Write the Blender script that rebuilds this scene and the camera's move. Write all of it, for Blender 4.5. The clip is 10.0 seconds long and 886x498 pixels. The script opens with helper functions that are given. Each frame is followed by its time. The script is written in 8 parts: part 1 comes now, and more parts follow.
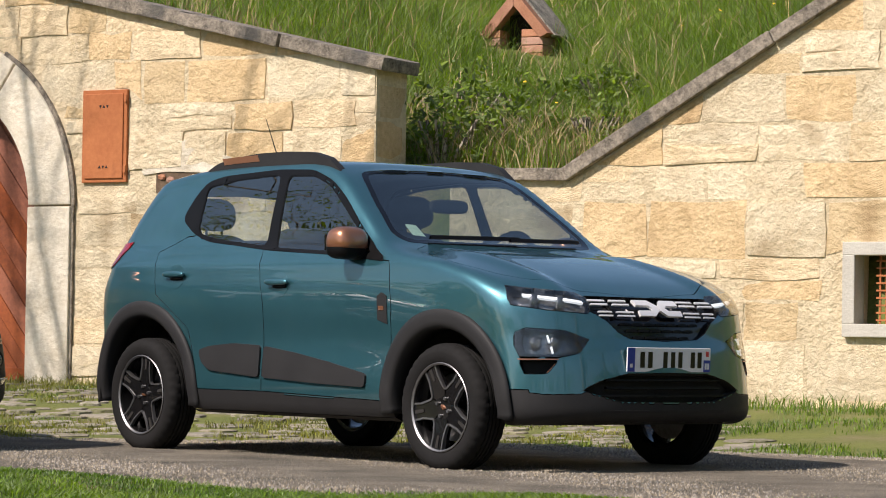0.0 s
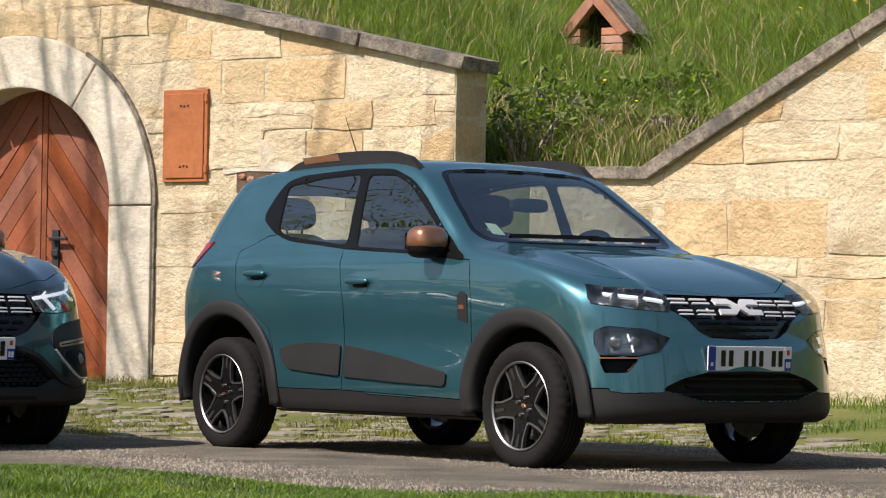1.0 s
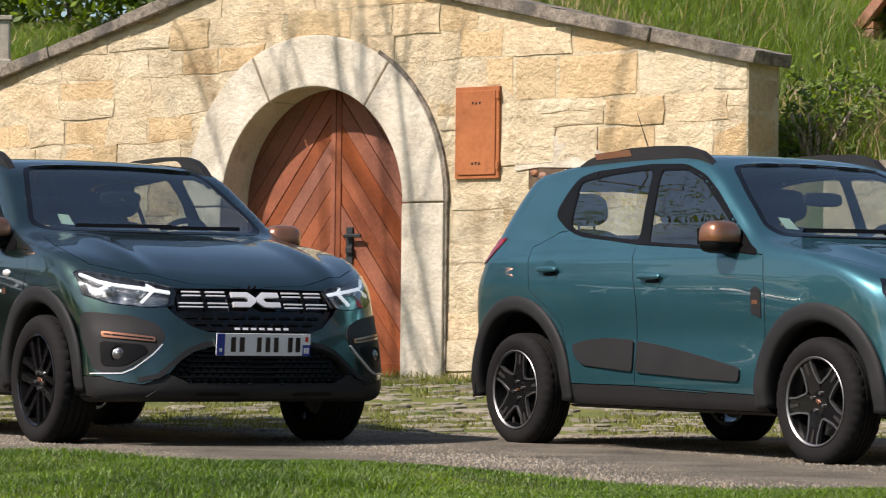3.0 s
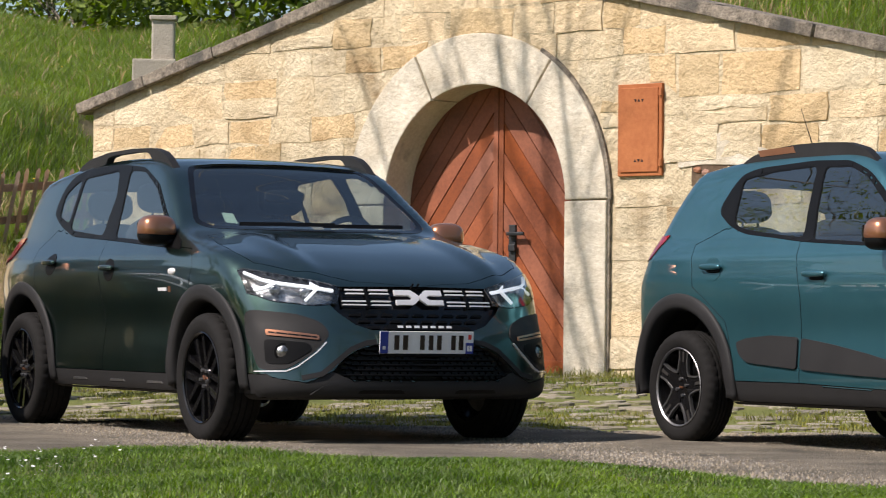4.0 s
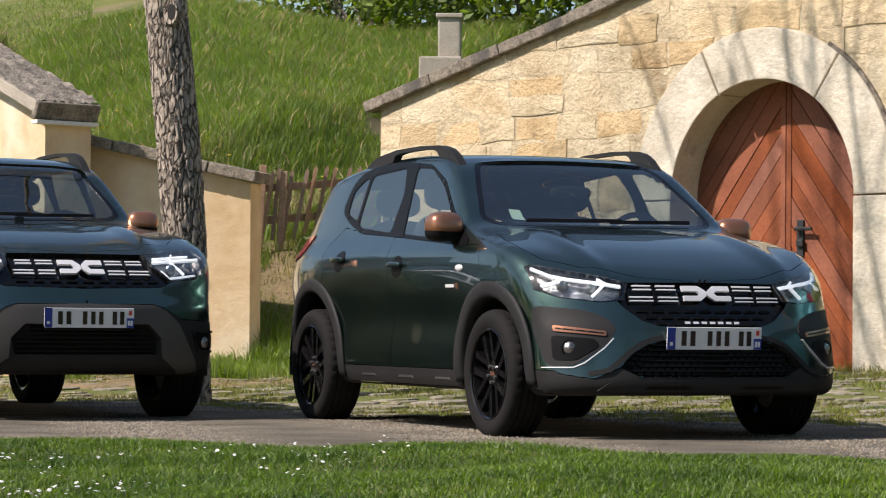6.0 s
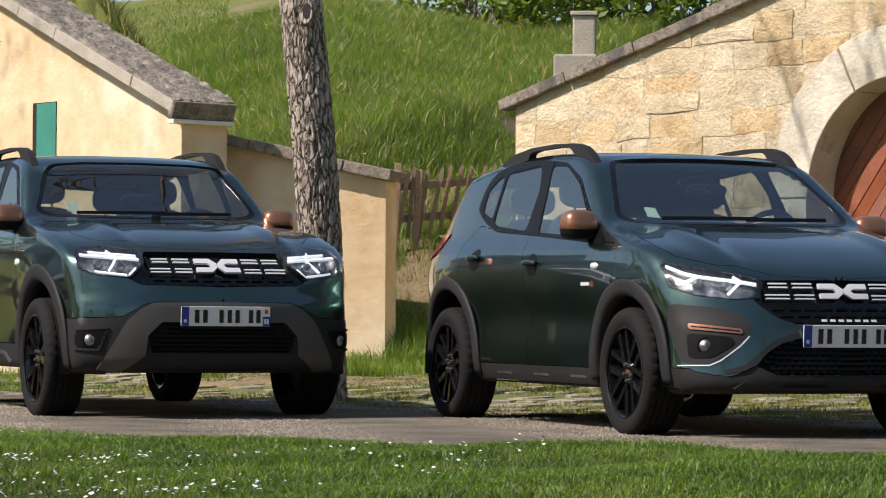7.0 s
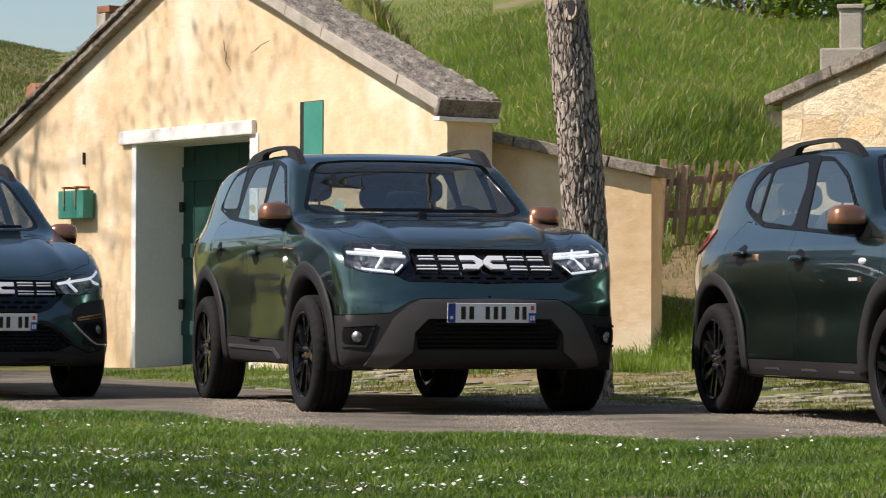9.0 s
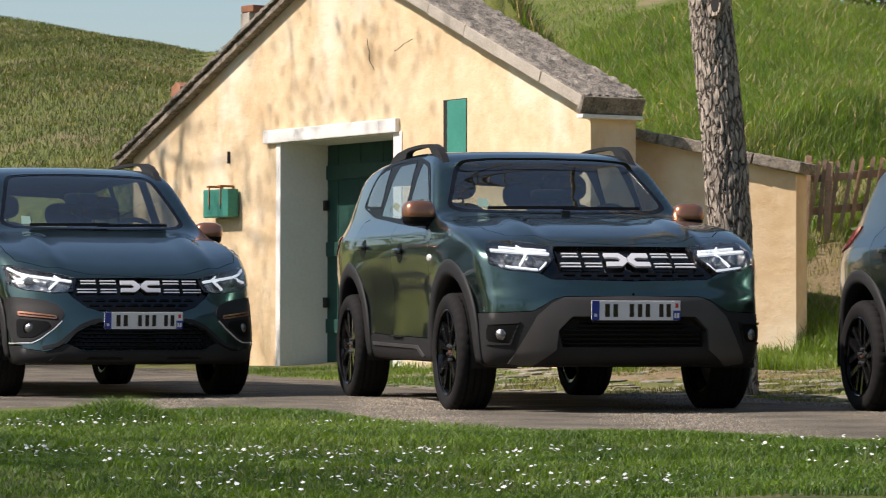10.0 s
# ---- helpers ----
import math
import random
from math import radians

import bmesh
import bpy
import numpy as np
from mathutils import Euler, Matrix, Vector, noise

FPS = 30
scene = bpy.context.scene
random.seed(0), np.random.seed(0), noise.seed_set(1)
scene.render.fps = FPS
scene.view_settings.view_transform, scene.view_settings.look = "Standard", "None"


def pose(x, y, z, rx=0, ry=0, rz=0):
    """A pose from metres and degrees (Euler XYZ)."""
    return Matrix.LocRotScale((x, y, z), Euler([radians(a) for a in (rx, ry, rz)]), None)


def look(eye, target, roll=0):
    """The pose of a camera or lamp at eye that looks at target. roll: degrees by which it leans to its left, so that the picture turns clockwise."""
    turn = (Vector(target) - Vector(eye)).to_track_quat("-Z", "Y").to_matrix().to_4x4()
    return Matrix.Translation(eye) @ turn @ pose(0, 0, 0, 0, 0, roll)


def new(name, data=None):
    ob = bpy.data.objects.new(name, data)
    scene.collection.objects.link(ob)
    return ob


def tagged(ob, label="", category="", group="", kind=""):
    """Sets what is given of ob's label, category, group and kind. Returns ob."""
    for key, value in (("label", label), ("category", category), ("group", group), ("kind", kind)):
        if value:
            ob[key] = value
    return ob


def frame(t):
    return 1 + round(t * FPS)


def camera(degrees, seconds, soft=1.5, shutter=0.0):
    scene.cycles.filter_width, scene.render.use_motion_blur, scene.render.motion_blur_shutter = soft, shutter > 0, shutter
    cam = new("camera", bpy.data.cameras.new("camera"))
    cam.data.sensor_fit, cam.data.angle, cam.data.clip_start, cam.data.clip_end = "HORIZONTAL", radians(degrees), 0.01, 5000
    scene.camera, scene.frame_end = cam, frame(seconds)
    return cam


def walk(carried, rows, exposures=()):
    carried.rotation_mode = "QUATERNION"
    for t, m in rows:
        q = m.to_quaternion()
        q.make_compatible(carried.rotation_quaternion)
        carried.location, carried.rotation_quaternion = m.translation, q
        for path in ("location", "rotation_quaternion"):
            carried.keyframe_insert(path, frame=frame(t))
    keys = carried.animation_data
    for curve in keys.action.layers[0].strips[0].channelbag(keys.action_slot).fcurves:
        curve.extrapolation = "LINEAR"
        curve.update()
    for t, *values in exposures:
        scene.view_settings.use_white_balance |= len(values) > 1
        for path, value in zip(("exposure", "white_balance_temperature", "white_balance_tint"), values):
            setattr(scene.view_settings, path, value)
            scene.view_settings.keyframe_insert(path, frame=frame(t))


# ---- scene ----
from mathutils.bvhtree import BVHTree

# ---------------------------------------------------------------- camera: a slow pan from a low tripod
EYE = 0.604
cam = camera(16.52, 10.0, soft=1.0, shutter=0.2)
PAN = [
    (0.0, -0.026, 1.692, -0.891), (0.5, 0.527, 1.675, -0.868), (1.0, 1.480, 1.647, -0.829), (1.5, 2.613, 1.614, -0.788),
    (2.0, 4.024, 1.575, -0.741), (3.5, 8.494, 1.459, -0.619), (4.0, 10.029, 1.422, -0.583), (4.5, 11.411, 1.389, -0.552),
    (5.0, 12.814, 1.358, -0.522), (5.5, 14.068, 1.330, -0.494), (6.0, 15.412, 1.301, -0.464), (7.5, 19.180, 1.223, -0.370),
    (8.0, 20.413, 1.199, -0.334), (8.5, 21.610, 1.176, -0.296), (9.0, 22.940, 1.150, -0.250), (9.5, 24.202, 1.126, -0.202),
    (10.0, 25.640, 1.099, -0.140),
]
walk(cam, [(t, pose(0, 0, EYE, 90 + pitch, roll, yaw)) for t, yaw, pitch, roll in PAN])

# ---------------------------------------------------------------- light: clear spring afternoon
SUN_AZ, SUN_EL = 232.0, 45.0
world = bpy.data.worlds.new("world")
scene.world = world
world.use_nodes = True
sky = world.node_tree.nodes.new("ShaderNodeTexSky")
sky.sky_type, sky.sun_disc = "NISHITA", False
sky.sun_elevation, sky.sun_rotation = radians(SUN_EL), radians(SUN_AZ)
sky.air_density, sky.dust_density, sky.ozone_density = 1.0, 1.1, 0.9
world.node_tree.links.new(sky.outputs[0], world.node_tree.nodes["Background"].inputs[0])
world.node_tree.nodes["Background"].inputs[1].default_value = 0.10
lamp = bpy.data.lights.new("sun", "SUN")
lamp.energy, lamp.angle, lamp.color = 5.0, radians(0.7), (1.0, 0.875, 0.80)
to_sun = Vector((math.sin(radians(SUN_AZ)) * math.cos(radians(SUN_EL)), math.cos(radians(SUN_AZ)) * math.cos(radians(SUN_EL)), math.sin(radians(SUN_EL))))
new("sun", lamp).matrix_world = look(to_sun * 60, (0, 0, 0))
scene.view_settings.exposure = 0.32

# ---------------------------------------------------------------- helpers and materials
def rgb(*c):
    return (*c, 1.0)


def surface(name, low, high, scale=6.0, fine=60.0, rough=0.8, rough_to=None, bump=0.0, bump_scale=None, metal=0.0, tint=0.0, island=0.0, spot=None, spot_scale=1.2, spot_at=0.6, coat=0.0, specular=0.5, stretch=(1, 1, 1), thin=0.0):
    """A principled material whose colour wanders between low and high at two scales; spot: a third colour in patches."""
    m = bpy.data.materials.new(name)
    m.use_nodes = True
    n, l = m.node_tree.nodes, m.node_tree.links
    bsdf = n["Principled BSDF"]
    at = n.new("ShaderNodeTexCoord")
    place = n.new("ShaderNodeMapping")
    place.inputs["Scale"].default_value = stretch
    l.new(at.outputs["Object"], place.inputs[0])

    def cloud(s, detail=5.0, r=0.55):
        t = n.new("ShaderNodeTexNoise")
        t.inputs["Scale"].default_value, t.inputs["Detail"].default_value, t.inputs["Roughness"].default_value = s, detail, r
        l.new(place.outputs[0], t.inputs["Vector"])
        return t
    big, small = cloud(scale), cloud(fine, 3.0, 0.6)
    add = n.new("ShaderNodeMix")
    add.data_type = "FLOAT"
    add.inputs[0].default_value = 0.42
    l.new(big.outputs[0], add.inputs[2]), l.new(small.outputs[0], add.inputs[3])
    ramp = n.new("ShaderNodeValToRGB")
    ramp.color_ramp.elements[0].position, ramp.color_ramp.elements[1].position = 0.33, 0.67
    ramp.color_ramp.elements[0].color, ramp.color_ramp.elements[1].color = rgb(*low), rgb(*high)
    l.new(add.outputs[0], ramp.inputs[0])
    out = ramp.outputs[0]
    if spot:
        patch = cloud(spot_scale, 4.0, 0.6)
        step = n.new("ShaderNodeMapRange")
        step.inputs[1].default_value, step.inputs[2].default_value = spot_at, spot_at + 0.14
        l.new(patch.outputs[0], step.inputs[0])
        mix = n.new("ShaderNodeMix")
        mix.data_type = "RGBA"
        l.new(step.outputs[0], mix.inputs[0]), l.new(out, mix.inputs[6])
        mix.inputs[7].default_value = rgb(*spot)
        out = mix.outputs[2]
    if tint or island:
        which = n.new("ShaderNodeObjectInfo") if tint else n.new("ShaderNodeNewGeometry")
        amount = tint or island
        hsv = n.new("ShaderNodeHueSaturation")
        val = n.new("ShaderNodeMapRange")
        val.inputs[3].default_value, val.inputs[4].default_value = 1 - amount, 1 + amount
        l.new(which.outputs["Random" if tint else "Random Per Island"], val.inputs[0])
        l.new(val.outputs[0], hsv.inputs["Value"])
        wob = n.new("ShaderNodeMath")
        wob.operation = "PINGPONG"
        wob.inputs[1].default_value = 0.13
        l.new(which.outputs["Random" if tint else "Random Per Island"], wob.inputs[0])
        sat = n.new("ShaderNodeMapRange")
        sat.inputs[2].default_value, sat.inputs[3].default_value, sat.inputs[4].default_value = 0.13, 1 - amount, 1 + amount * 0.6
        l.new(wob.outputs[0], sat.inputs[0]), l.new(sat.outputs[0], hsv.inputs["Saturation"])
        l.new(out, hsv.inputs["Color"])
        out = hsv.outputs[0]
    l.new(out, bsdf.inputs["Base Color"])
    bsdf.inputs["Metallic"].default_value = metal
    bsdf.inputs["Specular IOR Level"].default_value = specular
    if coat:
        bsdf.inputs["Coat Weight"].default_value, bsdf.inputs["Coat Roughness"].default_value = coat, 0.02
    if rough_to is None:
        bsdf.inputs["Roughness"].default_value = rough
    else:
        rr = n.new("ShaderNodeMapRange")
        rr.inputs[3].default_value, rr.inputs[4].default_value = rough, rough_to
        l.new(add.outputs[0], rr.inputs[0]), l.new(rr.outputs[0], bsdf.inputs["Roughness"])
    if bump:
        b = n.new("ShaderNodeBump")
        b.inputs["Distance"].default_value = bump
        src = cloud(bump_scale, 6.0, 0.65).outputs[0] if bump_scale else add.outputs[0]
        l.new(src, b.inputs["Height"]), l.new(b.outputs[0], bsdf.inputs["Normal"])
    if thin:
        through_, mix = n.new("ShaderNodeBsdfTranslucent"), n.new("ShaderNodeMixShader")
        mix.inputs[0].default_value = thin
        l.new(out, through_.inputs[0]), l.new(bsdf.outputs[0], mix.inputs[1]), l.new(through_.outputs[0], mix.inputs[2])
        l.new(mix.outputs[0], n["Material Output"].inputs[0])
    return m


def paint(name, base, flake, rough=0.34, metal=0.55):
    """Metallic car paint under clear coat."""
    m = surface(name, base, flake, scale=3.0, fine=900.0, rough=rough, metal=metal, coat=1.0, specular=0.15)
    m.node_tree.nodes["Principled BSDF"].inputs["Coat IOR"].default_value = 1.7
    return m


def clear(name, colour, rough=0.0, low=0.13):
    """Window glass: thin, tinted, with a mirror-like face."""
    m = bpy.data.materials.new(name)
    m.use_nodes = True
    n, l = m.node_tree.nodes, m.node_tree.links
    n.remove(n["Principled BSDF"])
    see, shine, mix, facing = n.new("ShaderNodeBsdfTransparent"), n.new("ShaderNodeBsdfGlossy"), n.new("ShaderNodeMixShader"), n.new("ShaderNodeLayerWeight")
    see.inputs[0].default_value = rgb(*colour)
    shine.inputs["Roughness"].default_value = rough
    shine.inputs["Color"].default_value = rgb(1.0, 0.97, 0.90)
    facing.inputs[0].default_value = 0.5
    power, gain = n.new("ShaderNodeMath"), n.new("ShaderNodeMapRange")
    power.operation, power.inputs[1].default_value = "POWER", 4.0
    gain.inputs[3].default_value, gain.inputs[4].default_value = low, 1.0
    l.new(facing.outputs["Facing"], power.inputs[0]), l.new(power.outputs[0], gain.inputs[0])
    l.new(gain.outputs[0], mix.inputs[0]), l.new(see.outputs[0], mix.inputs[1]), l.new(shine.outputs[0], mix.inputs[2])
    l.new(mix.outputs[0], n["Material Output"].inputs[0])
    return m


def glow(name, colour, strength):
    m = surface(name, colour, colour, rough=0.2)
    p = m.node_tree.nodes["Principled BSDF"]
    p.inputs["Emission Color"].default_value, p.inputs["Emission Strength"].default_value = rgb(*colour), strength
    return m


def limestone(name):
    """Rough limestone: every block has a tone of its own, stains, pits and slanting chisel marks."""
    m = surface(name, (0.56, 0.45, 0.28), (0.84, 0.74, 0.54), scale=2.2, fine=26, rough=0.94, spot=(0.40, 0.30, 0.175), spot_scale=1.7, spot_at=0.545)
    n, l = m.node_tree.nodes, m.node_tree.links
    bsdf = n["Principled BSDF"]
    old = bsdf.inputs["Base Color"].links[0].from_socket
    who, tone, mix = n.new("ShaderNodeObjectInfo"), n.new("ShaderNodeValToRGB"), n.new("ShaderNodeMix")
    e = tone.color_ramp.elements
    for at, c in ((0.18, (0.86, 0.72, 0.52)), (0.34, (1.12, 1.03, 0.92)), (0.55, (0.98, 0.95, 0.90)), (0.70, (1.0, 0.80, 0.55)), (0.86, (1.10, 1.10, 1.10))):
        e.new(at).color = rgb(*c)
    e[0].color, e[-1].color = rgb(0.95, 0.95, 0.95), rgb(0.78, 0.80, 0.84)
    tone.color_ramp.interpolation = "CONSTANT"
    mix.data_type, mix.blend_type = "RGBA", "MULTIPLY"
    mix.inputs[0].default_value = 0.62
    l.new(who.outputs["Random"], tone.inputs[0]), l.new(old, mix.inputs[6]), l.new(tone.outputs[0], mix.inputs[7])
    l.new(mix.outputs[2], bsdf.inputs["Base Color"])
    at = next(k for k in n if k.bl_idname == "ShaderNodeMapping").outputs[0]
    rough, pits, marks, where = n.new("ShaderNodeTexNoise"), n.new("ShaderNodeTexNoise"), n.new("ShaderNodeTexWave"), n.new("ShaderNodeTexNoise")
    for node, s, d in ((rough, 7.0, 10.0), (pits, 34.0, 6.0), (where, 1.6, 3.0)):
        node.inputs["Scale"].default_value, node.inputs["Detail"].default_value, node.inputs["Roughness"].default_value = s, d, 0.68
        l.new(at, node.inputs["Vector"])
    turn = n.new("ShaderNodeVectorRotate")
    turn.rotation_type = "Y_AXIS"
    angle = n.new("ShaderNodeMapRange")
    angle.inputs[3].default_value, angle.inputs[4].default_value = 0.3, 2.6
    l.new(who.outputs["Random"], angle.inputs[0]), l.new(angle.outputs[0], turn.inputs["Angle"]), l.new(at, turn.inputs["Vector"])
    marks.inputs["Scale"].default_value, marks.inputs["Distortion"].default_value, marks.inputs["Detail"].default_value = 24.0, 5.0, 3.0
    l.new(turn.outputs[0], marks.inputs["Vector"])
    mask, sum1, sum2 = n.new("ShaderNodeMapRange"), n.new("ShaderNodeMath"), n.new("ShaderNodeMath")
    mask.inputs[1].default_value, mask.inputs[2].default_value, mask.inputs[4].default_value = 0.50, 0.66, 0.045
    l.new(where.outputs[0], mask.inputs[0])
    sum1.operation = sum2.operation = "MULTIPLY_ADD"
    l.new(marks.outputs["Fac"], sum1.inputs[0]), l.new(mask.outputs[0], sum1.inputs[1]), l.new(rough.outputs[0], sum1.inputs[2])
    l.new(pits.outputs[0], sum2.inputs[0]), l.new(sum1.outputs[0], sum2.inputs[2])
    sum2.inputs[1].default_value = 0.22
    b = n.new("ShaderNodeBump")
    b.inputs["Distance"].default_value = 0.05
    l.new(sum2.outputs[0], b.inputs["Height"]), l.new(b.outputs[0], bsdf.inputs["Normal"])
    return m


def furrowed(name):
    """Grey bark: pale plates parted by long furrows, whose shade is painted as a dark net."""
    m = surface(name, (0.26, 0.22, 0.175), (0.52, 0.45, 0.37), scale=9, fine=70, rough=0.95)
    n, l = m.node_tree.nodes, m.node_tree.links
    bsdf = n["Principled BSDF"]
    old = bsdf.inputs["Base Color"].links[0].from_socket
    at, place, warp, bend = n.new("ShaderNodeTexCoord"), n.new("ShaderNodeMapping"), n.new("ShaderNodeTexNoise"), n.new("ShaderNodeMix")
    place.inputs["Scale"].default_value = (31, 31, 8.5)
    warp.inputs["Scale"].default_value, warp.inputs["Detail"].default_value = 7.0, 4.0
    bend.data_type = "VECTOR"
    bend.inputs[0].default_value = 0.05
    l.new(at.outputs["Object"], warp.inputs["Vector"]), l.new(at.outputs["Object"], bend.inputs[4]), l.new(warp.outputs["Color"], bend.inputs[5])
    l.new(bend.outputs[1], place.inputs[0])
    cells, ramp, mix, b = n.new("ShaderNodeTexVoronoi"), n.new("ShaderNodeMapRange"), n.new("ShaderNodeMix"), n.new("ShaderNodeBump")
    cells.feature = "DISTANCE_TO_EDGE"
    cells.inputs["Scale"].default_value = 1.0
    l.new(place.outputs[0], cells.inputs["Vector"])
    ramp.inputs[1].default_value, ramp.inputs[2].default_value = 0.0, 0.13
    l.new(cells.outputs["Distance"], ramp.inputs[0])
    mix.data_type = "RGBA"
    mix.inputs[6].default_value = rgb(0.13, 0.105, 0.083)
    l.new(ramp.outputs[0], mix.inputs[0]), l.new(old, mix.inputs[7]), l.new(mix.outputs[2], bsdf.inputs["Base Color"])
    b.inputs["Distance"].default_value = 0.02
    l.new(ramp.outputs[0], b.inputs["Height"]), l.new(b.outputs[0], bsdf.inputs["Normal"])
    return m


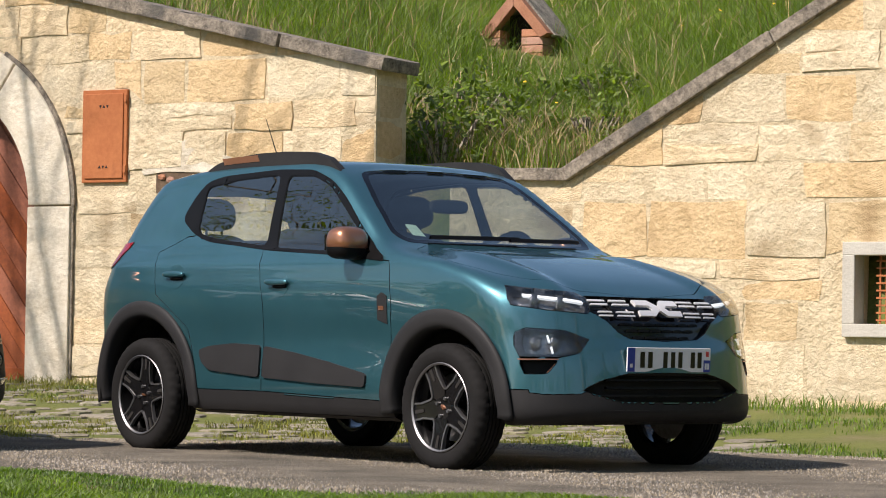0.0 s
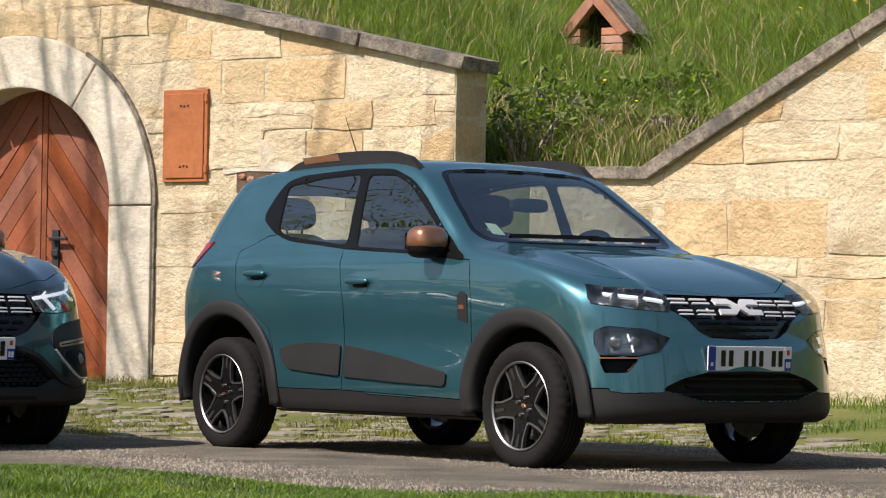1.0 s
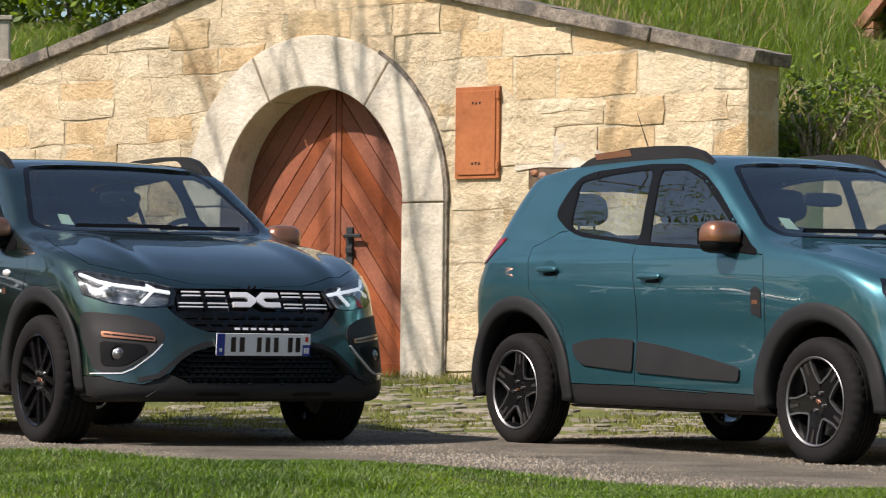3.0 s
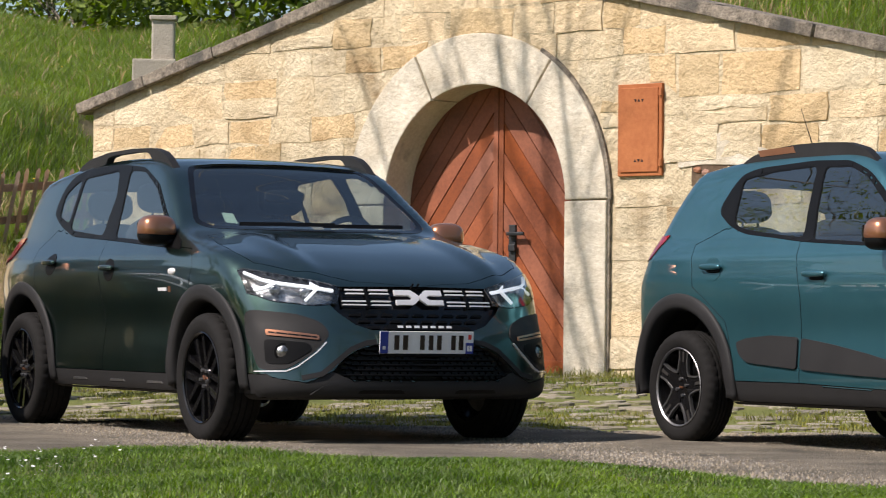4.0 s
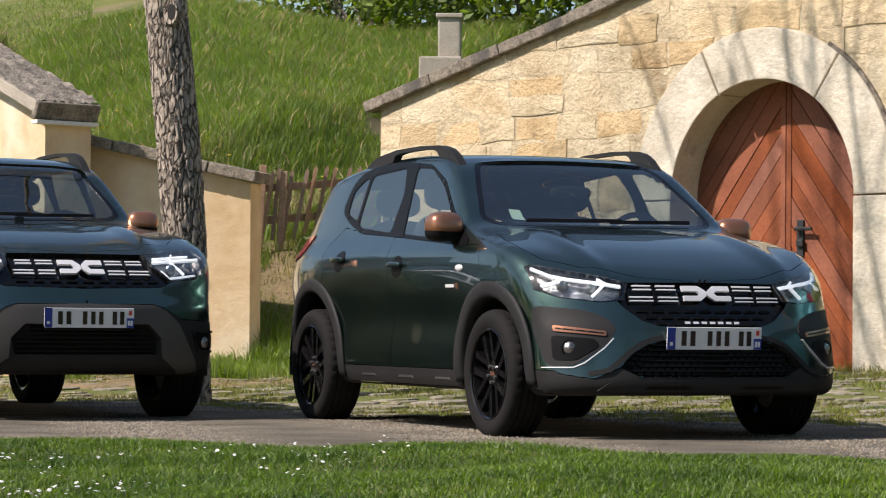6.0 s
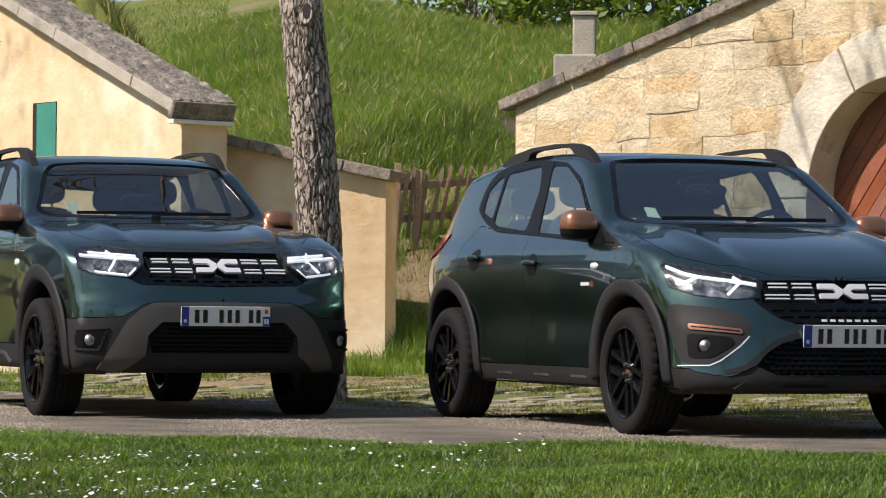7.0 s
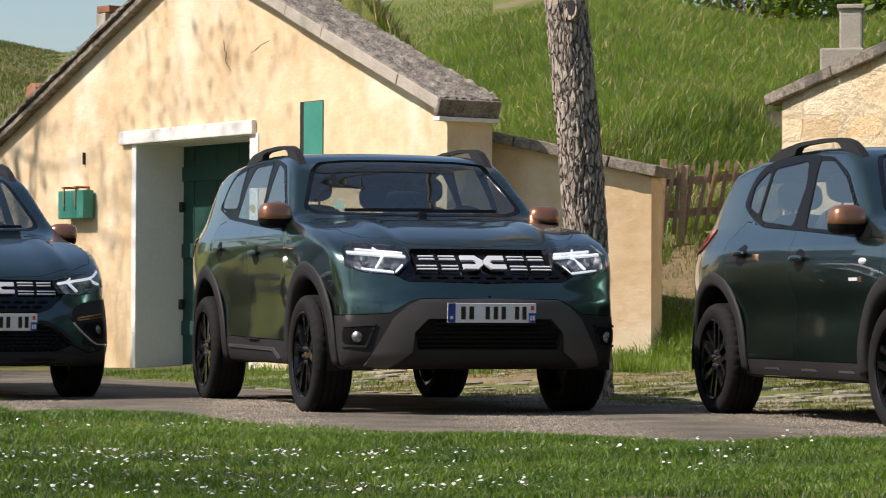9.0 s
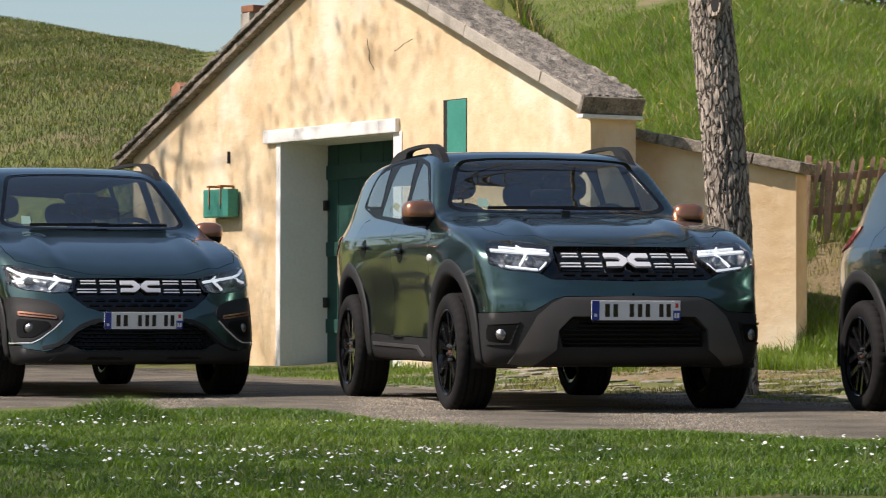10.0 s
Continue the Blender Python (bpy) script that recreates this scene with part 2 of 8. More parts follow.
M = dict(
    asphalt=surface("asphalt", (0.060, 0.053, 0.041), (0.265, 0.230, 0.175), scale=2.0, fine=110, rough=0.95, bump=0.02, bump_scale=90),
    chips=surface("road_chips", (0.12, 0.105, 0.080), (0.32, 0.277, 0.21), scale=1.0, fine=40, rough=0.9, island=0.55),
    soil=surface("soil", (0.075, 0.10, 0.018), (0.17, 0.185, 0.040), scale=1.5, fine=30, rough=0.95, bump=0.02, bump_scale=25, spot=(0.20, 0.165, 0.085), spot_scale=0.9, spot_at=0.52),
    cobble=surface("cobble", (0.17, 0.15, 0.115), (0.36, 0.325, 0.255), scale=5, fine=45, rough=0.92, bump=0.014, bump_scale=30, tint=0.25, spot=(0.11, 0.12, 0.035), spot_scale=7.0, spot_at=0.52),
    earth=surface("bare_earth", (0.16, 0.12, 0.062), (0.33, 0.25, 0.14), scale=3, fine=30, rough=0.95, bump=0.03, bump_scale=18, spot=(0.13, 0.14, 0.03), spot_scale=2.4, spot_at=0.55),
    verge=surface("verge_blades", (0.135, 0.155, 0.018), (0.27, 0.265, 0.050), scale=0.9, fine=6, rough=0.6, island=0.35, thin=0.3, spot=(0.10, 0.20, 0.014), spot_scale=0.8, spot_at=0.54),
    stone=limestone("limestone"),
    mortar=surface("mortar", (0.50, 0.40, 0.25), (0.80, 0.69, 0.48), scale=4, fine=30, rough=0.95, bump=0.04, bump_scale=16, spot=(0.36, 0.28, 0.17), spot_scale=3.0, spot_at=0.60),
    dressed=surface("dressed_stone", (0.52, 0.455, 0.34), (0.78, 0.73, 0.61), scale=3.2, fine=34, rough=0.88, bump=0.014, bump_scale=24, spot=(0.31, 0.285, 0.235), spot_scale=2.3, spot_at=0.58),
    coping=surface("coping_concrete", (0.065, 0.056, 0.046), (0.42, 0.365, 0.29), scale=13, fine=45, rough=0.95, bump=0.015, bump_scale=70, spot=(0.10, 0.095, 0.085), spot_scale=2.2, spot_at=0.58),
    door=surface("stained_wood", (0.16, 0.040, 0.014), (0.33, 0.095, 0.034), scale=2.2, fine=30, rough=0.55, rough_to=0.75, bump=0.004, bump_scale=20, tint=0.16, stretch=(1, 1, 1)),
    rust=surface("rusty_hatch", (0.33, 0.10, 0.030), (0.46, 0.165, 0.055), scale=3, fine=30, rough=0.8, bump=0.003, bump_scale=20, spot=(0.20, 0.055, 0.02), spot_scale=3, spot_at=0.6),
    plaster=surface("yellow_plaster", (0.59, 0.41, 0.22), (0.80, 0.655, 0.435), scale=1.1, fine=5, rough=0.93, bump=0.010, bump_scale=9, spot=(0.81, 0.73, 0.57), spot_scale=0.7, spot_at=0.52),
    white=surface("whitewash", (0.74, 0.72, 0.66), (0.86, 0.84, 0.80), scale=2, fine=30, rough=0.9, bump=0.008, bump_scale=14),
    green=surface("green_wood", (0.008, 0.045, 0.035), (0.016, 0.075, 0.058), scale=3, fine=40, rough=0.6, bump=0.003, bump_scale=25),
    green_tin=surface("green_metal", (0.03, 0.20, 0.15), (0.05, 0.27, 0.20), scale=3, fine=40, rough=0.6),
    fence=surface("weathered_picket", (0.21, 0.135, 0.085), (0.41, 0.28, 0.19), scale=4, fine=50, rough=0.9, bump=0.006, bump_scale=30, tint=0.2),
    tile=surface("roof_stone", (0.075, 0.068, 0.058), (0.46, 0.41, 0.34), scale=9, fine=60, rough=0.95, bump=0.03, bump_scale=40, spot=(0.17, 0.155, 0.10), spot_scale=1.5),
    brick=surface("red_brick", (0.30, 0.13, 0.075), (0.46, 0.24, 0.15), scale=6, fine=60, rough=0.9, bump=0.01, bump_scale=40, tint=0.25),
    coping_pale=surface("pale_frame_stone", (0.42, 0.40, 0.35), (0.56, 0.54, 0.48), scale=4, fine=60, rough=0.9, bump=0.006, bump_scale=40),
    concrete=surface("chimney_concrete", (0.33, 0.295, 0.24), (0.52, 0.475, 0.40), scale=4, fine=60, rough=0.95, bump=0.008, bump_scale=40),
    cavity=surface("earthy_cavity", (0.06, 0.04, 0.025), (0.16, 0.11, 0.07), scale=9, fine=50, rough=0.95),
    iron=surface("iron", (0.03, 0.032, 0.035), (0.07, 0.075, 0.08), scale=5, fine=50, rough=0.55, metal=0.7),
    dark=surface("dark_inside", (0.010, 0.009, 0.008), (0.02, 0.018, 0.016), rough=0.9),
    bark=furrowed("bark"),
    grass=surface("lawn_grass", (0.068, 0.155, 0.006), (0.205, 0.320, 0.014), scale=1.3, fine=7, rough=0.5, island=0.4, thin=0.4, spot=(0.060, 0.150, 0.008), spot_scale=1.8, spot_at=0.57),
    meadow=surface("meadow_grass", (0.115, 0.215, 0.010), (0.265, 0.375, 0.030), scale=0.7, fine=4, rough=0.5, island=0.32, thin=0.45, spot=(0.25, 0.28, 0.06), spot_scale=0.35, spot_at=0.56),
    far_hill=surface("dry_hill_grass", (0.068, 0.105, 0.010), (0.170, 0.190, 0.030), scale=0.6, fine=2.5, rough=0.7, island=0.5, thin=0.3, spot=(0.26, 0.22, 0.075), spot_scale=0.5, spot_at=0.56),
    straw=surface("dry_grass", (0.30, 0.22, 0.10), (0.45, 0.34, 0.17), scale=2, fine=20, rough=0.8, island=0.2),
    leaf=surface("leaf", (0.085, 0.150, 0.010), (0.22, 0.300, 0.026), scale=1.5, fine=10, rough=0.5, island=0.35, thin=0.4),
    petal=surface("daisy_petal", (0.75, 0.75, 0.72), (0.9, 0.9, 0.88), rough=0.7),
    yolk=surface("yellow_petal", (0.75, 0.42, 0.01), (0.85, 0.55, 0.02), rough=0.7),
    blue_paint=paint("teal_blue_paint", (0.040, 0.132, 0.165), (0.056, 0.168, 0.203), 0.36, 0.70),
    green_paint=paint("dark_green_paint", (0.040, 0.078, 0.068), (0.060, 0.112, 0.098), 0.28, 0.95),
    clad=surface("grey_plastic", (0.016, 0.016, 0.017), (0.026, 0.026, 0.027), scale=4, fine=400, rough=0.58, specular=0.22, bump=0.0004, bump_scale=900),
    skid=surface("brown_grey_plastic", (0.058, 0.053, 0.050), (0.080, 0.074, 0.070), scale=4, fine=300, rough=0.5),
    black=surface("black_plastic", (0.003, 0.003, 0.0035), (0.006, 0.006, 0.0065), scale=6, fine=200, rough=0.42, specular=0.16),
    gloss=surface("piano_black", (0.003, 0.003, 0.004), (0.005, 0.005, 0.006), rough=0.12),
    rubber=surface("tyre_rubber", (0.006, 0.006, 0.006), (0.012, 0.0115, 0.0115), scale=8, fine=120, rough=0.85, specular=0.25, bump=0.001, bump_scale=90),
    rim=surface("black_alloy", (0.008, 0.008, 0.009), (0.014, 0.014, 0.015), rough=0.18, metal=0.3, coat=0.6),
    cut=surface("machined_alloy", (0.20, 0.20, 0.205), (0.28, 0.28, 0.285), rough=0.42, metal=0.9),
    chrome=surface("satin_silver", (0.78, 0.78, 0.79), (0.86, 0.86, 0.87), rough=0.35, metal=0.35),
    copper=surface("copper_paint", (0.36, 0.155, 0.085), (0.44, 0.20, 0.11), scale=4, fine=900, rough=0.3, metal=0.75, coat=0.8),
    cabin=surface("cabin_trim", (0.012, 0.013, 0.015), (0.022, 0.023, 0.026), rough=0.8),
    cloth=surface("seat_cloth", (0.018, 0.020, 0.024), (0.034, 0.036, 0.042), scale=10, fine=200, rough=0.95),
    grey_trim=surface("grey_headliner", (0.30, 0.31, 0.32), (0.36, 0.37, 0.38), rough=0.9),
    glass=clear("car_window_glass", (0.80, 0.86, 0.85), low=0.20),
    screen=clear("windscreen_glass", (0.66, 0.72, 0.71), low=0.22),
    lens=clear("lamp_lens", (0.95, 0.96, 0.97), low=0.04),
    led=glow("daylight_led", (0.95, 0.97, 1.0), 0.5),
    lamp_back=surface("lamp_housing", (0.07, 0.07, 0.072), (0.50, 0.505, 0.51), scale=16, fine=60, rough=0.22, metal=0.8, bump=0.006, bump_scale=30),
    reflector=surface("reflector", (0.20, 0.205, 0.21), (0.42, 0.43, 0.44), scale=20, fine=60, rough=0.16, metal=0.9, bump=0.006, bump_scale=40),
    plate=surface("plate_white", (0.72, 0.73, 0.74), (0.78, 0.79, 0.80), rough=0.4),
    plate_blue=surface("plate_blue", (0.012, 0.035, 0.26), (0.016, 0.045, 0.32), rough=0.4),
    plate_red=surface("plate_red", (0.5, 0.03, 0.02), (0.6, 0.04, 0.03), rough=0.4),
    tail=surface("red_lamp", (0.22, 0.006, 0.012), (0.32, 0.010, 0.018), rough=0.1, coat=1.0),
    paper=surface("pale_green_sticker", (0.55, 0.74, 0.62), (0.66, 0.82, 0.70), rough=0.7),
    disc=surface("brake_steel", (0.10, 0.10, 0.10), (0.2, 0.2, 0.2), rough=0.4, metal=0.8),
)


def mesh_of(name, verts, faces, material, smooth=False):
    me = bpy.data.meshes.new(name)
    me.from_pydata([tuple(v) for v in verts], [], faces)
    me.materials.append(material)
    if smooth:
        me.shade_smooth()
    me.update()
    return me


def thing(name, label, category, m=None, group="", kind=""):
    """An empty at the base of a thing, for its parts."""
    ob = new(name)
    ob.matrix_world = m or Matrix()
    return tagged(ob, label, category, group, kind)


def under(ob, parent, m=None):
    ob.parent = parent
    ob.matrix_basis = m or Matrix()
    return ob


def part(name, bm, material, parent, label="", m=None, smooth=False):
    me = bpy.data.meshes.new(name)
    bmesh.ops.recalc_face_normals(bm, faces=bm.faces)
    bm.to_mesh(me)
    bm.free()
    me.materials.append(material)
    if smooth:
        me.shade_smooth()
        me.set_sharp_from_angle(angle=radians(38))
    return tagged(under(new(name, me), parent, m), label)


def raw(name, verts, faces, material, parent, label="", smooth=False, m=None):
    return tagged(under(new(name, mesh_of(name, verts, faces, material, smooth)), parent, m), label)


def box(bm, x0, x1, y0, y1, z0, z1, bevel=0.0):
    r = bmesh.ops.create_cube(bm, size=1.0, matrix=Matrix.Translation(((x0 + x1) / 2, (y0 + y1) / 2, (z0 + z1) / 2)) @ Matrix.Diagonal((x1 - x0, y1 - y0, z1 - z0, 1)))
    if bevel:
        es = list({e for v in r["verts"] for e in v.link_edges})
        bmesh.ops.bevel(bm, geom=es, offset=bevel, segments=2, affect="EDGES", profile=0.6)
    return bm


def prism(bm, outline, y0, y1, bevel=0.0, plane="xz"):
    """Extrude an outline given in one plane along the third axis."""
    put = {"xz": lambda a, b, c: (a, c, b), "xy": lambda a, b, c: (a, b, c), "yz": lambda a, b, c: (c, a, b)}[plane]
    lo = [bm.verts.new(put(a, b, y0)) for a, b in outline]
    hi = [bm.verts.new(put(a, b, y1)) for a, b in outline]
    n = len(outline)
    f = [bm.faces.new(lo), bm.faces.new(hi[::-1])]
    for i in range(n):
        f.append(bm.faces.new((lo[i], hi[i], hi[(i + 1) % n], lo[(i + 1) % n])))
    bmesh.ops.recalc_face_normals(bm, faces=f)
    if bevel:
        es = list({e for e in f[0].edges} | {e for e in f[1].edges})
        bmesh.ops.bevel(bm, geom=es, offset=bevel, segments=2, affect="EDGES", profile=0.6)
    return bm


def lathe(bm, profile, steps=40, axis="y", closed=True):
    """Turn a profile of (radius, along) round an axis."""
    rings = []
    for r, a in profile:
        ring = []
        for i in range(steps):
            t = 2 * math.pi * i / steps
            c, s = r * math.cos(t), r * math.sin(t)
            ring.append(bm.verts.new({"y": (c, a, s), "z": (c, s, a), "x": (a, c, s)}[axis]))
        rings.append(ring)
    pairs = list(zip(rings, rings[1:])) + ([(rings[-1], rings[0])] if closed else [])
    for p, q in pairs:
        for i in range(steps):
            j = (i + 1) % steps
            bm.faces.new((p[i], p[j], q[j], q[i]))
    return bm

# ---------------------------------------------------------------- ground
def smooth_step(a, b, v):
    t = np.clip((v - a) / (b - a), 0, 1)
    return t * t * (3 - 2 * t)


NEAR = ([-60, -30, -14, -9.8, -8.0, -5.5, -3.7, -1.8, 0, 4, 10, 40], [48, 28, 16.4, 14.5, 14.0, 13.2, 12.8, 12.05, 11.6, 10.0, 7.6, -6])
FAR = ([-60, -30, -16, -12.3, -10.4, -7, -5.2, -2, 0.4, 1.8, 2.5, 6, 40], [58, 36, 26, 22.8, 20.7, 19.0, 17.7, 17.3, 17.2, 16.7, 15.9, 13.2, -3])
LINE = ([-60, -40, -17, -10.0, -9.2, -8.0, -0.4, 2.6, 12, 40], [56, 43, 27.6, 23.8, 26.6, 27.0, 22.5, 20.75, 15.1, -2])
BASE = ([-60, -28, -20, -17, -9.4, -8.0, -6, -0.4, 2.6, 6, 40], [2.4, 2.2, 1.7, 1.5, 1.35, 1.4, 1.8, 1.68, 1.72, 3.0, 3.0])


def near_edge(x):
    return np.interp(x, *NEAR) + 0.10 * np.sin(2.1 * x) + 0.06 * np.sin(5.3 * x + 1)


def far_edge(x):
    return np.interp(x, *FAR) + 0.12 * np.sin(1.7 * x + 2) + 0.05 * np.sin(6.1 * x)


def height(x, y):
    """The height of the ground."""
    x, y = np.asarray(x, float), np.asarray(y, float)
    apron = 0.20 * smooth_step(0, 6.0, y - far_edge(x)) - 0.02
    apron = np.where(y < far_edge(x), 0.0 * x, apron + 0.02)
    lawn = smooth_step(0.0, 0.6, near_edge(x) - y) * (0.05 + 0.03 * np.sin(1.3 * x + 0.4 * y) + 0.02 * np.sin(2.9 * x - 1.7 * y))
    gap = smooth_step(-17.4, -18.6, x) + smooth_step(-9.35, -8.95, x) * smooth_step(-7.6, -8.0, x)
    back = y - np.interp(x, *LINE)
    base = np.interp(x, *BASE)
    bank = smooth_step(-3.6 - 3 * smooth_step(-17, -20, x), 0.2, back) ** 1.3 * (base - 0.2)
    rise = base + 0.24 * np.clip(back, 0, 17) + 0.05 * np.clip(back - 17, 0, 14)
    rise = base + (rise - base) * np.interp(np.degrees(np.arctan2(x, np.maximum(y, 1.0))), [-40, -34, -30, -27, -20, -17, -12, -9], [1.30, 1.265, 0.855, 1.0, 1.0, 0.79, 0.77, 1.0])
    for ox, oy, turn, x0, x1, peak, top_z, slope, deep, lo, hi, far_d in ((-2.95, 23.9, 31, -5.95, 2.80, -1.69, 3.58, 0.24, 0.47, 0.1, 0.2, 9.0), (-14.25, 26.05, 32, -3.4, 5.1, 1.12, 4.10, 0.404, 0.50, 0.9, -0.6, 2.4)):
        ca, sa = math.cos(radians(turn)), math.sin(radians(turn))
        s, d = (x - ox) * ca - (y - oy) * sa, (x - ox) * sa + (y - oy) * ca
        inside = smooth_step(x0 + lo, x0 + lo + 2.0, s) * smooth_step(x1 + hi, x1 + hi - 2.4, s)
        mound = top_z - slope * np.abs(s - peak) + 0.10 * (d - deep)
        rise = np.where(d > deep, np.maximum(rise, rise + (mound - rise) * inside * smooth_step(far_d, 0.35 * far_d, d)), rise)
    start = 0.12 + 0.75 * smooth_step(-8.3, -7.9, x) * smooth_step(-0.3, -0.7, x) + 0.80 * smooth_step(-17.6, -17.2, x) * smooth_step(-9.6, -10.0, x)
    hill = np.where(back > start, rise, apron + bank * gap)
    bumps = 0.05 * np.sin(1.1 * x + 0.6 * y) * smooth_step(2, 5, back) + 0.08 * np.sin(0.45 * x - 0.3 * y) * smooth_step(4, 9, back)
    return np.where(y > far_edge(x), hill + bumps, lawn)


def ground_mesh():
    xs = np.unique(np.concatenate([np.linspace(-400, -60, 12), np.linspace(-60, -20, 60), np.linspace(-20, 8, 320), np.linspace(8, 40, 40), np.linspace(40, 400, 12)]))
    ys = np.unique(np.concatenate([np.linspace(-300, -10, 10), np.linspace(-10, 8, 24), np.linspace(8, 30, 300), np.linspace(30, 70, 110), np.linspace(70, 500, 14)]))
    X, Y = np.meshgrid(xs, ys)
    Z = height(X, Y)
    n = len(xs)
    v = np.stack([X.ravel(), Y.ravel(), Z.ravel()], 1)
    i = (np.arange(len(ys) - 1)[:, None] * n + np.arange(n - 1)[None, :]).ravel()
    f = np.stack([i, i + 1, i + 1 + n, i + n], 1)
    return v, f.tolist()


v, f = ground_mesh()
ground = tagged(new("ground", mesh_of("ground", v, f, M["soil"], True)), "grassy earth ground rising into a hillside", "ground", kind="structure")

xs = np.concatenate([np.linspace(-60, -20, 30), np.linspace(-19.8, 8, 280), np.linspace(8.5, 40, 30)])
rows = 26
v, f = [], []
for x in xs:
    a, b = near_edge(x) - 0.05, far_edge(x) + 0.04
    for j in range(rows):
        t = j / (rows - 1)
        v.append((x, a + (b - a) * t, 0.012 * min(1, 8 * t, 8 * (1 - t)) + 0.003 + 0.004 * math.sin(3 * x + 9 * t)))
for i in range(len(xs) - 1):
    for j in range(rows - 1):
        k = i * rows + j
        f.append((k, k + rows, k + rows + 1, k + 1))
tagged(new("road", mesh_of("road", v, f, M["asphalt"], True)), "worn pale asphalt road with gravelly texture", "road", kind="structure")

# ---------------------------------------------------------------- the houses; local x along the front, y into the house, z up
STONE = pose(-2.95, 23.9, 0, 0, 0, -31)
RIGHT = pose(2.53, 20.66, 0, 0, 0, -31)
YELLOW = pose(-14.25, 26.05, 0, 0, 0, -32)
ARCH_X, ARCH_Z, ARCH_R = -1.33, 1.60, 1.0
STEP = 0.22


def gable(x):
    return 2.60 + 0.257 * (x + 6.07) if x < -1.69 else 3.70 - 0.224 * (x + 1.69)


def stone_front():
    arc = [(ARCH_X + ARCH_R * math.cos(a), ARCH_Z + ARCH_R * math.sin(a)) for a in np.linspace(0, math.pi, 25)]
    out = [(-5.94, -0.4), (-5.94, gable(-5.94) - 0.08), (-1.69, gable(-1.69) - 0.08), (2.85, gable(2.85) - 0.08), (2.85, -0.4), (ARCH_X + ARCH_R, -0.4)] + arc + [(ARCH_X - ARCH_R, -0.4)]
    ob = new("wall_stone_house", bpy.data.meshes.new("wall_stone_house"))
    bm = prism(bmesh.new(), out, 0.0, 0.42)
    bmesh.ops.triangulate(bm, faces=bm.faces)
    bm.to_mesh(ob.data)
    bm.free()
    ob.data.materials.append(M["mortar"])
    ob.matrix_world = STONE
    return tagged(ob, "gabled front wall of cream limestone blocks", "wall", kind="structure")


wall_stone = stone_front()
bm = box(bmesh.new(), -5.93, -5.4, 0.42, 1.2, -0.4, 2.45)
part("side_wall", bm, M["mortar"], wall_stone)


def right_top(x):
    return 1.78 if x < -1.85 else 1.78 + 0.575 * (x + 1.85)


wx0, wx1, wz0, wz1 = 0.29, 0.78, 0.74, 1.22
bm = bmesh.new()
for out in ([(-2.9, -0.4), (-2.9, 1.80), (-1.92, 1.80), (wx0, right_top(wx0)), (wx0, -0.4)], [(wx1, -0.4), (wx1, right_top(wx1)), (3.2, right_top(3.2)), (3.2, -0.4)],
            [(wx0, -0.4), (wx0, wz0), (wx1, wz0), (wx1, -0.4)], [(wx0, wz1), (wx0, right_top(wx0)), (wx1, right_top(wx1)), (wx1, wz1)]):
    prism(bm, out, 0.0, 0.5)
wall_right = new("wall_cellar", bpy.data.meshes.new("wall_cellar"))
bm.to_mesh(wall_right.data), bm.free()
wall_right.data.materials.append(M["mortar"])
wall_right.matrix_world = RIGHT
tagged(wall_right, "sloping cellar wall of cream limestone blocks", "wall", kind="structure")


def yellow_roof(x):
    return 2.30 + 0.404 * (x + 3.40) if x < 1.12 else 4.13 - 0.404 * (x - 1.12)


out = [(-3.2, -0.4), (-3.2, yellow_roof(-3.2) - 0.12), (1.12, yellow_roof(1.12) - 0.12), (5.22, yellow_roof(5.22) - 0.12), (5.22, -0.4), (2.22, -0.4), (2.22, 2.2), (-0.06, 2.2), (-0.06, -0.4)]
bm = prism(bmesh.new(), out, 0.0, 0.46)
wall_yellow = new("wall_yellow_house", bpy.data.meshes.new("wall_yellow_house"))
bmesh.ops.triangulate(bm, faces=bm.faces)
bm.to_mesh(wall_yellow.data), bm.free()
wall_yellow.data.materials.append(M["plaster"])
wall_yellow.matrix_world = YELLOW
tagged(wall_yellow, "gabled house front in yellow ochre plaster", "wall", kind="structure")

# ---------------------------------------------------------------- shapes of the cars
def curve(pts):
    """Smooth monotone interpolation through (a, b) pairs."""
    a = np.array([p[0] for p in pts], float)
    b = np.array([p[1] for p in pts], float)
    h = np.diff(a)
    d = np.diff(b) / h
    m = np.zeros(len(a))
    m[0], m[-1] = d[0], d[-1]
    for i in range(1, len(a) - 1):
        if d[i - 1] * d[i] > 0:
            w1, w2 = 2 * h[i] + h[i - 1], h[i] + 2 * h[i - 1]
            m[i] = (w1 + w2) / (w1 / d[i - 1] + w2 / d[i])

    def value(x):
        x = np.asarray(x, float)
        i = np.clip(np.searchsorted(a, x) - 1, 0, len(a) - 2)
        t = (x - a[i]) / h[i]
        lo, hi = t < 0, t > 1
        t = np.clip(t, 0, 1)
        v = ((1 + 2 * t) * (1 - t) ** 2 * b[i] + t * (1 - t) ** 2 * h[i] * m[i]
             + t * t * (3 - 2 * t) * b[i + 1] + t * t * (t - 1) * h[i] * m[i + 1])
        v = np.where(lo, b[0] + m[0] * (x - a[0]), v)
        return np.where(hi, b[-1] + m[-1] * (x - a[-1]), v)
    return value


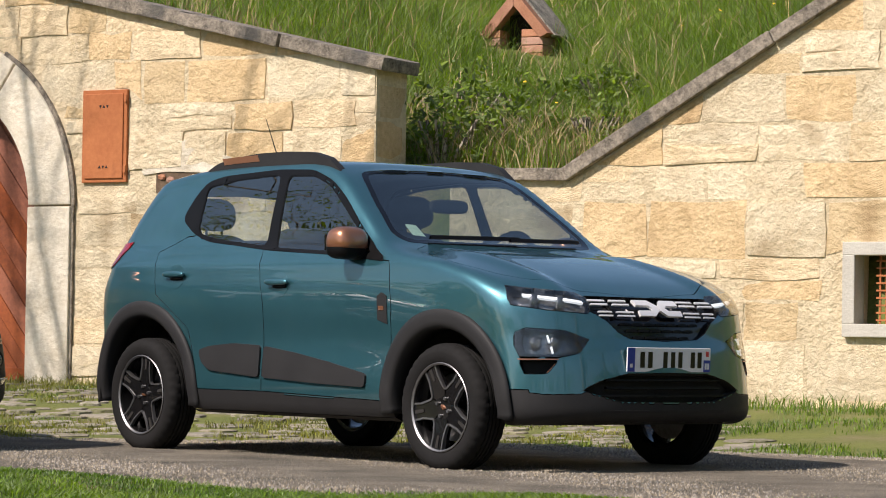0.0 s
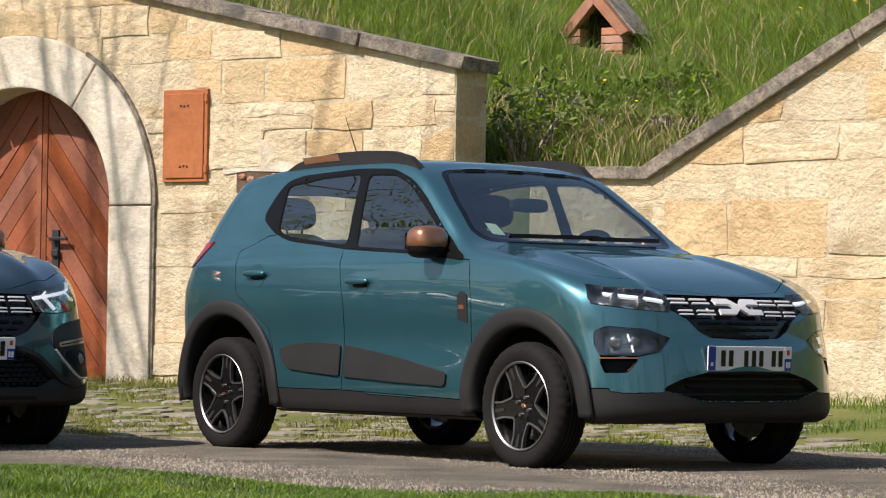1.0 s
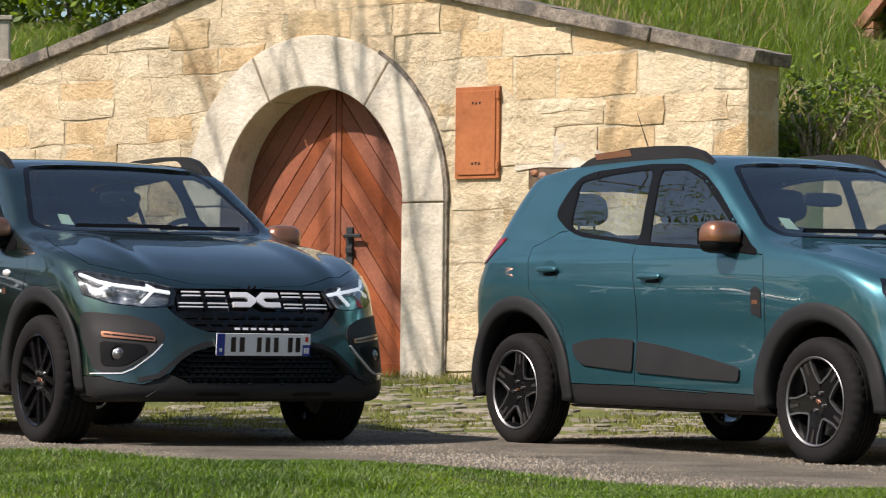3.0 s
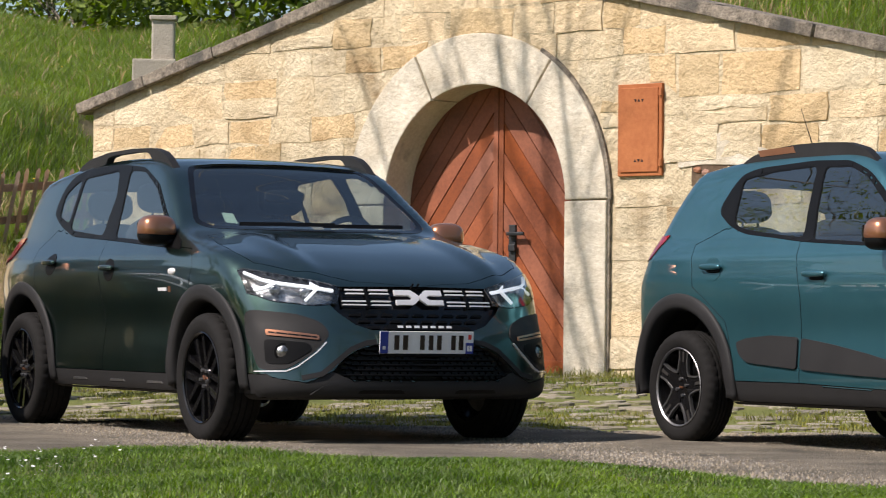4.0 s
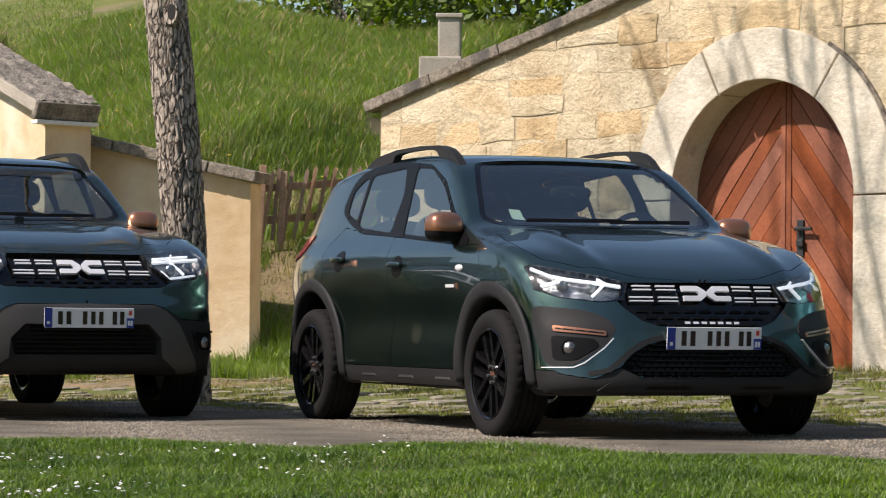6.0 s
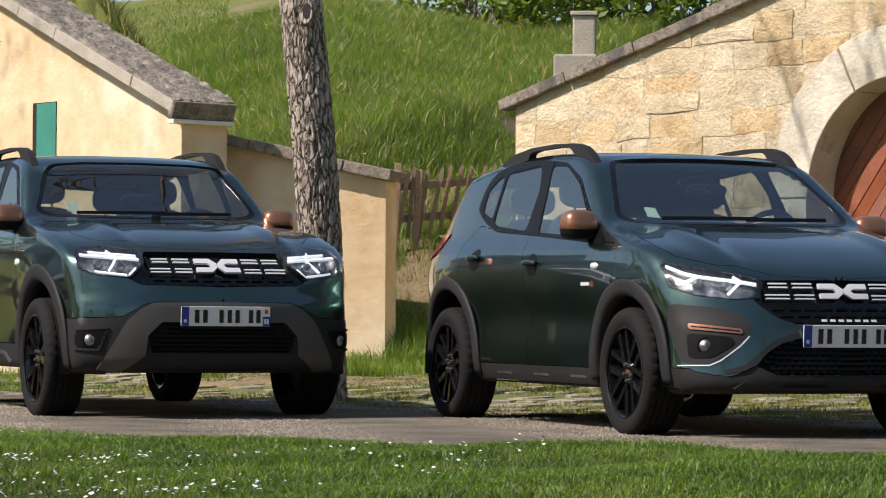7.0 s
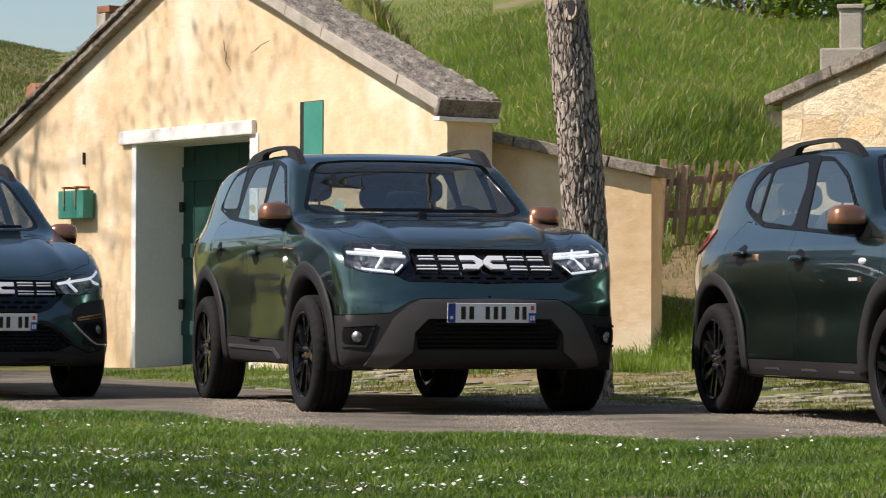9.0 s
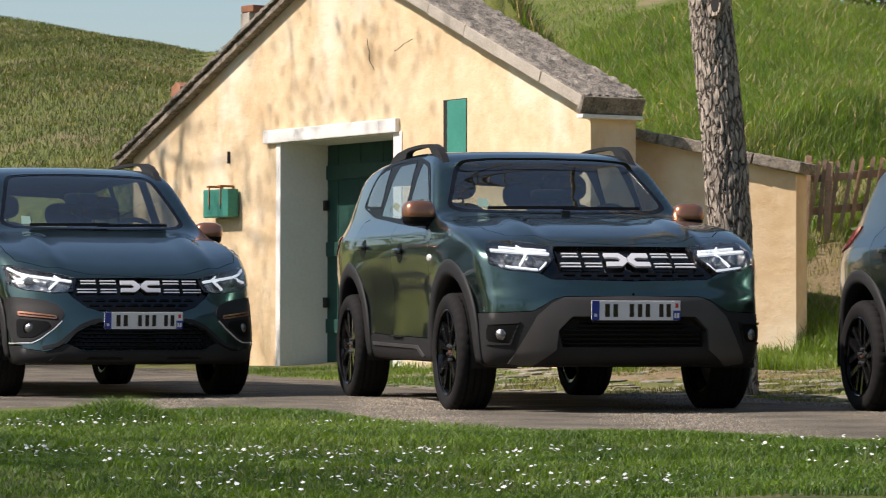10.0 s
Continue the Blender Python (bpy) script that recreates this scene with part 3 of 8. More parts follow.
SPRING = dict(
    wb=2.423, tyre=0.2935, tyre_w=0.165, hub=0.775, rim=0.200,
    top=[(-0.75, 1.05), (-0.45, 1.22), (-0.22, 1.39), (0.05, 1.445), (0.4, 1.478), (0.8, 1.492), (1.1, 1.490), (1.28, 1.472), (1.42, 1.425),
         (1.70, 1.245), (1.97, 1.070), (2.08, 1.040), (2.35, 1.000), (2.6, 0.945), (2.8, 0.885), (2.93, 0.825), (3.02, 0.77), (3.2, 0.6)],
    side=[(0.18, 0.70), (0.26, 0.745), (0.36, 0.765), (0.5, 0.768), (0.7, 0.776), (0.84, 0.776), (0.93, 0.768), (1.01, 0.742), (1.06, 0.712),
          (1.2, 0.668), (1.38, 0.606), (1.47, 0.568), (1.6, 0.47)],
    taper=[(-0.8, 0.10), (-0.5, 0.045), (-0.2, 0.012), (0.2, 0), (1.8, 0.0), (2.3, 0.0), (2.7, 0.012), (3.2, 0.05)],
    front=[(0.1, 3.0), (0.2, 3.08), (0.3, 3.135), (0.42, 3.125), (0.56, 3.105), (0.62, 3.085), (0.75, 3.06), (0.82, 3.02), (0.9, 2.92), (1.1, 2.7)],
    rear=[(0.1, -0.45), (0.25, -0.56), (0.5, -0.60), (0.8, -0.585), (0.95, -0.52), (1.1, -0.43), (1.25, -0.32), (1.4, -0.2), (1.6, -0.05)],
    bottom=[(-0.6, 0.3), (-0.3, 0.23), (0.4, 0.215), (2.0, 0.215), (2.75, 0.22), (3.2, 0.25)],
    drop=0.30, crown=0.030, bow=0.03, soft=0.042, ridge=0.019, ridge_at=0.62, scallop=0.016, waist=0.60, crease=0.96, haunch=0.010)

SANDERO = dict(
    wb=2.604, tyre=0.326, tyre_w=0.205, hub=0.865, rim=0.226,
    top=[(-0.85, 1.08), (-0.5, 1.26), (-0.28, 1.40), (0.0, 1.455), (0.4, 1.495), (0.9, 1.518), (1.25, 1.512), (1.48, 1.488), (1.62, 1.445),
         (1.9, 1.27), (2.14, 1.115), (2.25, 1.085), (2.55, 1.04), (2.85, 0.975), (3.08, 0.895), (3.22, 0.825), (3.32, 0.75), (3.5, 0.6)],
    side=[(0.18, 0.78), (0.26, 0.825), (0.38, 0.848), (0.55, 0.852), (0.75, 0.862), (0.86, 0.862), (0.93, 0.850), (1.0, 0.818), (1.06, 0.785),
          (1.2, 0.735), (1.4, 0.662), (1.5, 0.618), (1.62, 0.52)],
    taper=[(-0.85, 0.12), (-0.5, 0.055), (-0.2, 0.015), (0.2, 0), (1.9, 0.0), (2.5, 0.0), (2.95, 0.015), (3.5, 0.05)],
    front=[(0.1, 3.28), (0.2, 3.38), (0.3, 3.435), (0.42, 3.415), (0.55, 3.385), (0.62, 3.35), (0.72, 3.31), (0.80, 3.27), (0.9, 3.16), (1.1, 2.9)],
    rear=[(0.1, -0.5), (0.25, -0.63), (0.5, -0.67), (0.8, -0.65), (0.95, -0.60), (1.1, -0.52), (1.25, -0.42), (1.4, -0.3), (1.6, -0.1)],
    bottom=[(-0.7, 0.32), (-0.4, 0.25), (0.4, 0.235), (2.2, 0.235), (2.95, 0.225), (3.5, 0.24)],
    drop=0.34, crown=0.030, bow=0.035, soft=0.042, ridge=0.019, ridge_at=0.60, scallop=0.020, waist=0.60, crease=0.955, haunch=0.014)

JOGGER = dict(SANDERO)
JOGGER.update(
    wb=2.897,
    top=[(-1.05, 1.15), (-0.68, 1.36), (-0.42, 1.51), (0.0, 1.56), (0.6, 1.60), (1.2, 1.605), (1.6, 1.585), (1.82, 1.55), (1.95, 1.50),
         (2.2, 1.325), (2.42, 1.16), (2.53, 1.12), (2.84, 1.06), (3.14, 0.985), (3.37, 0.9), (3.51, 0.83), (3.61, 0.76), (3.79, 0.6)],
    side=[(0.18, 0.77), (0.26, 0.815), (0.38, 0.838), (0.55, 0.842), (0.75, 0.852), (0.86, 0.852), (0.95, 0.840), (1.03, 0.812), (1.09, 0.785),
          (1.2, 0.745), (1.45, 0.675), (1.57, 0.63), (1.7, 0.53)],
    taper=[(-1.05, 0.12), (-0.7, 0.055), (-0.3, 0.015), (0.2, 0), (2.2, 0.0), (2.8, 0.0), (3.24, 0.015), (3.8, 0.05)],
    front=[(z, x + 0.293) for z, x in SANDERO["front"]],
    rear=[(0.1, -0.65), (0.25, -0.78), (0.5, -0.82), (0.8, -0.8), (1.0, -0.76), (1.2, -0.7), (1.4, -0.58), (1.6, -0.4)],
    bottom=[(-0.85, 0.32), (-0.5, 0.25), (0.4, 0.235), (2.5, 0.235), (3.24, 0.225), (3.8, 0.24)])

DUSTER = dict(
    wb=2.673, tyre=0.345, tyre_w=0.215, hub=0.875, rim=0.245,
    top=[(-1.0, 1.18), (-0.62, 1.40), (-0.42, 1.50), (-0.1, 1.555), (0.4, 1.585), (0.9, 1.600), (1.25, 1.590), (1.45, 1.565), (1.60, 1.515),
         (1.85, 1.345), (2.06, 1.190), (2.17, 1.165), (2.5, 1.135), (2.85, 1.085), (3.08, 1.025), (3.22, 0.965), (3.33, 0.90), (3.5, 0.75)],
    side=[(0.2, 0.78), (0.3, 0.825), (0.42, 0.842), (0.6, 0.848), (0.8, 0.858), (0.96, 0.860), (1.04, 0.848), (1.11, 0.815), (1.17, 0.782),
          (1.3, 0.74), (1.47, 0.682), (1.57, 0.632), (1.7, 0.53)],
    taper=[(-1.0, 0.12), (-0.6, 0.045), (-0.25, 0.012), (0.2, 0), (1.9, 0.0), (2.6, 0.0), (3.0, 0.015), (3.6, 0.05)],
    front=[(0.12, 3.3), (0.25, 3.43), (0.36, 3.505), (0.5, 3.515), (0.64, 3.505), (0.72, 3.475), (0.80, 3.455), (0.93, 3.415), (0.99, 3.33), (1.2, 3.0)],
    rear=[(0.1, -0.62), (0.3, -0.80), (0.6, -0.835), (0.9, -0.81), (1.1, -0.76), (1.3, -0.68), (1.5, -0.56), (1.65, -0.42)],
    bottom=[(-0.85, 0.42), (-0.5, 0.30), (0.4, 0.275), (2.3, 0.275), (3.0, 0.265), (3.6, 0.29)],
    drop=0.26, crown=0.030, bow=0.035, soft=0.042, ridge=0.019, ridge_at=0.55, scallop=0.018, waist=0.66, crease=1.06, haunch=0.018)


def shape_of(c):
    """The body of a car as a function that is negative inside; x forward from the rear axle, y to the left, z up."""
    top, side, taper, front, rear, bottom = (curve(c[k]) for k in ("top", "side", "taper", "front", "rear", "bottom"))
    half = max(v for _, v in c["side"])

    def smax(a, b, k):
        h = np.clip(0.5 + 0.5 * (a - b) / k, 0, 1)
        return b + (a - b) * h + k * h * (1 - h)

    def value(x, y, z):
        q = np.abs(y) / half
        xe = x + c["bow"] * q * q
        e = 0.01
        slope = (top(xe + e) - top(xe - e)) / (2 * e)
        bonnet = 1 / (1 + np.exp(-(x - c["wb"] + 0.25) / 0.05))
        ridge = bonnet * c["ridge"] * (np.exp(-((q - c["ridge_at"]) / 0.075) ** 2) - 0.25 * np.exp(-(q / 0.3) ** 2))
        t = (z - top(xe) + c["crown"] * q * q - ridge) / np.sqrt(1 + slope * slope)
        wheels = np.exp(-(x / 0.42) ** 2) + np.exp(-((x - c["wb"]) / 0.42) ** 2)
        low = np.exp(-((z - c["waist"]) / 0.13) ** 2)
        edge = np.exp(-((z - c["crease"]) / 0.018) ** 2)
        wide = side(z) - taper(x) - c["scallop"] * low * (1 - np.clip(wheels, 0, 1)) + 0.006 * edge + c["haunch"] * wheels * np.exp(-((z - 0.75) / 0.16) ** 2)
        s1 = (side(z + e) - side(z - e)) / (2 * e)
        s = (np.abs(y) - wide) / np.sqrt(1 + s1 * s1)
        f1 = (front(z + e) - front(z - e)) / (2 * e)
        dq = c["drop"] * (0.35 * q * q + 0.65 * q ** 5)
        d1 = c["drop"] * (0.7 * q + 3.25 * q ** 4) / half
        f = (x - front(z) + dq) / np.sqrt(1 + f1 * f1 + d1 * d1)
        r1 = (rear(z + e) - rear(z - e)) / (2 * e)
        r = (rear(z) + 0.16 * q ** 3 - x) / np.sqrt(1 + r1 * r1 + (0.48 * q * q / half) ** 2)
        b = bottom(x) - z
        k = c["soft"]
        v = smax(t, s, k)
        v = smax(v, f, k)
        v = smax(v, r, k * 1.6)
        return smax(v, b, k)
    return value


# ---------------------------------------------------------------- making a car out of its shape
def in_outline(px, py, outline):
    a = np.array(outline, float)
    b = np.roll(a, -1, 0)
    inside = np.zeros(np.shape(px), bool)
    for (x0, y0), (x1, y1) in zip(a, b):
        hit = (y0 > py) != (y1 > py)
        with np.errstate(divide="ignore", invalid="ignore"):
            inside ^= hit & (px < (x1 - x0) * (py - y0) / (y1 - y0) + x0)
    return inside


def to_outline(px, py, outline):
    """The nearest points on an outline."""
    a = np.array(outline, float)
    b = np.roll(a, -1, 0)
    best = np.full(len(px), 9e9)
    qx, qy = px.copy(), py.copy()
    for p, q in zip(a, b):
        d = q - p
        t = np.clip(((px - p[0]) * d[0] + (py - p[1]) * d[1]) / max(d @ d, 1e-12), 0, 1)
        x, y = p[0] + t * d[0], p[1] + t * d[1]
        r = (x - px) ** 2 + (y - py) ** 2
        near = r < best
        best, qx, qy = np.where(near, r, best), np.where(near, x, qx), np.where(near, y, qy)
    return qx, qy, np.sqrt(best)


def rounded(outline, r=0.02, steps=4):
    """An outline with its corners rounded."""
    out = []
    n = len(outline)
    for i in range(n):
        p, a, b = (np.array(outline[k % n], float) for k in (i, i - 1, i + 1))
        u, v = a - p, b - p
        lu, lv = np.linalg.norm(u), np.linalg.norm(v)
        k = min(r, 0.45 * lu, 0.45 * lv)
        s, e = p + u / lu * k, p + v / lv * k
        for t in np.linspace(0, 1, steps):
            out.append(tuple((1 - t) ** 2 * s + 2 * t * (1 - t) * p + t * t * e))
    return out


def mirror_y(outline):
    return [(-a, b) for a, b in outline][::-1]


class Skin:
    """The outer skin of a car body, from which its panels are cut and on which its trim is laid."""

    def __init__(self, c):
        self.c, self.F = c, shape_of(c)
        self.side, self.taper = curve(c["side"]), curve(c["taper"])

    def normal(self, P):
        e, F = 0.004, self.F
        x, y, z = P[:, 0], P[:, 1], P[:, 2]
        g = np.stack([F(x + e, y, z) - F(x - e, y, z), F(x, y + e, z) - F(x, y - e, z), F(x, y, z + e) - F(x, y, z - e)], 1)
        return g / np.maximum(np.linalg.norm(g, axis=1, keepdims=True), 1e-9)

    def onto(self, a, b, view, sign=-1):
        """Points of the skin seen along an axis: view 'side' takes (x, z), 'front' (y, z), 'top' (x, y)."""
        a, b = np.asarray(a, float), np.asarray(b, float)
        lo, hi = {"side": (1.05, 0.02), "front": (self.c["wb"] + 1.2, self.c["wb"] - 1.0), "top": (1.9, 0.4), "rear": (-1.2, 0.6)}[view]

        def at(t):
            if view == "side":
                return a + 0 * t, sign * t, b + 0 * t
            return (t, a + 0 * t, b + 0 * t) if view in ("front", "rear") else (a + 0 * t, b + 0 * t, t)
        ts = np.linspace(lo, hi, 34)[:, None] + 0 * a[None, :]
        vals = self.F(*at(ts))
        neg = vals < 0
        missed = ~neg.any(axis=0)
        k = np.maximum(np.where(missed, np.argmin(vals, axis=0), np.argmax(neg, axis=0)), 1)
        i = np.arange(len(a))
        t0, t1 = ts[k - 1, i], ts[k, i]
        for _ in range(9):
            tm = (t0 + t1) / 2
            inside = self.F(*at(tm)) < 0
            t0, t1 = np.where(inside, t0, tm), np.where(inside, tm, t1)
        t = np.where(missed, ts[k, i], t1)
        return np.stack(at(t), 1)

    def mesh(self):
        wb = self.c["wb"]
        xa, xb, z0, nth = 0.1, wb + 0.1, 0.68, 250
        ph = np.linspace(0, math.pi / 2, 60)[1:]
        ph[-1] = math.radians(89.6)
        th = np.linspace(0, 2 * math.pi, nth, endpoint=False)
        th = th + 0.16 * np.sin(2 * th) - 0.06 * np.sin(4 * th)
        cy, sz = np.cos(th), np.sin(th)
        rings = [(xa, -p) for p in ph[::-1]] + [(x, 0.0) for x in np.linspace(xa, xb, int((xb - xa) / 0.019))] + [(xb, p) for p in ph]
        O = np.array([[r[0], 0, z0] for r in rings])[:, None, :].repeat(nth, 1)
        D = np.stack([np.stack([np.full(nth, math.sin(p)), math.cos(p) * cy, math.cos(p) * sz], 1) for _, p in rings])
        lo, hi = np.full(O.shape[:2], 0.02), np.full(O.shape[:2], 2.2)
        for _ in range(17):
            mid = (lo + hi) / 2
            P = O + D * mid[..., None]
            neg = self.F(P[..., 0], P[..., 1], P[..., 2]) < 0
            lo, hi = np.where(neg, mid, lo), np.where(neg, hi, mid)
        P = (O + D * lo[..., None]).reshape(-1, 3)
        n = len(rings)
        i = (np.arange(n - 1)[:, None] * nth + np.arange(nth)[None, :]).ravel()
        j = (np.arange(n - 1)[:, None] * nth + (np.arange(nth)[None, :] + 1) % nth).ravel()
        return P, np.stack([i, j, j + nth, i + nth], 1)

    def cut(self, regions):
        """Split the skin. regions: (label, view, outline, test), later ones win; returns label -> (verts, faces)."""
        P, Q = self.mesh()
        mid = P[Q].mean(1)
        N = self.normal(mid)
        label = np.zeros(len(Q), int)
        names = ["body"]
        for name, view, outline, test in regions:
            if view == "any":
                if name not in names:
                    names.append(name)
                label[test(mid, N)] = names.index(name)
                continue
            a, b = {"side": (0, 2), "front": (1, 2), "rear": (1, 2), "top": (0, 1)}[view]
            inside = in_outline(mid[:, a], mid[:, b], outline)
            inside &= {"side": np.abs(N[:, 1]) > (0.10 if name[:5] in ("trim_", "glass") else 0.25), "front": N[:, 0] > 0.12, "rear": N[:, 0] < -0.1, "top": N[:, 2] > 0.15}[view]
            if test is not None:
                inside &= test(mid, N)
            if not inside.any():
                continue
            has_in, has_out = np.zeros(len(P), bool), np.zeros(len(P), bool)
            has_in[Q[inside].ravel()], has_out[Q[~inside].ravel()] = True, True
            rim = np.where(has_in & has_out)[0]
            x, y, far = to_outline(P[rim, a], P[rim, b], outline)
            ok = far < 0.03
            rim, x, y = rim[ok], x[ok], y[ok]
            if view == "side":
                for s in (-1, 1):
                    k = np.sign(P[rim, 1]) == s
                    if k.any():
                        old = P[rim[k]].copy()
                        newp = self.onto(x[k], y[k], "side", s)
                        good = np.linalg.norm(newp - old, axis=1) < 0.07
                        P[rim[k][good]] = newp[good]
            else:
                old = P[rim].copy()
                newp = self.onto(x, y, view)
                good = np.linalg.norm(newp - old, axis=1) < 0.07
                P[rim[good]] = newp[good]
            if name not in names:
                names.append(name)
            label[inside] = names.index(name)
        out = {}
        for k, name in enumerate(names):
            q = Q[label == k]
            if len(q):
                used, inv = np.unique(q.ravel(), return_inverse=True)
                out[name] = (P[used].copy(), inv.reshape(-1, 4))
        return out

    def patch(self, outline, view, lift, thick, cell=0.012, sign=-1, hole=None):
        """A sheet cut to an outline and laid on the skin, lift above it and thick metres deep: verts, faces."""
        o = np.array(outline, float)
        lo, hi = o.min(0), o.max(0)
        na, nb = max(2, int(math.ceil((hi[0] - lo[0]) / cell))), max(2, int(math.ceil((hi[1] - lo[1]) / cell)))
        ga, gb = np.linspace(lo[0], hi[0], na + 1), np.linspace(lo[1], hi[1], nb + 1)
        A, B = np.meshgrid(ga, gb, indexing="ij")
        ca, cb = (A[:-1, :-1] + A[1:, 1:]) / 2, (B[:-1, :-1] + B[1:, 1:]) / 2
        keep = in_outline(ca, cb, outline)
        if hole is not None:
            keep &= ~in_outline(ca, cb, hole)
        if not keep.any():
            return [], []
        idx = np.arange(A.size).reshape(A.shape)
        q = np.stack([idx[:-1, :-1], idx[1:, :-1], idx[1:, 1:], idx[:-1, 1:]], -1)[keep]
        a, b = A.ravel().copy(), B.ravel().copy()
        ins, outs = np.zeros(a.size, bool), np.zeros(a.size, bool)
        ins[q.ravel()] = True
        count = np.bincount(q.ravel(), minlength=a.size)
        rim = np.where(ins & (count < 4))[0]
        x, y, far = to_outline(a[rim], b[rim], outline)
        if hole is not None:
            hx, hy, hf = to_outline(a[rim], b[rim], hole)
            x, y = np.where(hf < far, hx, x), np.where(hf < far, hy, y)
        a[rim], b[rim] = x, y
        used, inv = np.unique(q.ravel(), return_inverse=True)
        q = inv.reshape(-1, 4)
        P = self.onto(a[used], b[used], view, sign)
        N = self.normal(P)
        n = len(P)
        V = np.concatenate([P + N * lift, P + N * (lift - thick)])
        edges = {}
        for f in q:
            for i in range(4):
                e = (f[i], f[(i + 1) % 4])
                edges[e] = edges.get(e, 0) + 1
        faces = [tuple(f) for f in q] + [tuple(int(i) + n for i in f[::-1]) for f in q]
        faces += [(e[1], e[0], e[0] + n, e[1] + n) for e in edges if (e[1], e[0]) not in edges]
        return V, [tuple(int(i) for i in f) for f in faces]

    def ring(self, cx, cz, r0, r1, t0, t1, lift, depth, sign, steps=56, rows=7, squash=1.0):
        """A flared wheel-arch strip between two radii."""
        t = np.linspace(t0, t1, steps)
        k = np.linspace(0, 1, rows)
        T, K = np.meshgrid(t, k, indexing="ij")
        R = r0 + (r1 - r0) * K
        x, z = cx + R * np.cos(T) * squash, cz + R * np.sin(T)
        y = self.side(np.maximum(z, 0.28)) - self.taper(x) + lift * np.clip(np.minimum(K * 5, (1 - K) * 3.2), 0, 1) ** 0.6 + 0.002
        V = np.stack([x, sign * y, z], -1).reshape(-1, 3)
        inner = np.stack([x[:, 0], sign * (y[:, 0] - depth), z[:, 0]], -1)
        n = len(V)
        V = np.concatenate([V, inner])
        F = []
        for i in range(steps - 1):
            for j in range(rows - 1):
                a = i * rows + j
                F.append((a, a + 1, a + rows + 1, a + rows))
            F.append((n + i, i * rows, (i + 1) * rows, n + i + 1))
        return V, F


def panel(name, data, material, parent, label="", inner=None, thick=0.022, gap=0.0025):
    """A body panel: its own mesh, drawn in a little at its edges to leave the seams, with thickness."""
    V, Q = data
    V = V.copy()
    edges = {}
    for f in Q:
        for i in range(4):
            e = tuple(sorted((f[i], f[(i + 1) % 4])))
            edges[e] = edges.get(e, 0) + 1
    rim = np.unique([v for e, k in edges.items() if k == 1 for v in e])
    pull, count = np.zeros_like(V), np.zeros(len(V))
    for a, b in ((0, 1), (1, 2), (2, 3), (3, 0), (1, 0), (2, 1), (3, 2), (0, 3)):
        np.add.at(pull, Q[:, a], V[Q[:, b]] - V[Q[:, a]])
        np.add.at(count, Q[:, a], 1)
    if len(rim) and gap:
        d = pull[rim]
        d /= np.maximum(np.linalg.norm(d, axis=1, keepdims=True), 1e-9)
        V[rim] += d * gap
    faces, slots = Q.tolist(), [0] * len(Q)
    if thick:
        t0, t1 = V[Q[:, 2]] - V[Q[:, 0]], V[Q[:, 3]] - V[Q[:, 1]]
        fn = np.cross(t0, t1)
        N = np.zeros_like(V)
        for i in range(4):
            np.add.at(N, Q[:, i], fn)
        N /= np.maximum(np.linalg.norm(N, axis=1, keepdims=True), 1e-9)
        mid = V.mean(0)
        sign = 1.0 if ((V - mid) * N).sum() > 0 else -1.0
        n = len(V)
        back = V - sign * N * thick
        loop = [e for e, k in edges.items() if k == 1]
        rim_v, rim_f = [], []
        for a, b in loop:
            i = 2 * n + len(rim_v)
            rim_v += [V[a], V[b], back[b], back[a]]
            rim_f.append((i, i + 1, i + 2, i + 3))
        V = np.concatenate([V, back] + ([np.array(rim_v)] if rim_v else []))
        faces += [[i + n for i in f[::-1]] for f in Q.tolist()] + rim_f
        slots += [1] * (len(faces) - len(slots))
    me = bpy.data.meshes.new(name)
    me.from_pydata(V.tolist(), [], faces)
    me.materials.append(material)
    me.materials.append(inner or material)
    me.shade_smooth()
    me.polygons.foreach_set("material_index", slots)
    return tagged(under(new(name, me), parent), label)


def laid(skin, name, outline, view, lift, thick, material, parent, label="", cell=0.012, sign=-1, hole=None):
    V, F = skin.patch(outline, view, lift, thick, cell, sign, hole)
    if not len(F):
        return None
    ob = raw(name, V, F, material, parent, label, smooth=True)
    ob.data.set_sharp_from_angle(angle=radians(35))
    return ob


def ribbon(skin, name, outer, inner, view, lift, thick, material, parent, label="", sign=-1, steps=120):
    """A smooth strip between two outlines with as many corners, laid on the skin."""
    def spaced(o):
        o = np.array(list(o) + [o[0]], float)
        d = np.concatenate([[0], np.cumsum(np.linalg.norm(np.diff(o, axis=0), axis=1))])
        return np.linspace(0, 1, len(o)), d / d[-1], o
    u, d, o = spaced(outer)
    at = np.interp(np.linspace(0, 1, steps, endpoint=False), d, u)
    rows = []
    for f in (0.0, 0.5, 1.0):
        q = [np.interp(at, u, np.append(np.array(outer)[:, i], outer[0][i]) * (1 - f) + np.append(np.array(inner)[:, i], inner[0][i]) * f) for i in (0, 1)]
        P = skin.onto(q[0], q[1], view, sign)
        N = skin.normal(P)
        rows.append((P + N * lift, P + N * (lift - thick)))
    V = np.concatenate([r[0] for r in rows] + [rows[0][1], rows[2][1]])
    n, F = steps, []
    for a, b in ((0, 1), (1, 2), (3, 0), (2, 4)):
        F += [(a * n + i, a * n + (i + 1) % n, b * n + (i + 1) % n, b * n + i) for i in range(n)]
    ob = raw(name, V, F, material, parent, label, smooth=True)
    ob.data.set_sharp_from_angle(angle=radians(35))
    return ob


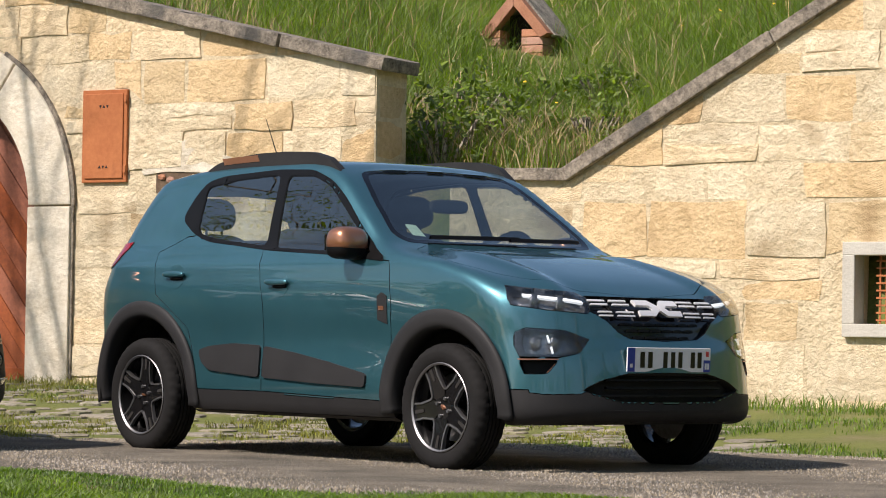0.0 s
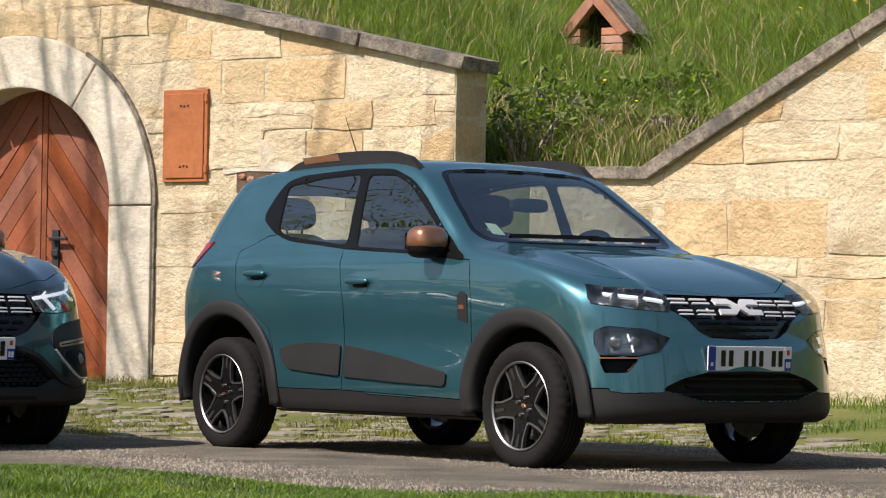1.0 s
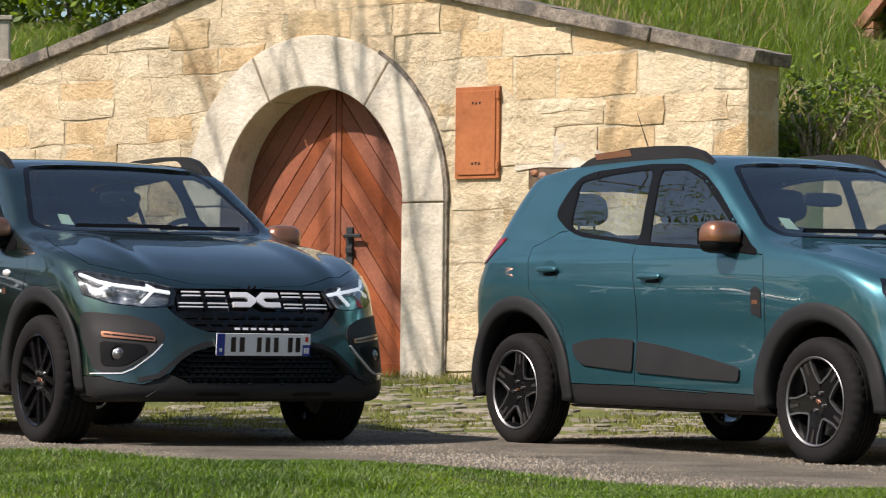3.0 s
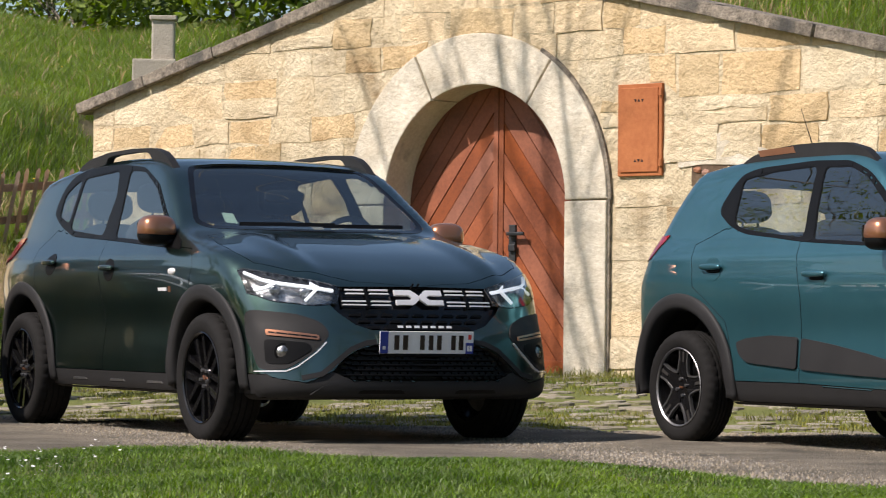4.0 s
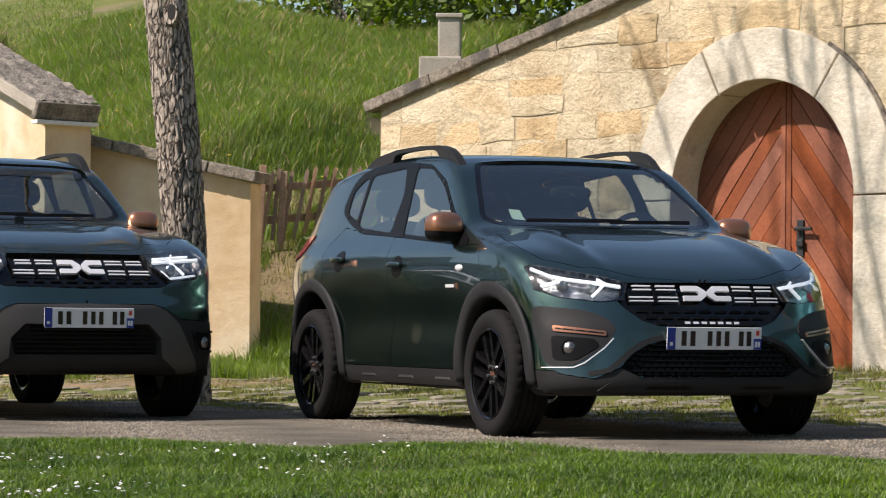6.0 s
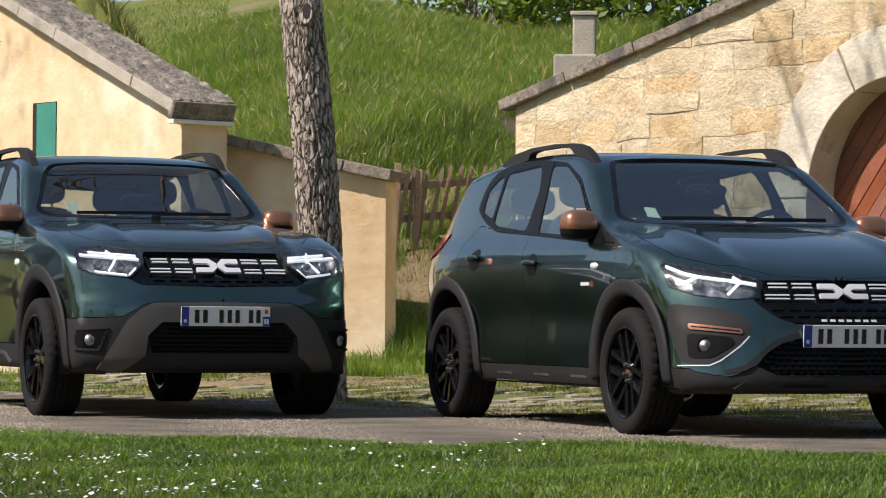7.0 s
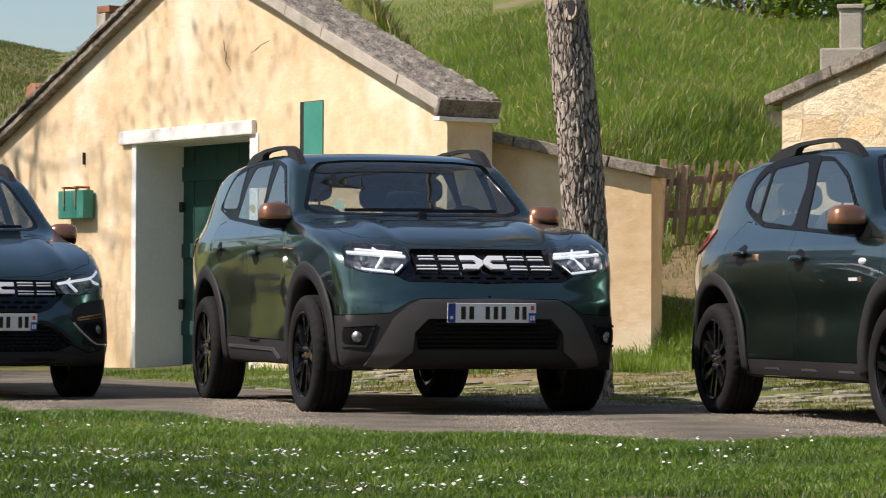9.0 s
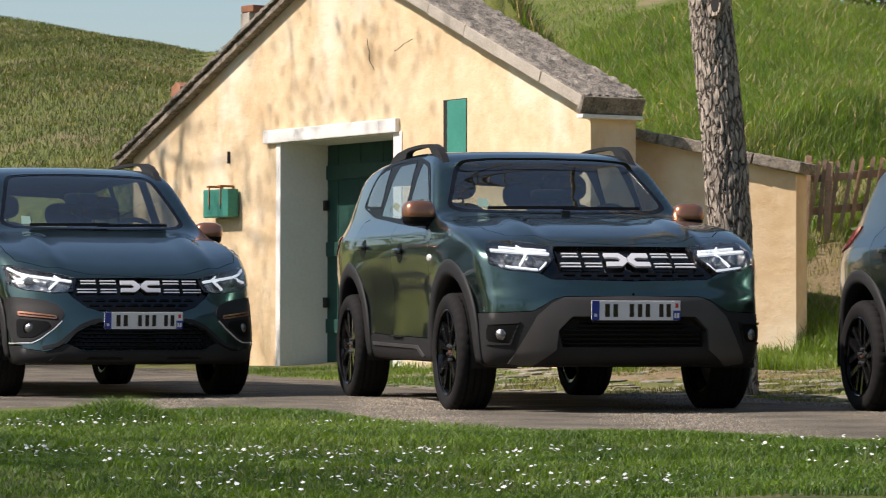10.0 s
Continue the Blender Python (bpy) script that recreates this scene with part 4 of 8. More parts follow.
def laid_many(skin, name, outlines, view, lift, thick, material, parent, label="", cell=0.012):
    """Many small alike sheets as one mesh."""
    V, F = [], []
    for o in outlines:
        v, f = skin.patch(o, view, lift, thick, cell)
        F += [tuple(i + len(V) for i in q) for q in f]
        V += [tuple(p) for p in v]
    return raw(name, V, F, material, parent, label) if F else None


def bowl(skin, name, outline, depth, material, parent, label="", cell=0.014, view="front", sign=-1):
    """A sunken pocket with walls, open to the front."""
    V, F = skin.patch(outline, view, -depth, 0.006, cell, sign)
    o = np.array([p for a, b in zip(outline, outline[1:] + outline[:1]) for p in np.linspace(a, b, 5)[:-1]])
    P = skin.onto(o[:, 0], o[:, 1], view, sign)
    N = skin.normal(P)
    n, k = len(V), len(P)
    V = np.concatenate([V, P + N * 0.002, P - N * (depth + 0.004)])
    F = F + [(n + i, n + (i + 1) % k, n + k + (i + 1) % k, n + k + i) for i in range(k)]
    ob = raw(name, V, F, material, parent, label, smooth=True)
    ob.data.set_sharp_from_angle(angle=radians(35))
    return ob


def pebble(bm, sx, sy, sz, power=2.6, m=None, segs=20):
    """A rounded block (superellipsoid)."""
    def f(v):
        return math.copysign(abs(v) ** (2 / power), v)
    rings = []
    for i in range(1, segs):
        a = -math.pi / 2 + math.pi * i / segs
        rings.append([bm.verts.new((m or Matrix()) @ Vector((sx * f(math.cos(a)) * f(math.cos(b)), sy * f(math.cos(a)) * f(math.sin(b)), sz * f(math.sin(a))))) for b in np.linspace(0, 2 * math.pi, segs * 2, endpoint=False)])
    lo, hi = bm.verts.new((m or Matrix()) @ Vector((0, 0, -sz))), bm.verts.new((m or Matrix()) @ Vector((0, 0, sz)))
    n = segs * 2
    for p, q in zip(rings, rings[1:]):
        for i in range(n):
            bm.faces.new((p[i], p[(i + 1) % n], q[(i + 1) % n], q[i]))
    for i in range(n):
        bm.faces.new((lo, rings[0][(i + 1) % n], rings[0][i]))
        bm.faces.new((hi, rings[-1][i], rings[-1][(i + 1) % n]))
    return bm


def stroke(points, w):
    """An outline of even width along a line."""
    p = [Vector((a, b)) for a, b in points]
    left, right = [], []
    for i, q in enumerate(p):
        d = (p[min(i + 1, len(p) - 1)] - p[max(i - 1, 0)]).normalized()
        n = Vector((-d.y, d.x)) * w / 2
        left.append(tuple(q + n)), right.append(tuple(q - n))
    return left + right[::-1]


WHEELS = {}


def wheel_meshes(c, style):
    """Tyre, alloy rim, spoke edges, disc and cap, outer face at y = -hub; made once for each car."""
    key = style
    if key in WHEELS:
        return WHEELS[key]
    R, w, r = c["tyre"], c["tyre_w"], c["rim"]

    def done(bm, name, mat, ang=35):
        me = bpy.data.meshes.new(name)
        bmesh.ops.recalc_face_normals(bm, faces=bm.faces)
        bm.to_mesh(me), bm.free()
        me.materials.append(mat)
        me.shade_smooth()
        me.set_sharp_from_angle(angle=radians(ang))
        return me
    prof = [(r * 0.97, 0.012), (r + 0.008, 0.002), (r + 0.02, -0.004), ((r + R) / 2, -0.010), (R - 0.03, -0.006), (R - 0.012, 0.006), (R - 0.003, 0.022)]
    for g in np.linspace(0.05, w - 0.05, 4):
        prof += [(R, g - 0.012), (R, g - 0.004), (R - 0.008, g - 0.003), (R - 0.008, g + 0.003), (R, g + 0.004)]
    prof += [(R - 0.003, w - 0.022), (R - 0.012, w - 0.006), (R - 0.03, w + 0.006), ((r + R) / 2, w + 0.01), (r, w)]
    bm = lathe(bmesh.new(), prof, steps=144, axis="y", closed=False)
    for v in bm.verts:
        rad = math.hypot(v.co.x, v.co.z)
        if rad > R - 0.014:
            k = int(round(math.atan2(v.co.z, v.co.x) / (2 * math.pi) * 144 + (v.co.y - w / 2) * 30))
            if k % 4 == 0 and abs(v.co.y - w / 2) > w * 0.14:
                v.co.x *= 1 - 0.006 / rad
                v.co.z *= 1 - 0.006 / rad
    tyre = done(bm, "tyre", M["rubber"])
    bm = lathe(bmesh.new(), [(r + 0.004, 0.0), (r + 0.004, 0.008), (r - 0.006, 0.014), (r - 0.014, 0.05), (r - 0.02, w * 0.8), (r - 0.02, w * 0.95), (r + 0.002, w * 0.97)], steps=72, axis="y", closed=False)
    five, spread, wide = {"city": (5, 0.33, 0.036), "hatch": (6, 0.20, 0.028), "rough": (5, 0.34, 0.040)}[style]
    lathe(bm, [(0.0005, 0.022), (0.052, 0.022), (0.060, 0.030), (0.060, 0.07), (0.0005, 0.07)], steps=32, axis="y")
    rim = done(bm, "rim", M["rim"])
    spokes = []
    if style == "city":
        def flat(o, y0, y1, name, mat, dish=0.0):
            bm = prism(bmesh.new(), o, y0, y1)
            for v in bm.verts:
                if v.co.y < (y0 + y1) / 2:
                    v.co.y += dish * (1 - math.hypot(v.co.x, v.co.z) / r)
            return done(bm, name, mat, 20)

        def ray(t, q):
            return (q * math.sin(t), q * math.cos(t))
        arm = [ray(-0.21, r + 0.002), ray(-0.26, 0.72 * r), ray(-0.55, 0.44 * r), ray(-0.62, 0.2 * r), ray(0.62, 0.2 * r), ray(0.55, 0.44 * r), ray(0.26, 0.72 * r), ray(0.21, r + 0.002)]
        slot = [ray(-0.05, r - 0.01), ray(-0.05, 0.66 * r), ray(0.05, 0.66 * r), ray(0.05, r - 0.01)]
        spokes.append([flat(arm, 0.012, 0.05, "spoke", M["rim"], 0.014), flat(slot, 0.008, 0.03, "spoke_slot", M["dark"], 0.014)])
        for s in (-1, 1):
            line = stroke([ray(s * 0.19, r), ray(s * 0.235, 0.73 * r), ray(s * 0.50, 0.46 * r), ray(s * 0.628, 0.43 * r)], 0.0085)
            spokes.append([flat(line if s > 0 else line[::-1], 0.008, 0.03, "spoke_edge", M["cut"], 0.012)])
    for s in (-1, 1) if style != "city" else ():
        pair = []
        for f0, f1, y0, y1, begin, mat in ((-1.0, 1.0, 0.012, 0.055, 0.0, M["rim"]), (0.74, 1.04, 0.009, 0.03, 0.030, M["cut"] if style == "city" else M["gloss"])):
            a0, a1 = math.pi / 2, math.pi / 2 + s * spread
            p0, p1 = Vector((0.034 * math.cos(a0 + s * 1.2), 0, 0.034 * math.sin(a0 + s * 1.2))), Vector(((r + 0.001) * math.cos(a1), 0, (r + 0.001) * math.sin(a1)))
            d = (p1 - p0).normalized()
            nrm = Vector((-d.z, 0, d.x)) * wide / 2
            lo_, hi_ = nrm * f0 * s, nrm * f1 * s
            start = p0 + d * begin
            q = [start + lo_, p1 + lo_ * 1.3, p1 + hi_ * 1.3, start + hi_]
            one = bmesh.new()
            fr = [one.verts.new((v.x, y0 + (0.0 if i in (1, 2) else 0.012), v.z)) for i, v in enumerate(q)]
            bk = [one.verts.new((v.x, y1, v.z)) for v in q]
            one.faces.new(fr), one.faces.new(bk[::-1])
            for i in range(4):
                one.faces.new((fr[i], bk[i], bk[(i + 1) % 4], fr[(i + 1) % 4]))
            pair.append(done(one, "spoke" if not pair else "spoke_edge", mat, 20))
        spokes.append(pair)
    lip = lathe(bmesh.new(), [(r + 0.0055, -0.001), (r + 0.0015, -0.004), (r - 0.006, 0.002), (r - 0.005, 0.008)], steps=72, axis="y", closed=False)
    cut = done(lip, "rim_edge", M["cut"] if style == "city" else M["gloss"])
    disc = done(lathe(bmesh.new(), [(0.0005, w * 0.55), (r * 0.78, w * 0.55), (r * 0.78, w * 0.55 + 0.02), (0.0005, w * 0.55 + 0.02)], steps=40, axis="y"), "brake_disc", M["disc"])
    bolt = done(lathe(bmesh.new(), [(0.0005, 0.012), (0.008, 0.012), (0.009, 0.03), (0.0005, 0.03)], steps=10, axis="y"), "wheel_bolt", M["cut"])
    logo = done(box(bmesh.new(), -0.014, 0.014, 0.014, 0.024, -0.005, 0.005, 0.002), "centre_badge", M["copper"])
    WHEELS[key] = (tyre, rim, cut, disc, bolt, logo, spokes, five)
    return WHEELS[key]


def wheel(c, style, parent, x, s, turn, steer=0.0):
    tyre, rim, cut, disc, bolt, logo, spokes, five = wheel_meshes(c, style)
    m = pose(x, s * c["hub"], c["tyre"], 0, 0, (0 if s < 0 else 180) + steer) @ pose(0, 0, 0, 0, turn, 0)
    top = under(new("wheel", rim), parent, m)
    for name, me in (("tyre", tyre), ("rim_edge", cut), ("brake_disc", disc), ("centre_badge", logo)):
        under(new(name, me), top)
    for k in range(five):
        for pair in spokes:
            for me in pair:
                under(new(me.name.split(".")[0], me), top, pose(0, 0, 0, 0, 360 * k / five, 0))
    for k in range(4 if style == "city" else 5):
        a = 2 * math.pi * k / (4 if style == "city" else 5) + 0.4
        under(new("wheel_bolt", bolt), top, pose(0.043 * math.cos(a), 0, 0.043 * math.sin(a)))
    return top


def bars_of(parent, matrix, pattern, height_, material):
    """Dark upright bars that stand for the characters of a number plate."""
    for y, wd in pattern:
        bm = box(bmesh.new(), 0.0, 0.002, y - wd / 2, y + wd / 2, -height_ / 2, height_ / 2)
        part("character_bar", bm, material, parent)


def number_plate(parent, x, z, tilt):
    m = pose(x, 0, z, 0, tilt, 0)
    plate = part("number_plate", box(bmesh.new(), -0.008, 0.0, -0.26, 0.26, -0.055, 0.055, 0.003), M["plate"], parent, "white number plate with blue end bands", m)
    for y0, y1, z0, z1, mt, nm in ((-0.259, -0.215, -0.054, 0.054, "plate_blue", "blue_band"), (0.217, 0.259, -0.054, 0.0, "plate_blue", "blue_band"), (0.217, 0.259, 0.0, 0.054, "plate", "white_field"), (0.229, 0.247, 0.016, 0.04, "plate_red", "red_mark")):
        part(nm, box(bmesh.new(), 0.0, 0.0012 if nm != "red_mark" else 0.002, y0, y1, z0, z1), M[mt], plate)
    part("holder", box(bmesh.new(), -0.02, -0.008, -0.25, 0.25, -0.072, 0.05, 0.004), M["black"], plate)
    bars_of(plate, None, [(-0.168, 0.027), (-0.120, 0.027), (-0.026, 0.025), (0.022, 0.025), (0.068, 0.025), (0.147, 0.025), (0.190, 0.025)], 0.072, M["gloss"])
    part("character_bar", box(bmesh.new(), 0.0, 0.002, -0.245, -0.229, -0.035, -0.018), M["plate"], plate)
    part("character_bar", box(bmesh.new(), 0.0, 0.002, 0.224, 0.236, -0.042, -0.014), M["plate"], plate)
    part("character_bar", box(bmesh.new(), 0.0, 0.002, 0.239, 0.252, -0.042, -0.014), M["plate"], plate)
    return plate


def door_mirror(parent, c, x, z, s, w):
    """Copper cap over a black foot."""
    m = pose(x, s * w, z, 0, 0, s * -8)
    bm = pebble(bmesh.new(), 0.080, 0.098, 0.074, 3.0, pose(0, s * 0.075, 0.0))
    for v in bm.verts:
        v.co.x *= 1.0 - 0.25 * max(0, v.co.z / 0.08) * 0.6
        if v.co.z < -0.02:
            v.co.z = -0.02 + (v.co.z + 0.02) * 0.35
    cap = part("mirror_cap", bm, M["copper"], parent, "copper-coloured door mirror cap", m, smooth=True)
    bm = pebble(bmesh.new(), 0.076, 0.094, 0.052, 3.0, pose(-0.004, s * 0.075, -0.030))
    part("mirror_shell", bm, M["black"], cap, smooth=True)
    bm = pebble(bmesh.new(), 0.050, 0.085, 0.020, 3.0, pose(0.02, s * -0.01, -0.064))
    part("mirror_foot", bm, M["black"], cap, smooth=True)
    bm = box(bmesh.new(), -0.082, -0.074, s * 0.075 - 0.07, s * 0.075 + 0.07, -0.04, 0.035)
    part("mirror_glass", bm, M["gloss"], cap)
    return cap


def seat(parent, x, y, z, tall=0.56, material="cloth"):
    bm = pebble(bmesh.new(), 0.25, 0.23, 0.10, 3.4, pose(x + 0.18, y, z))
    pebble(bm, 0.075, 0.235, tall / 2, 3.2, pose(x - 0.10, y, z + tall / 2, 0, -14, 0))
    s = part("seat", bm, M[material], parent, smooth=True)
    bm = pebble(bmesh.new(), 0.055, 0.135, 0.085, 3.0, pose(x - 0.19, y, z + tall + 0.10, 0, -10, 0))
    for dy in (-0.05, 0.05):
        lathe(bm, [(0.007, 0), (0.007, 0.10)], steps=8, axis="z", closed=False)
        for v in list(bm.verts)[-16:]:
            v.co += Vector((x - 0.175, y + dy, z + tall - 0.04))
    part("headrest", bm, M[material], s, smooth=True)
    return s


def wiper(parent, skin, y0, z0, y1, z1):
    P = skin.onto(np.linspace(y0, y1, 14), np.linspace(z0, z1, 14), "front")
    N = skin.normal(P)
    bm = bmesh.new()
    prev = None
    for p, n in zip(P, N):
        q = Vector(p + n * 0.022)
        ring = [bm.verts.new(q + Vector(d)) for d in ((0, 0, 0.012), (0.010, 0, -0.006), (-0.012, 0, -0.008))]
        if prev:
            for i in range(3):
                bm.faces.new((prev[i], prev[(i + 1) % 3], ring[(i + 1) % 3], ring[i]))
        prev = ring
    return part("wiper", bm, M["black"], parent, smooth=True)


def emblem(skin, parent, zc, half_w, half_h, lift=0.012):
    """The plain silver shape in the middle of the grille: two open brackets back to back."""
    w, h, t = half_w * 0.97, half_h * 0.88, half_h * 0.80
    for s in (-1, 1):
        o = [(s * w, zc + h), (s * w * 0.30, zc + h), (s * w * 0.02, zc + h * 0.30), (s * w * 0.02, zc - h * 0.30), (s * w * 0.30, zc - h), (s * w, zc - h), (s * w, zc - h + t * 0.75),
             (s * w * 0.42, zc - h + t * 0.75), (s * w * 0.30, zc), (s * w * 0.42, zc + h - t * 0.75), (s * w, zc + h - t * 0.75)]
        laid(skin, "emblem", o if s > 0 else o[::-1], "front", lift, 0.012, M["chrome"], parent, "satin silver grille emblem", cell=0.004)


# ---------------------------------------------------------------- the panels and trim of each car; side outlines in (x, z), front ones in (y, z), bonnets in (x, y)
def both(half):
    """A half outline given for y <= 0, completed by its mirror image."""
    return half + [(-a, b) for a, b in half[::-1] if abs(a) > 1e-6]


def both_top(half):
    return half + [(a, -b) for a, b in half[::-1] if abs(b) > 1e-6]


TRIMS = dict(
    spring=dict(
        trim=[(0.20, 1.20), (0.27, 1.32), (0.33, 1.385), (0.46, 1.412), (0.92, 1.432), (1.21, 1.422), (1.39, 1.365), (1.54, 1.275), (1.76, 1.105), (1.93, 0.998), (2.0, 0.965), (1.61, 1.0), (1.02, 1.03), (0.48, 1.08), (0.34, 1.12)],
        glass=dict(rear_side_window=[(0.38, 1.135), (0.36, 1.355), (0.62, 1.385), (0.945, 1.398), (0.985, 1.055), (0.63, 1.088), (0.45, 1.112)],
                   front_side_window=[(1.09, 1.045), (1.06, 1.20), (1.03, 1.39), (1.24, 1.385), (1.39, 1.332), (1.60, 1.19), (1.75, 1.080), (1.87, 1.008), (1.56, 1.02)]),
        rear_door=[(0.08, 1.03), (0.13, 0.81), (0.25, 0.74), (0.40, 0.64), (0.47, 0.41), (0.49, 0.335), (1.03, 0.335), (1.045, 0.76), (0.99, 1.035), (0.48, 1.085), (0.30, 1.11)],
        front_door=[(1.03, 0.335), (2.02, 0.31), (2.05, 0.60), (2.06, 0.76), (2.03, 0.965), (1.61, 1.0), (0.99, 1.035), (1.045, 0.76)],
        skirt=[(-0.8, 0.0), (-0.8, 0.42), (-0.3, 0.42), (0.47, 0.335), (1.03, 0.325), (2.02, 0.30), (2.5, 0.36), (2.8, 0.385), (3.3, 0.385), (3.3, 0.0)],
        skirt_front=[(0, 0.0), (-1, 0.0), (-1, 0.385), (-0.74, 0.38), (-0.64, 0.365), (-0.46, 0.37), (-0.29, 0.325), (0, 0.325)],
        screen=[(0, 1.435), (-0.30, 1.430), (-0.48, 1.412), (-0.56, 1.25), (-0.615, 1.10), (-0.58, 1.058), (-0.41, 1.052), (0, 1.05)],
        back=[(0, 1.37), (-0.42, 1.35), (-0.50, 1.14), (0, 1.12)],
        bonnet=[(1.99, 0), (1.98, -0.50), (2.05, -0.62), (2.26, -0.70), (2.45, -0.70), (2.66, -0.64), (2.80, -0.52), (2.90, -0.36), (2.945, -0.1), (2.95, 0)],
        lamp=[(-0.70, 0.85), (-0.72, 0.79), (-0.715, 0.762), (-0.60, 0.742), (-0.42, 0.728), (-0.40, 0.75), (-0.375, 0.80), (-0.41, 0.822), (-0.64, 0.842)],
        leds=[stroke([(-0.66, 0.812), (-0.41, 0.785)], 0.012)],
        grille=[(0, 0.805), (-0.38, 0.808), (-0.405, 0.74), (-0.33, 0.70), (-0.27, 0.645), (-0.21, 0.618), (0, 0.61)],
        rows=(0.785, 0.768, 0.735, 0.718), groups=((0.158, 0.262), (0.285, 0.385)), emblem=(0.752, 0.135, 0.038),
        intake=[(0, 0.465), (-0.25, 0.462), (-0.39, 0.43), (-0.49, 0.385), (-0.29, 0.335), (0, 0.335)], slats=(0.43, 0.395, 0.36),
        arches=((0.0, 0.405, 0.49), (2.423, 0.365, 0.455)), plate=(3.118, 0.525, 2), mirror=(1.75, 1.055, 0.735),
        rail=(0.26, 1.40, 0.062), rail_y=0.545,
        handles=((0.30, 0.905), (1.18, 0.862)), seats=(0.98, 0.36, 0.60, 0.16), wheel="city"),
    sandero=dict(
        trim=[(0.16, 1.22), (0.19, 1.36), (0.28, 1.43), (0.45, 1.462), (0.91, 1.472), (1.31, 1.442), (1.60, 1.345), (1.83, 1.195), (2.02, 1.085), (2.22, 1.01), (2.25, 0.98), (1.31, 1.04), (0.58, 1.08), (0.35, 1.14)],
        glass=dict(quarter_window=[(0.27, 1.205), (0.25, 1.32), (0.36, 1.385), (0.42, 1.395), (0.44, 1.16)],
                   rear_side_window=[(0.50, 1.138), (0.475, 1.405), (0.95, 1.43), (1.04, 1.30), (1.03, 1.08), (0.57, 1.115)],
                   front_side_window=[(1.25, 1.065), (1.19, 1.27), (1.13, 1.425), (1.35, 1.413), (1.60, 1.315), (1.80, 1.185), (1.92, 1.10), (2.03, 1.02)]),
        rear_door=[(0.12, 1.01), (0.21, 0.82), (0.32, 0.62), (0.50, 0.42), (0.56, 0.34), (1.22, 0.34), (1.24, 0.62), (1.16, 0.96), (1.13, 1.05), (0.58, 1.085), (0.30, 1.12)],
        front_door=[(1.22, 0.34), (2.28, 0.34), (2.42, 0.60), (2.47, 0.90), (2.40, 0.98), (1.31, 1.04), (1.13, 1.05), (1.16, 0.96), (1.24, 0.62)],
        skirt=[(-0.9, 0.0), (-0.9, 0.45), (-0.3, 0.45), (0.5, 0.34), (2.28, 0.335), (2.7, 0.355), (3.1, 0.355), (3.6, 0.355), (3.6, 0.0)],
        skirt_front=[(0, 0.0), (-1, 0.0), (-1, 0.358), (-0.83, 0.355), (-0.70, 0.328), (-0.62, 0.315), (-0.50, 0.37), (-0.40, 0.322), (0, 0.322)],
        screen=[(0, 1.465), (-0.35, 1.46), (-0.53, 1.442), (-0.615, 1.27), (-0.675, 1.125), (-0.62, 1.095), (-0.3, 1.087), (0, 1.082)],
        back=[(0, 1.40), (-0.46, 1.38), (-0.54, 1.16), (0, 1.14)],
        bonnet=[(2.24, 0), (2.22, -0.50), (2.30, -0.70), (2.59, -0.775), (2.81, -0.775), (2.95, -0.74), (3.11, -0.58), (3.22, -0.32), (3.255, 0)],
        lamp=[(-0.82, 0.87), (-0.79, 0.872), (-0.67, 0.845), (-0.50, 0.81), (-0.405, 0.785), (-0.44, 0.70), (-0.55, 0.69), (-0.72, 0.71), (-0.81, 0.75)],
        leds=[stroke([(-0.80, 0.858), (-0.745, 0.822), (-0.69, 0.806), (-0.44, 0.770)], 0.015), stroke([(-0.785, 0.768), (-0.745, 0.78), (-0.70, 0.803)], 0.013), stroke([(-0.52, 0.778), (-0.585, 0.718)], 0.012), stroke([(-0.545, 0.808), (-0.51, 0.784)], 0.011)],
        grille=[(0, 0.79), (-0.415, 0.785), (-0.475, 0.70), (-0.44, 0.66), (-0.36, 0.60), (-0.28, 0.575), (0, 0.575)],
        rows=(0.767, 0.749, 0.712, 0.694), groups=((0.158, 0.265), (0.288, 0.40)), emblem=(0.731, 0.135, 0.040),
        intake=[(0, 0.51), (-0.24, 0.51), (-0.36, 0.48), (-0.43, 0.44), (-0.50, 0.372), (-0.40, 0.328), (0, 0.328)], slats=(0.48, 0.455, 0.43, 0.405, 0.38, 0.355),
        arches=((0.0, 0.425, 0.51), (2.604, 0.39, 0.48)), plate=(3.40, 0.515, 4), mirror=(2.02, 1.085, 0.80),
        rail=(0.20, 1.60, 0.066), rail_y=0.585,
        handles=((0.44, 0.925), (1.33, 0.885)), seats=(1.05, 0.37, 0.64, 0.18), wheel="hatch"),
    duster=dict(
        trim=[(-0.08, 1.27), (0.0, 1.43), (0.10, 1.50), (0.22, 1.535), (0.6, 1.552), (1.09, 1.552), (1.43, 1.500), (1.56, 1.435), (1.75, 1.295), (1.95, 1.148), (2.10, 1.09), (2.10, 1.075), (1.2, 1.13), (0.36, 1.19)],
        glass=dict(quarter_window=[(0.0, 1.285), (-0.01, 1.38), (0.10, 1.475), (0.36, 1.51), (0.46, 1.265), (0.17, 1.27)],
                   rear_side_window=[(0.56, 1.20), (0.57, 1.42), (0.62, 1.508), (1.06, 1.512), (1.17, 1.30), (1.16, 1.165)],
                   front_side_window=[(1.29, 1.155), (1.26, 1.35), (1.25, 1.508), (1.45, 1.465), (1.73, 1.278), (1.88, 1.168), (1.99, 1.115)]),
        rear_door=[(0.10, 1.16), (0.14, 0.90), (0.30, 0.75), (0.52, 0.60), (0.60, 0.44), (1.15, 0.43), (1.20, 0.75), (1.15, 1.13), (0.36, 1.19)],
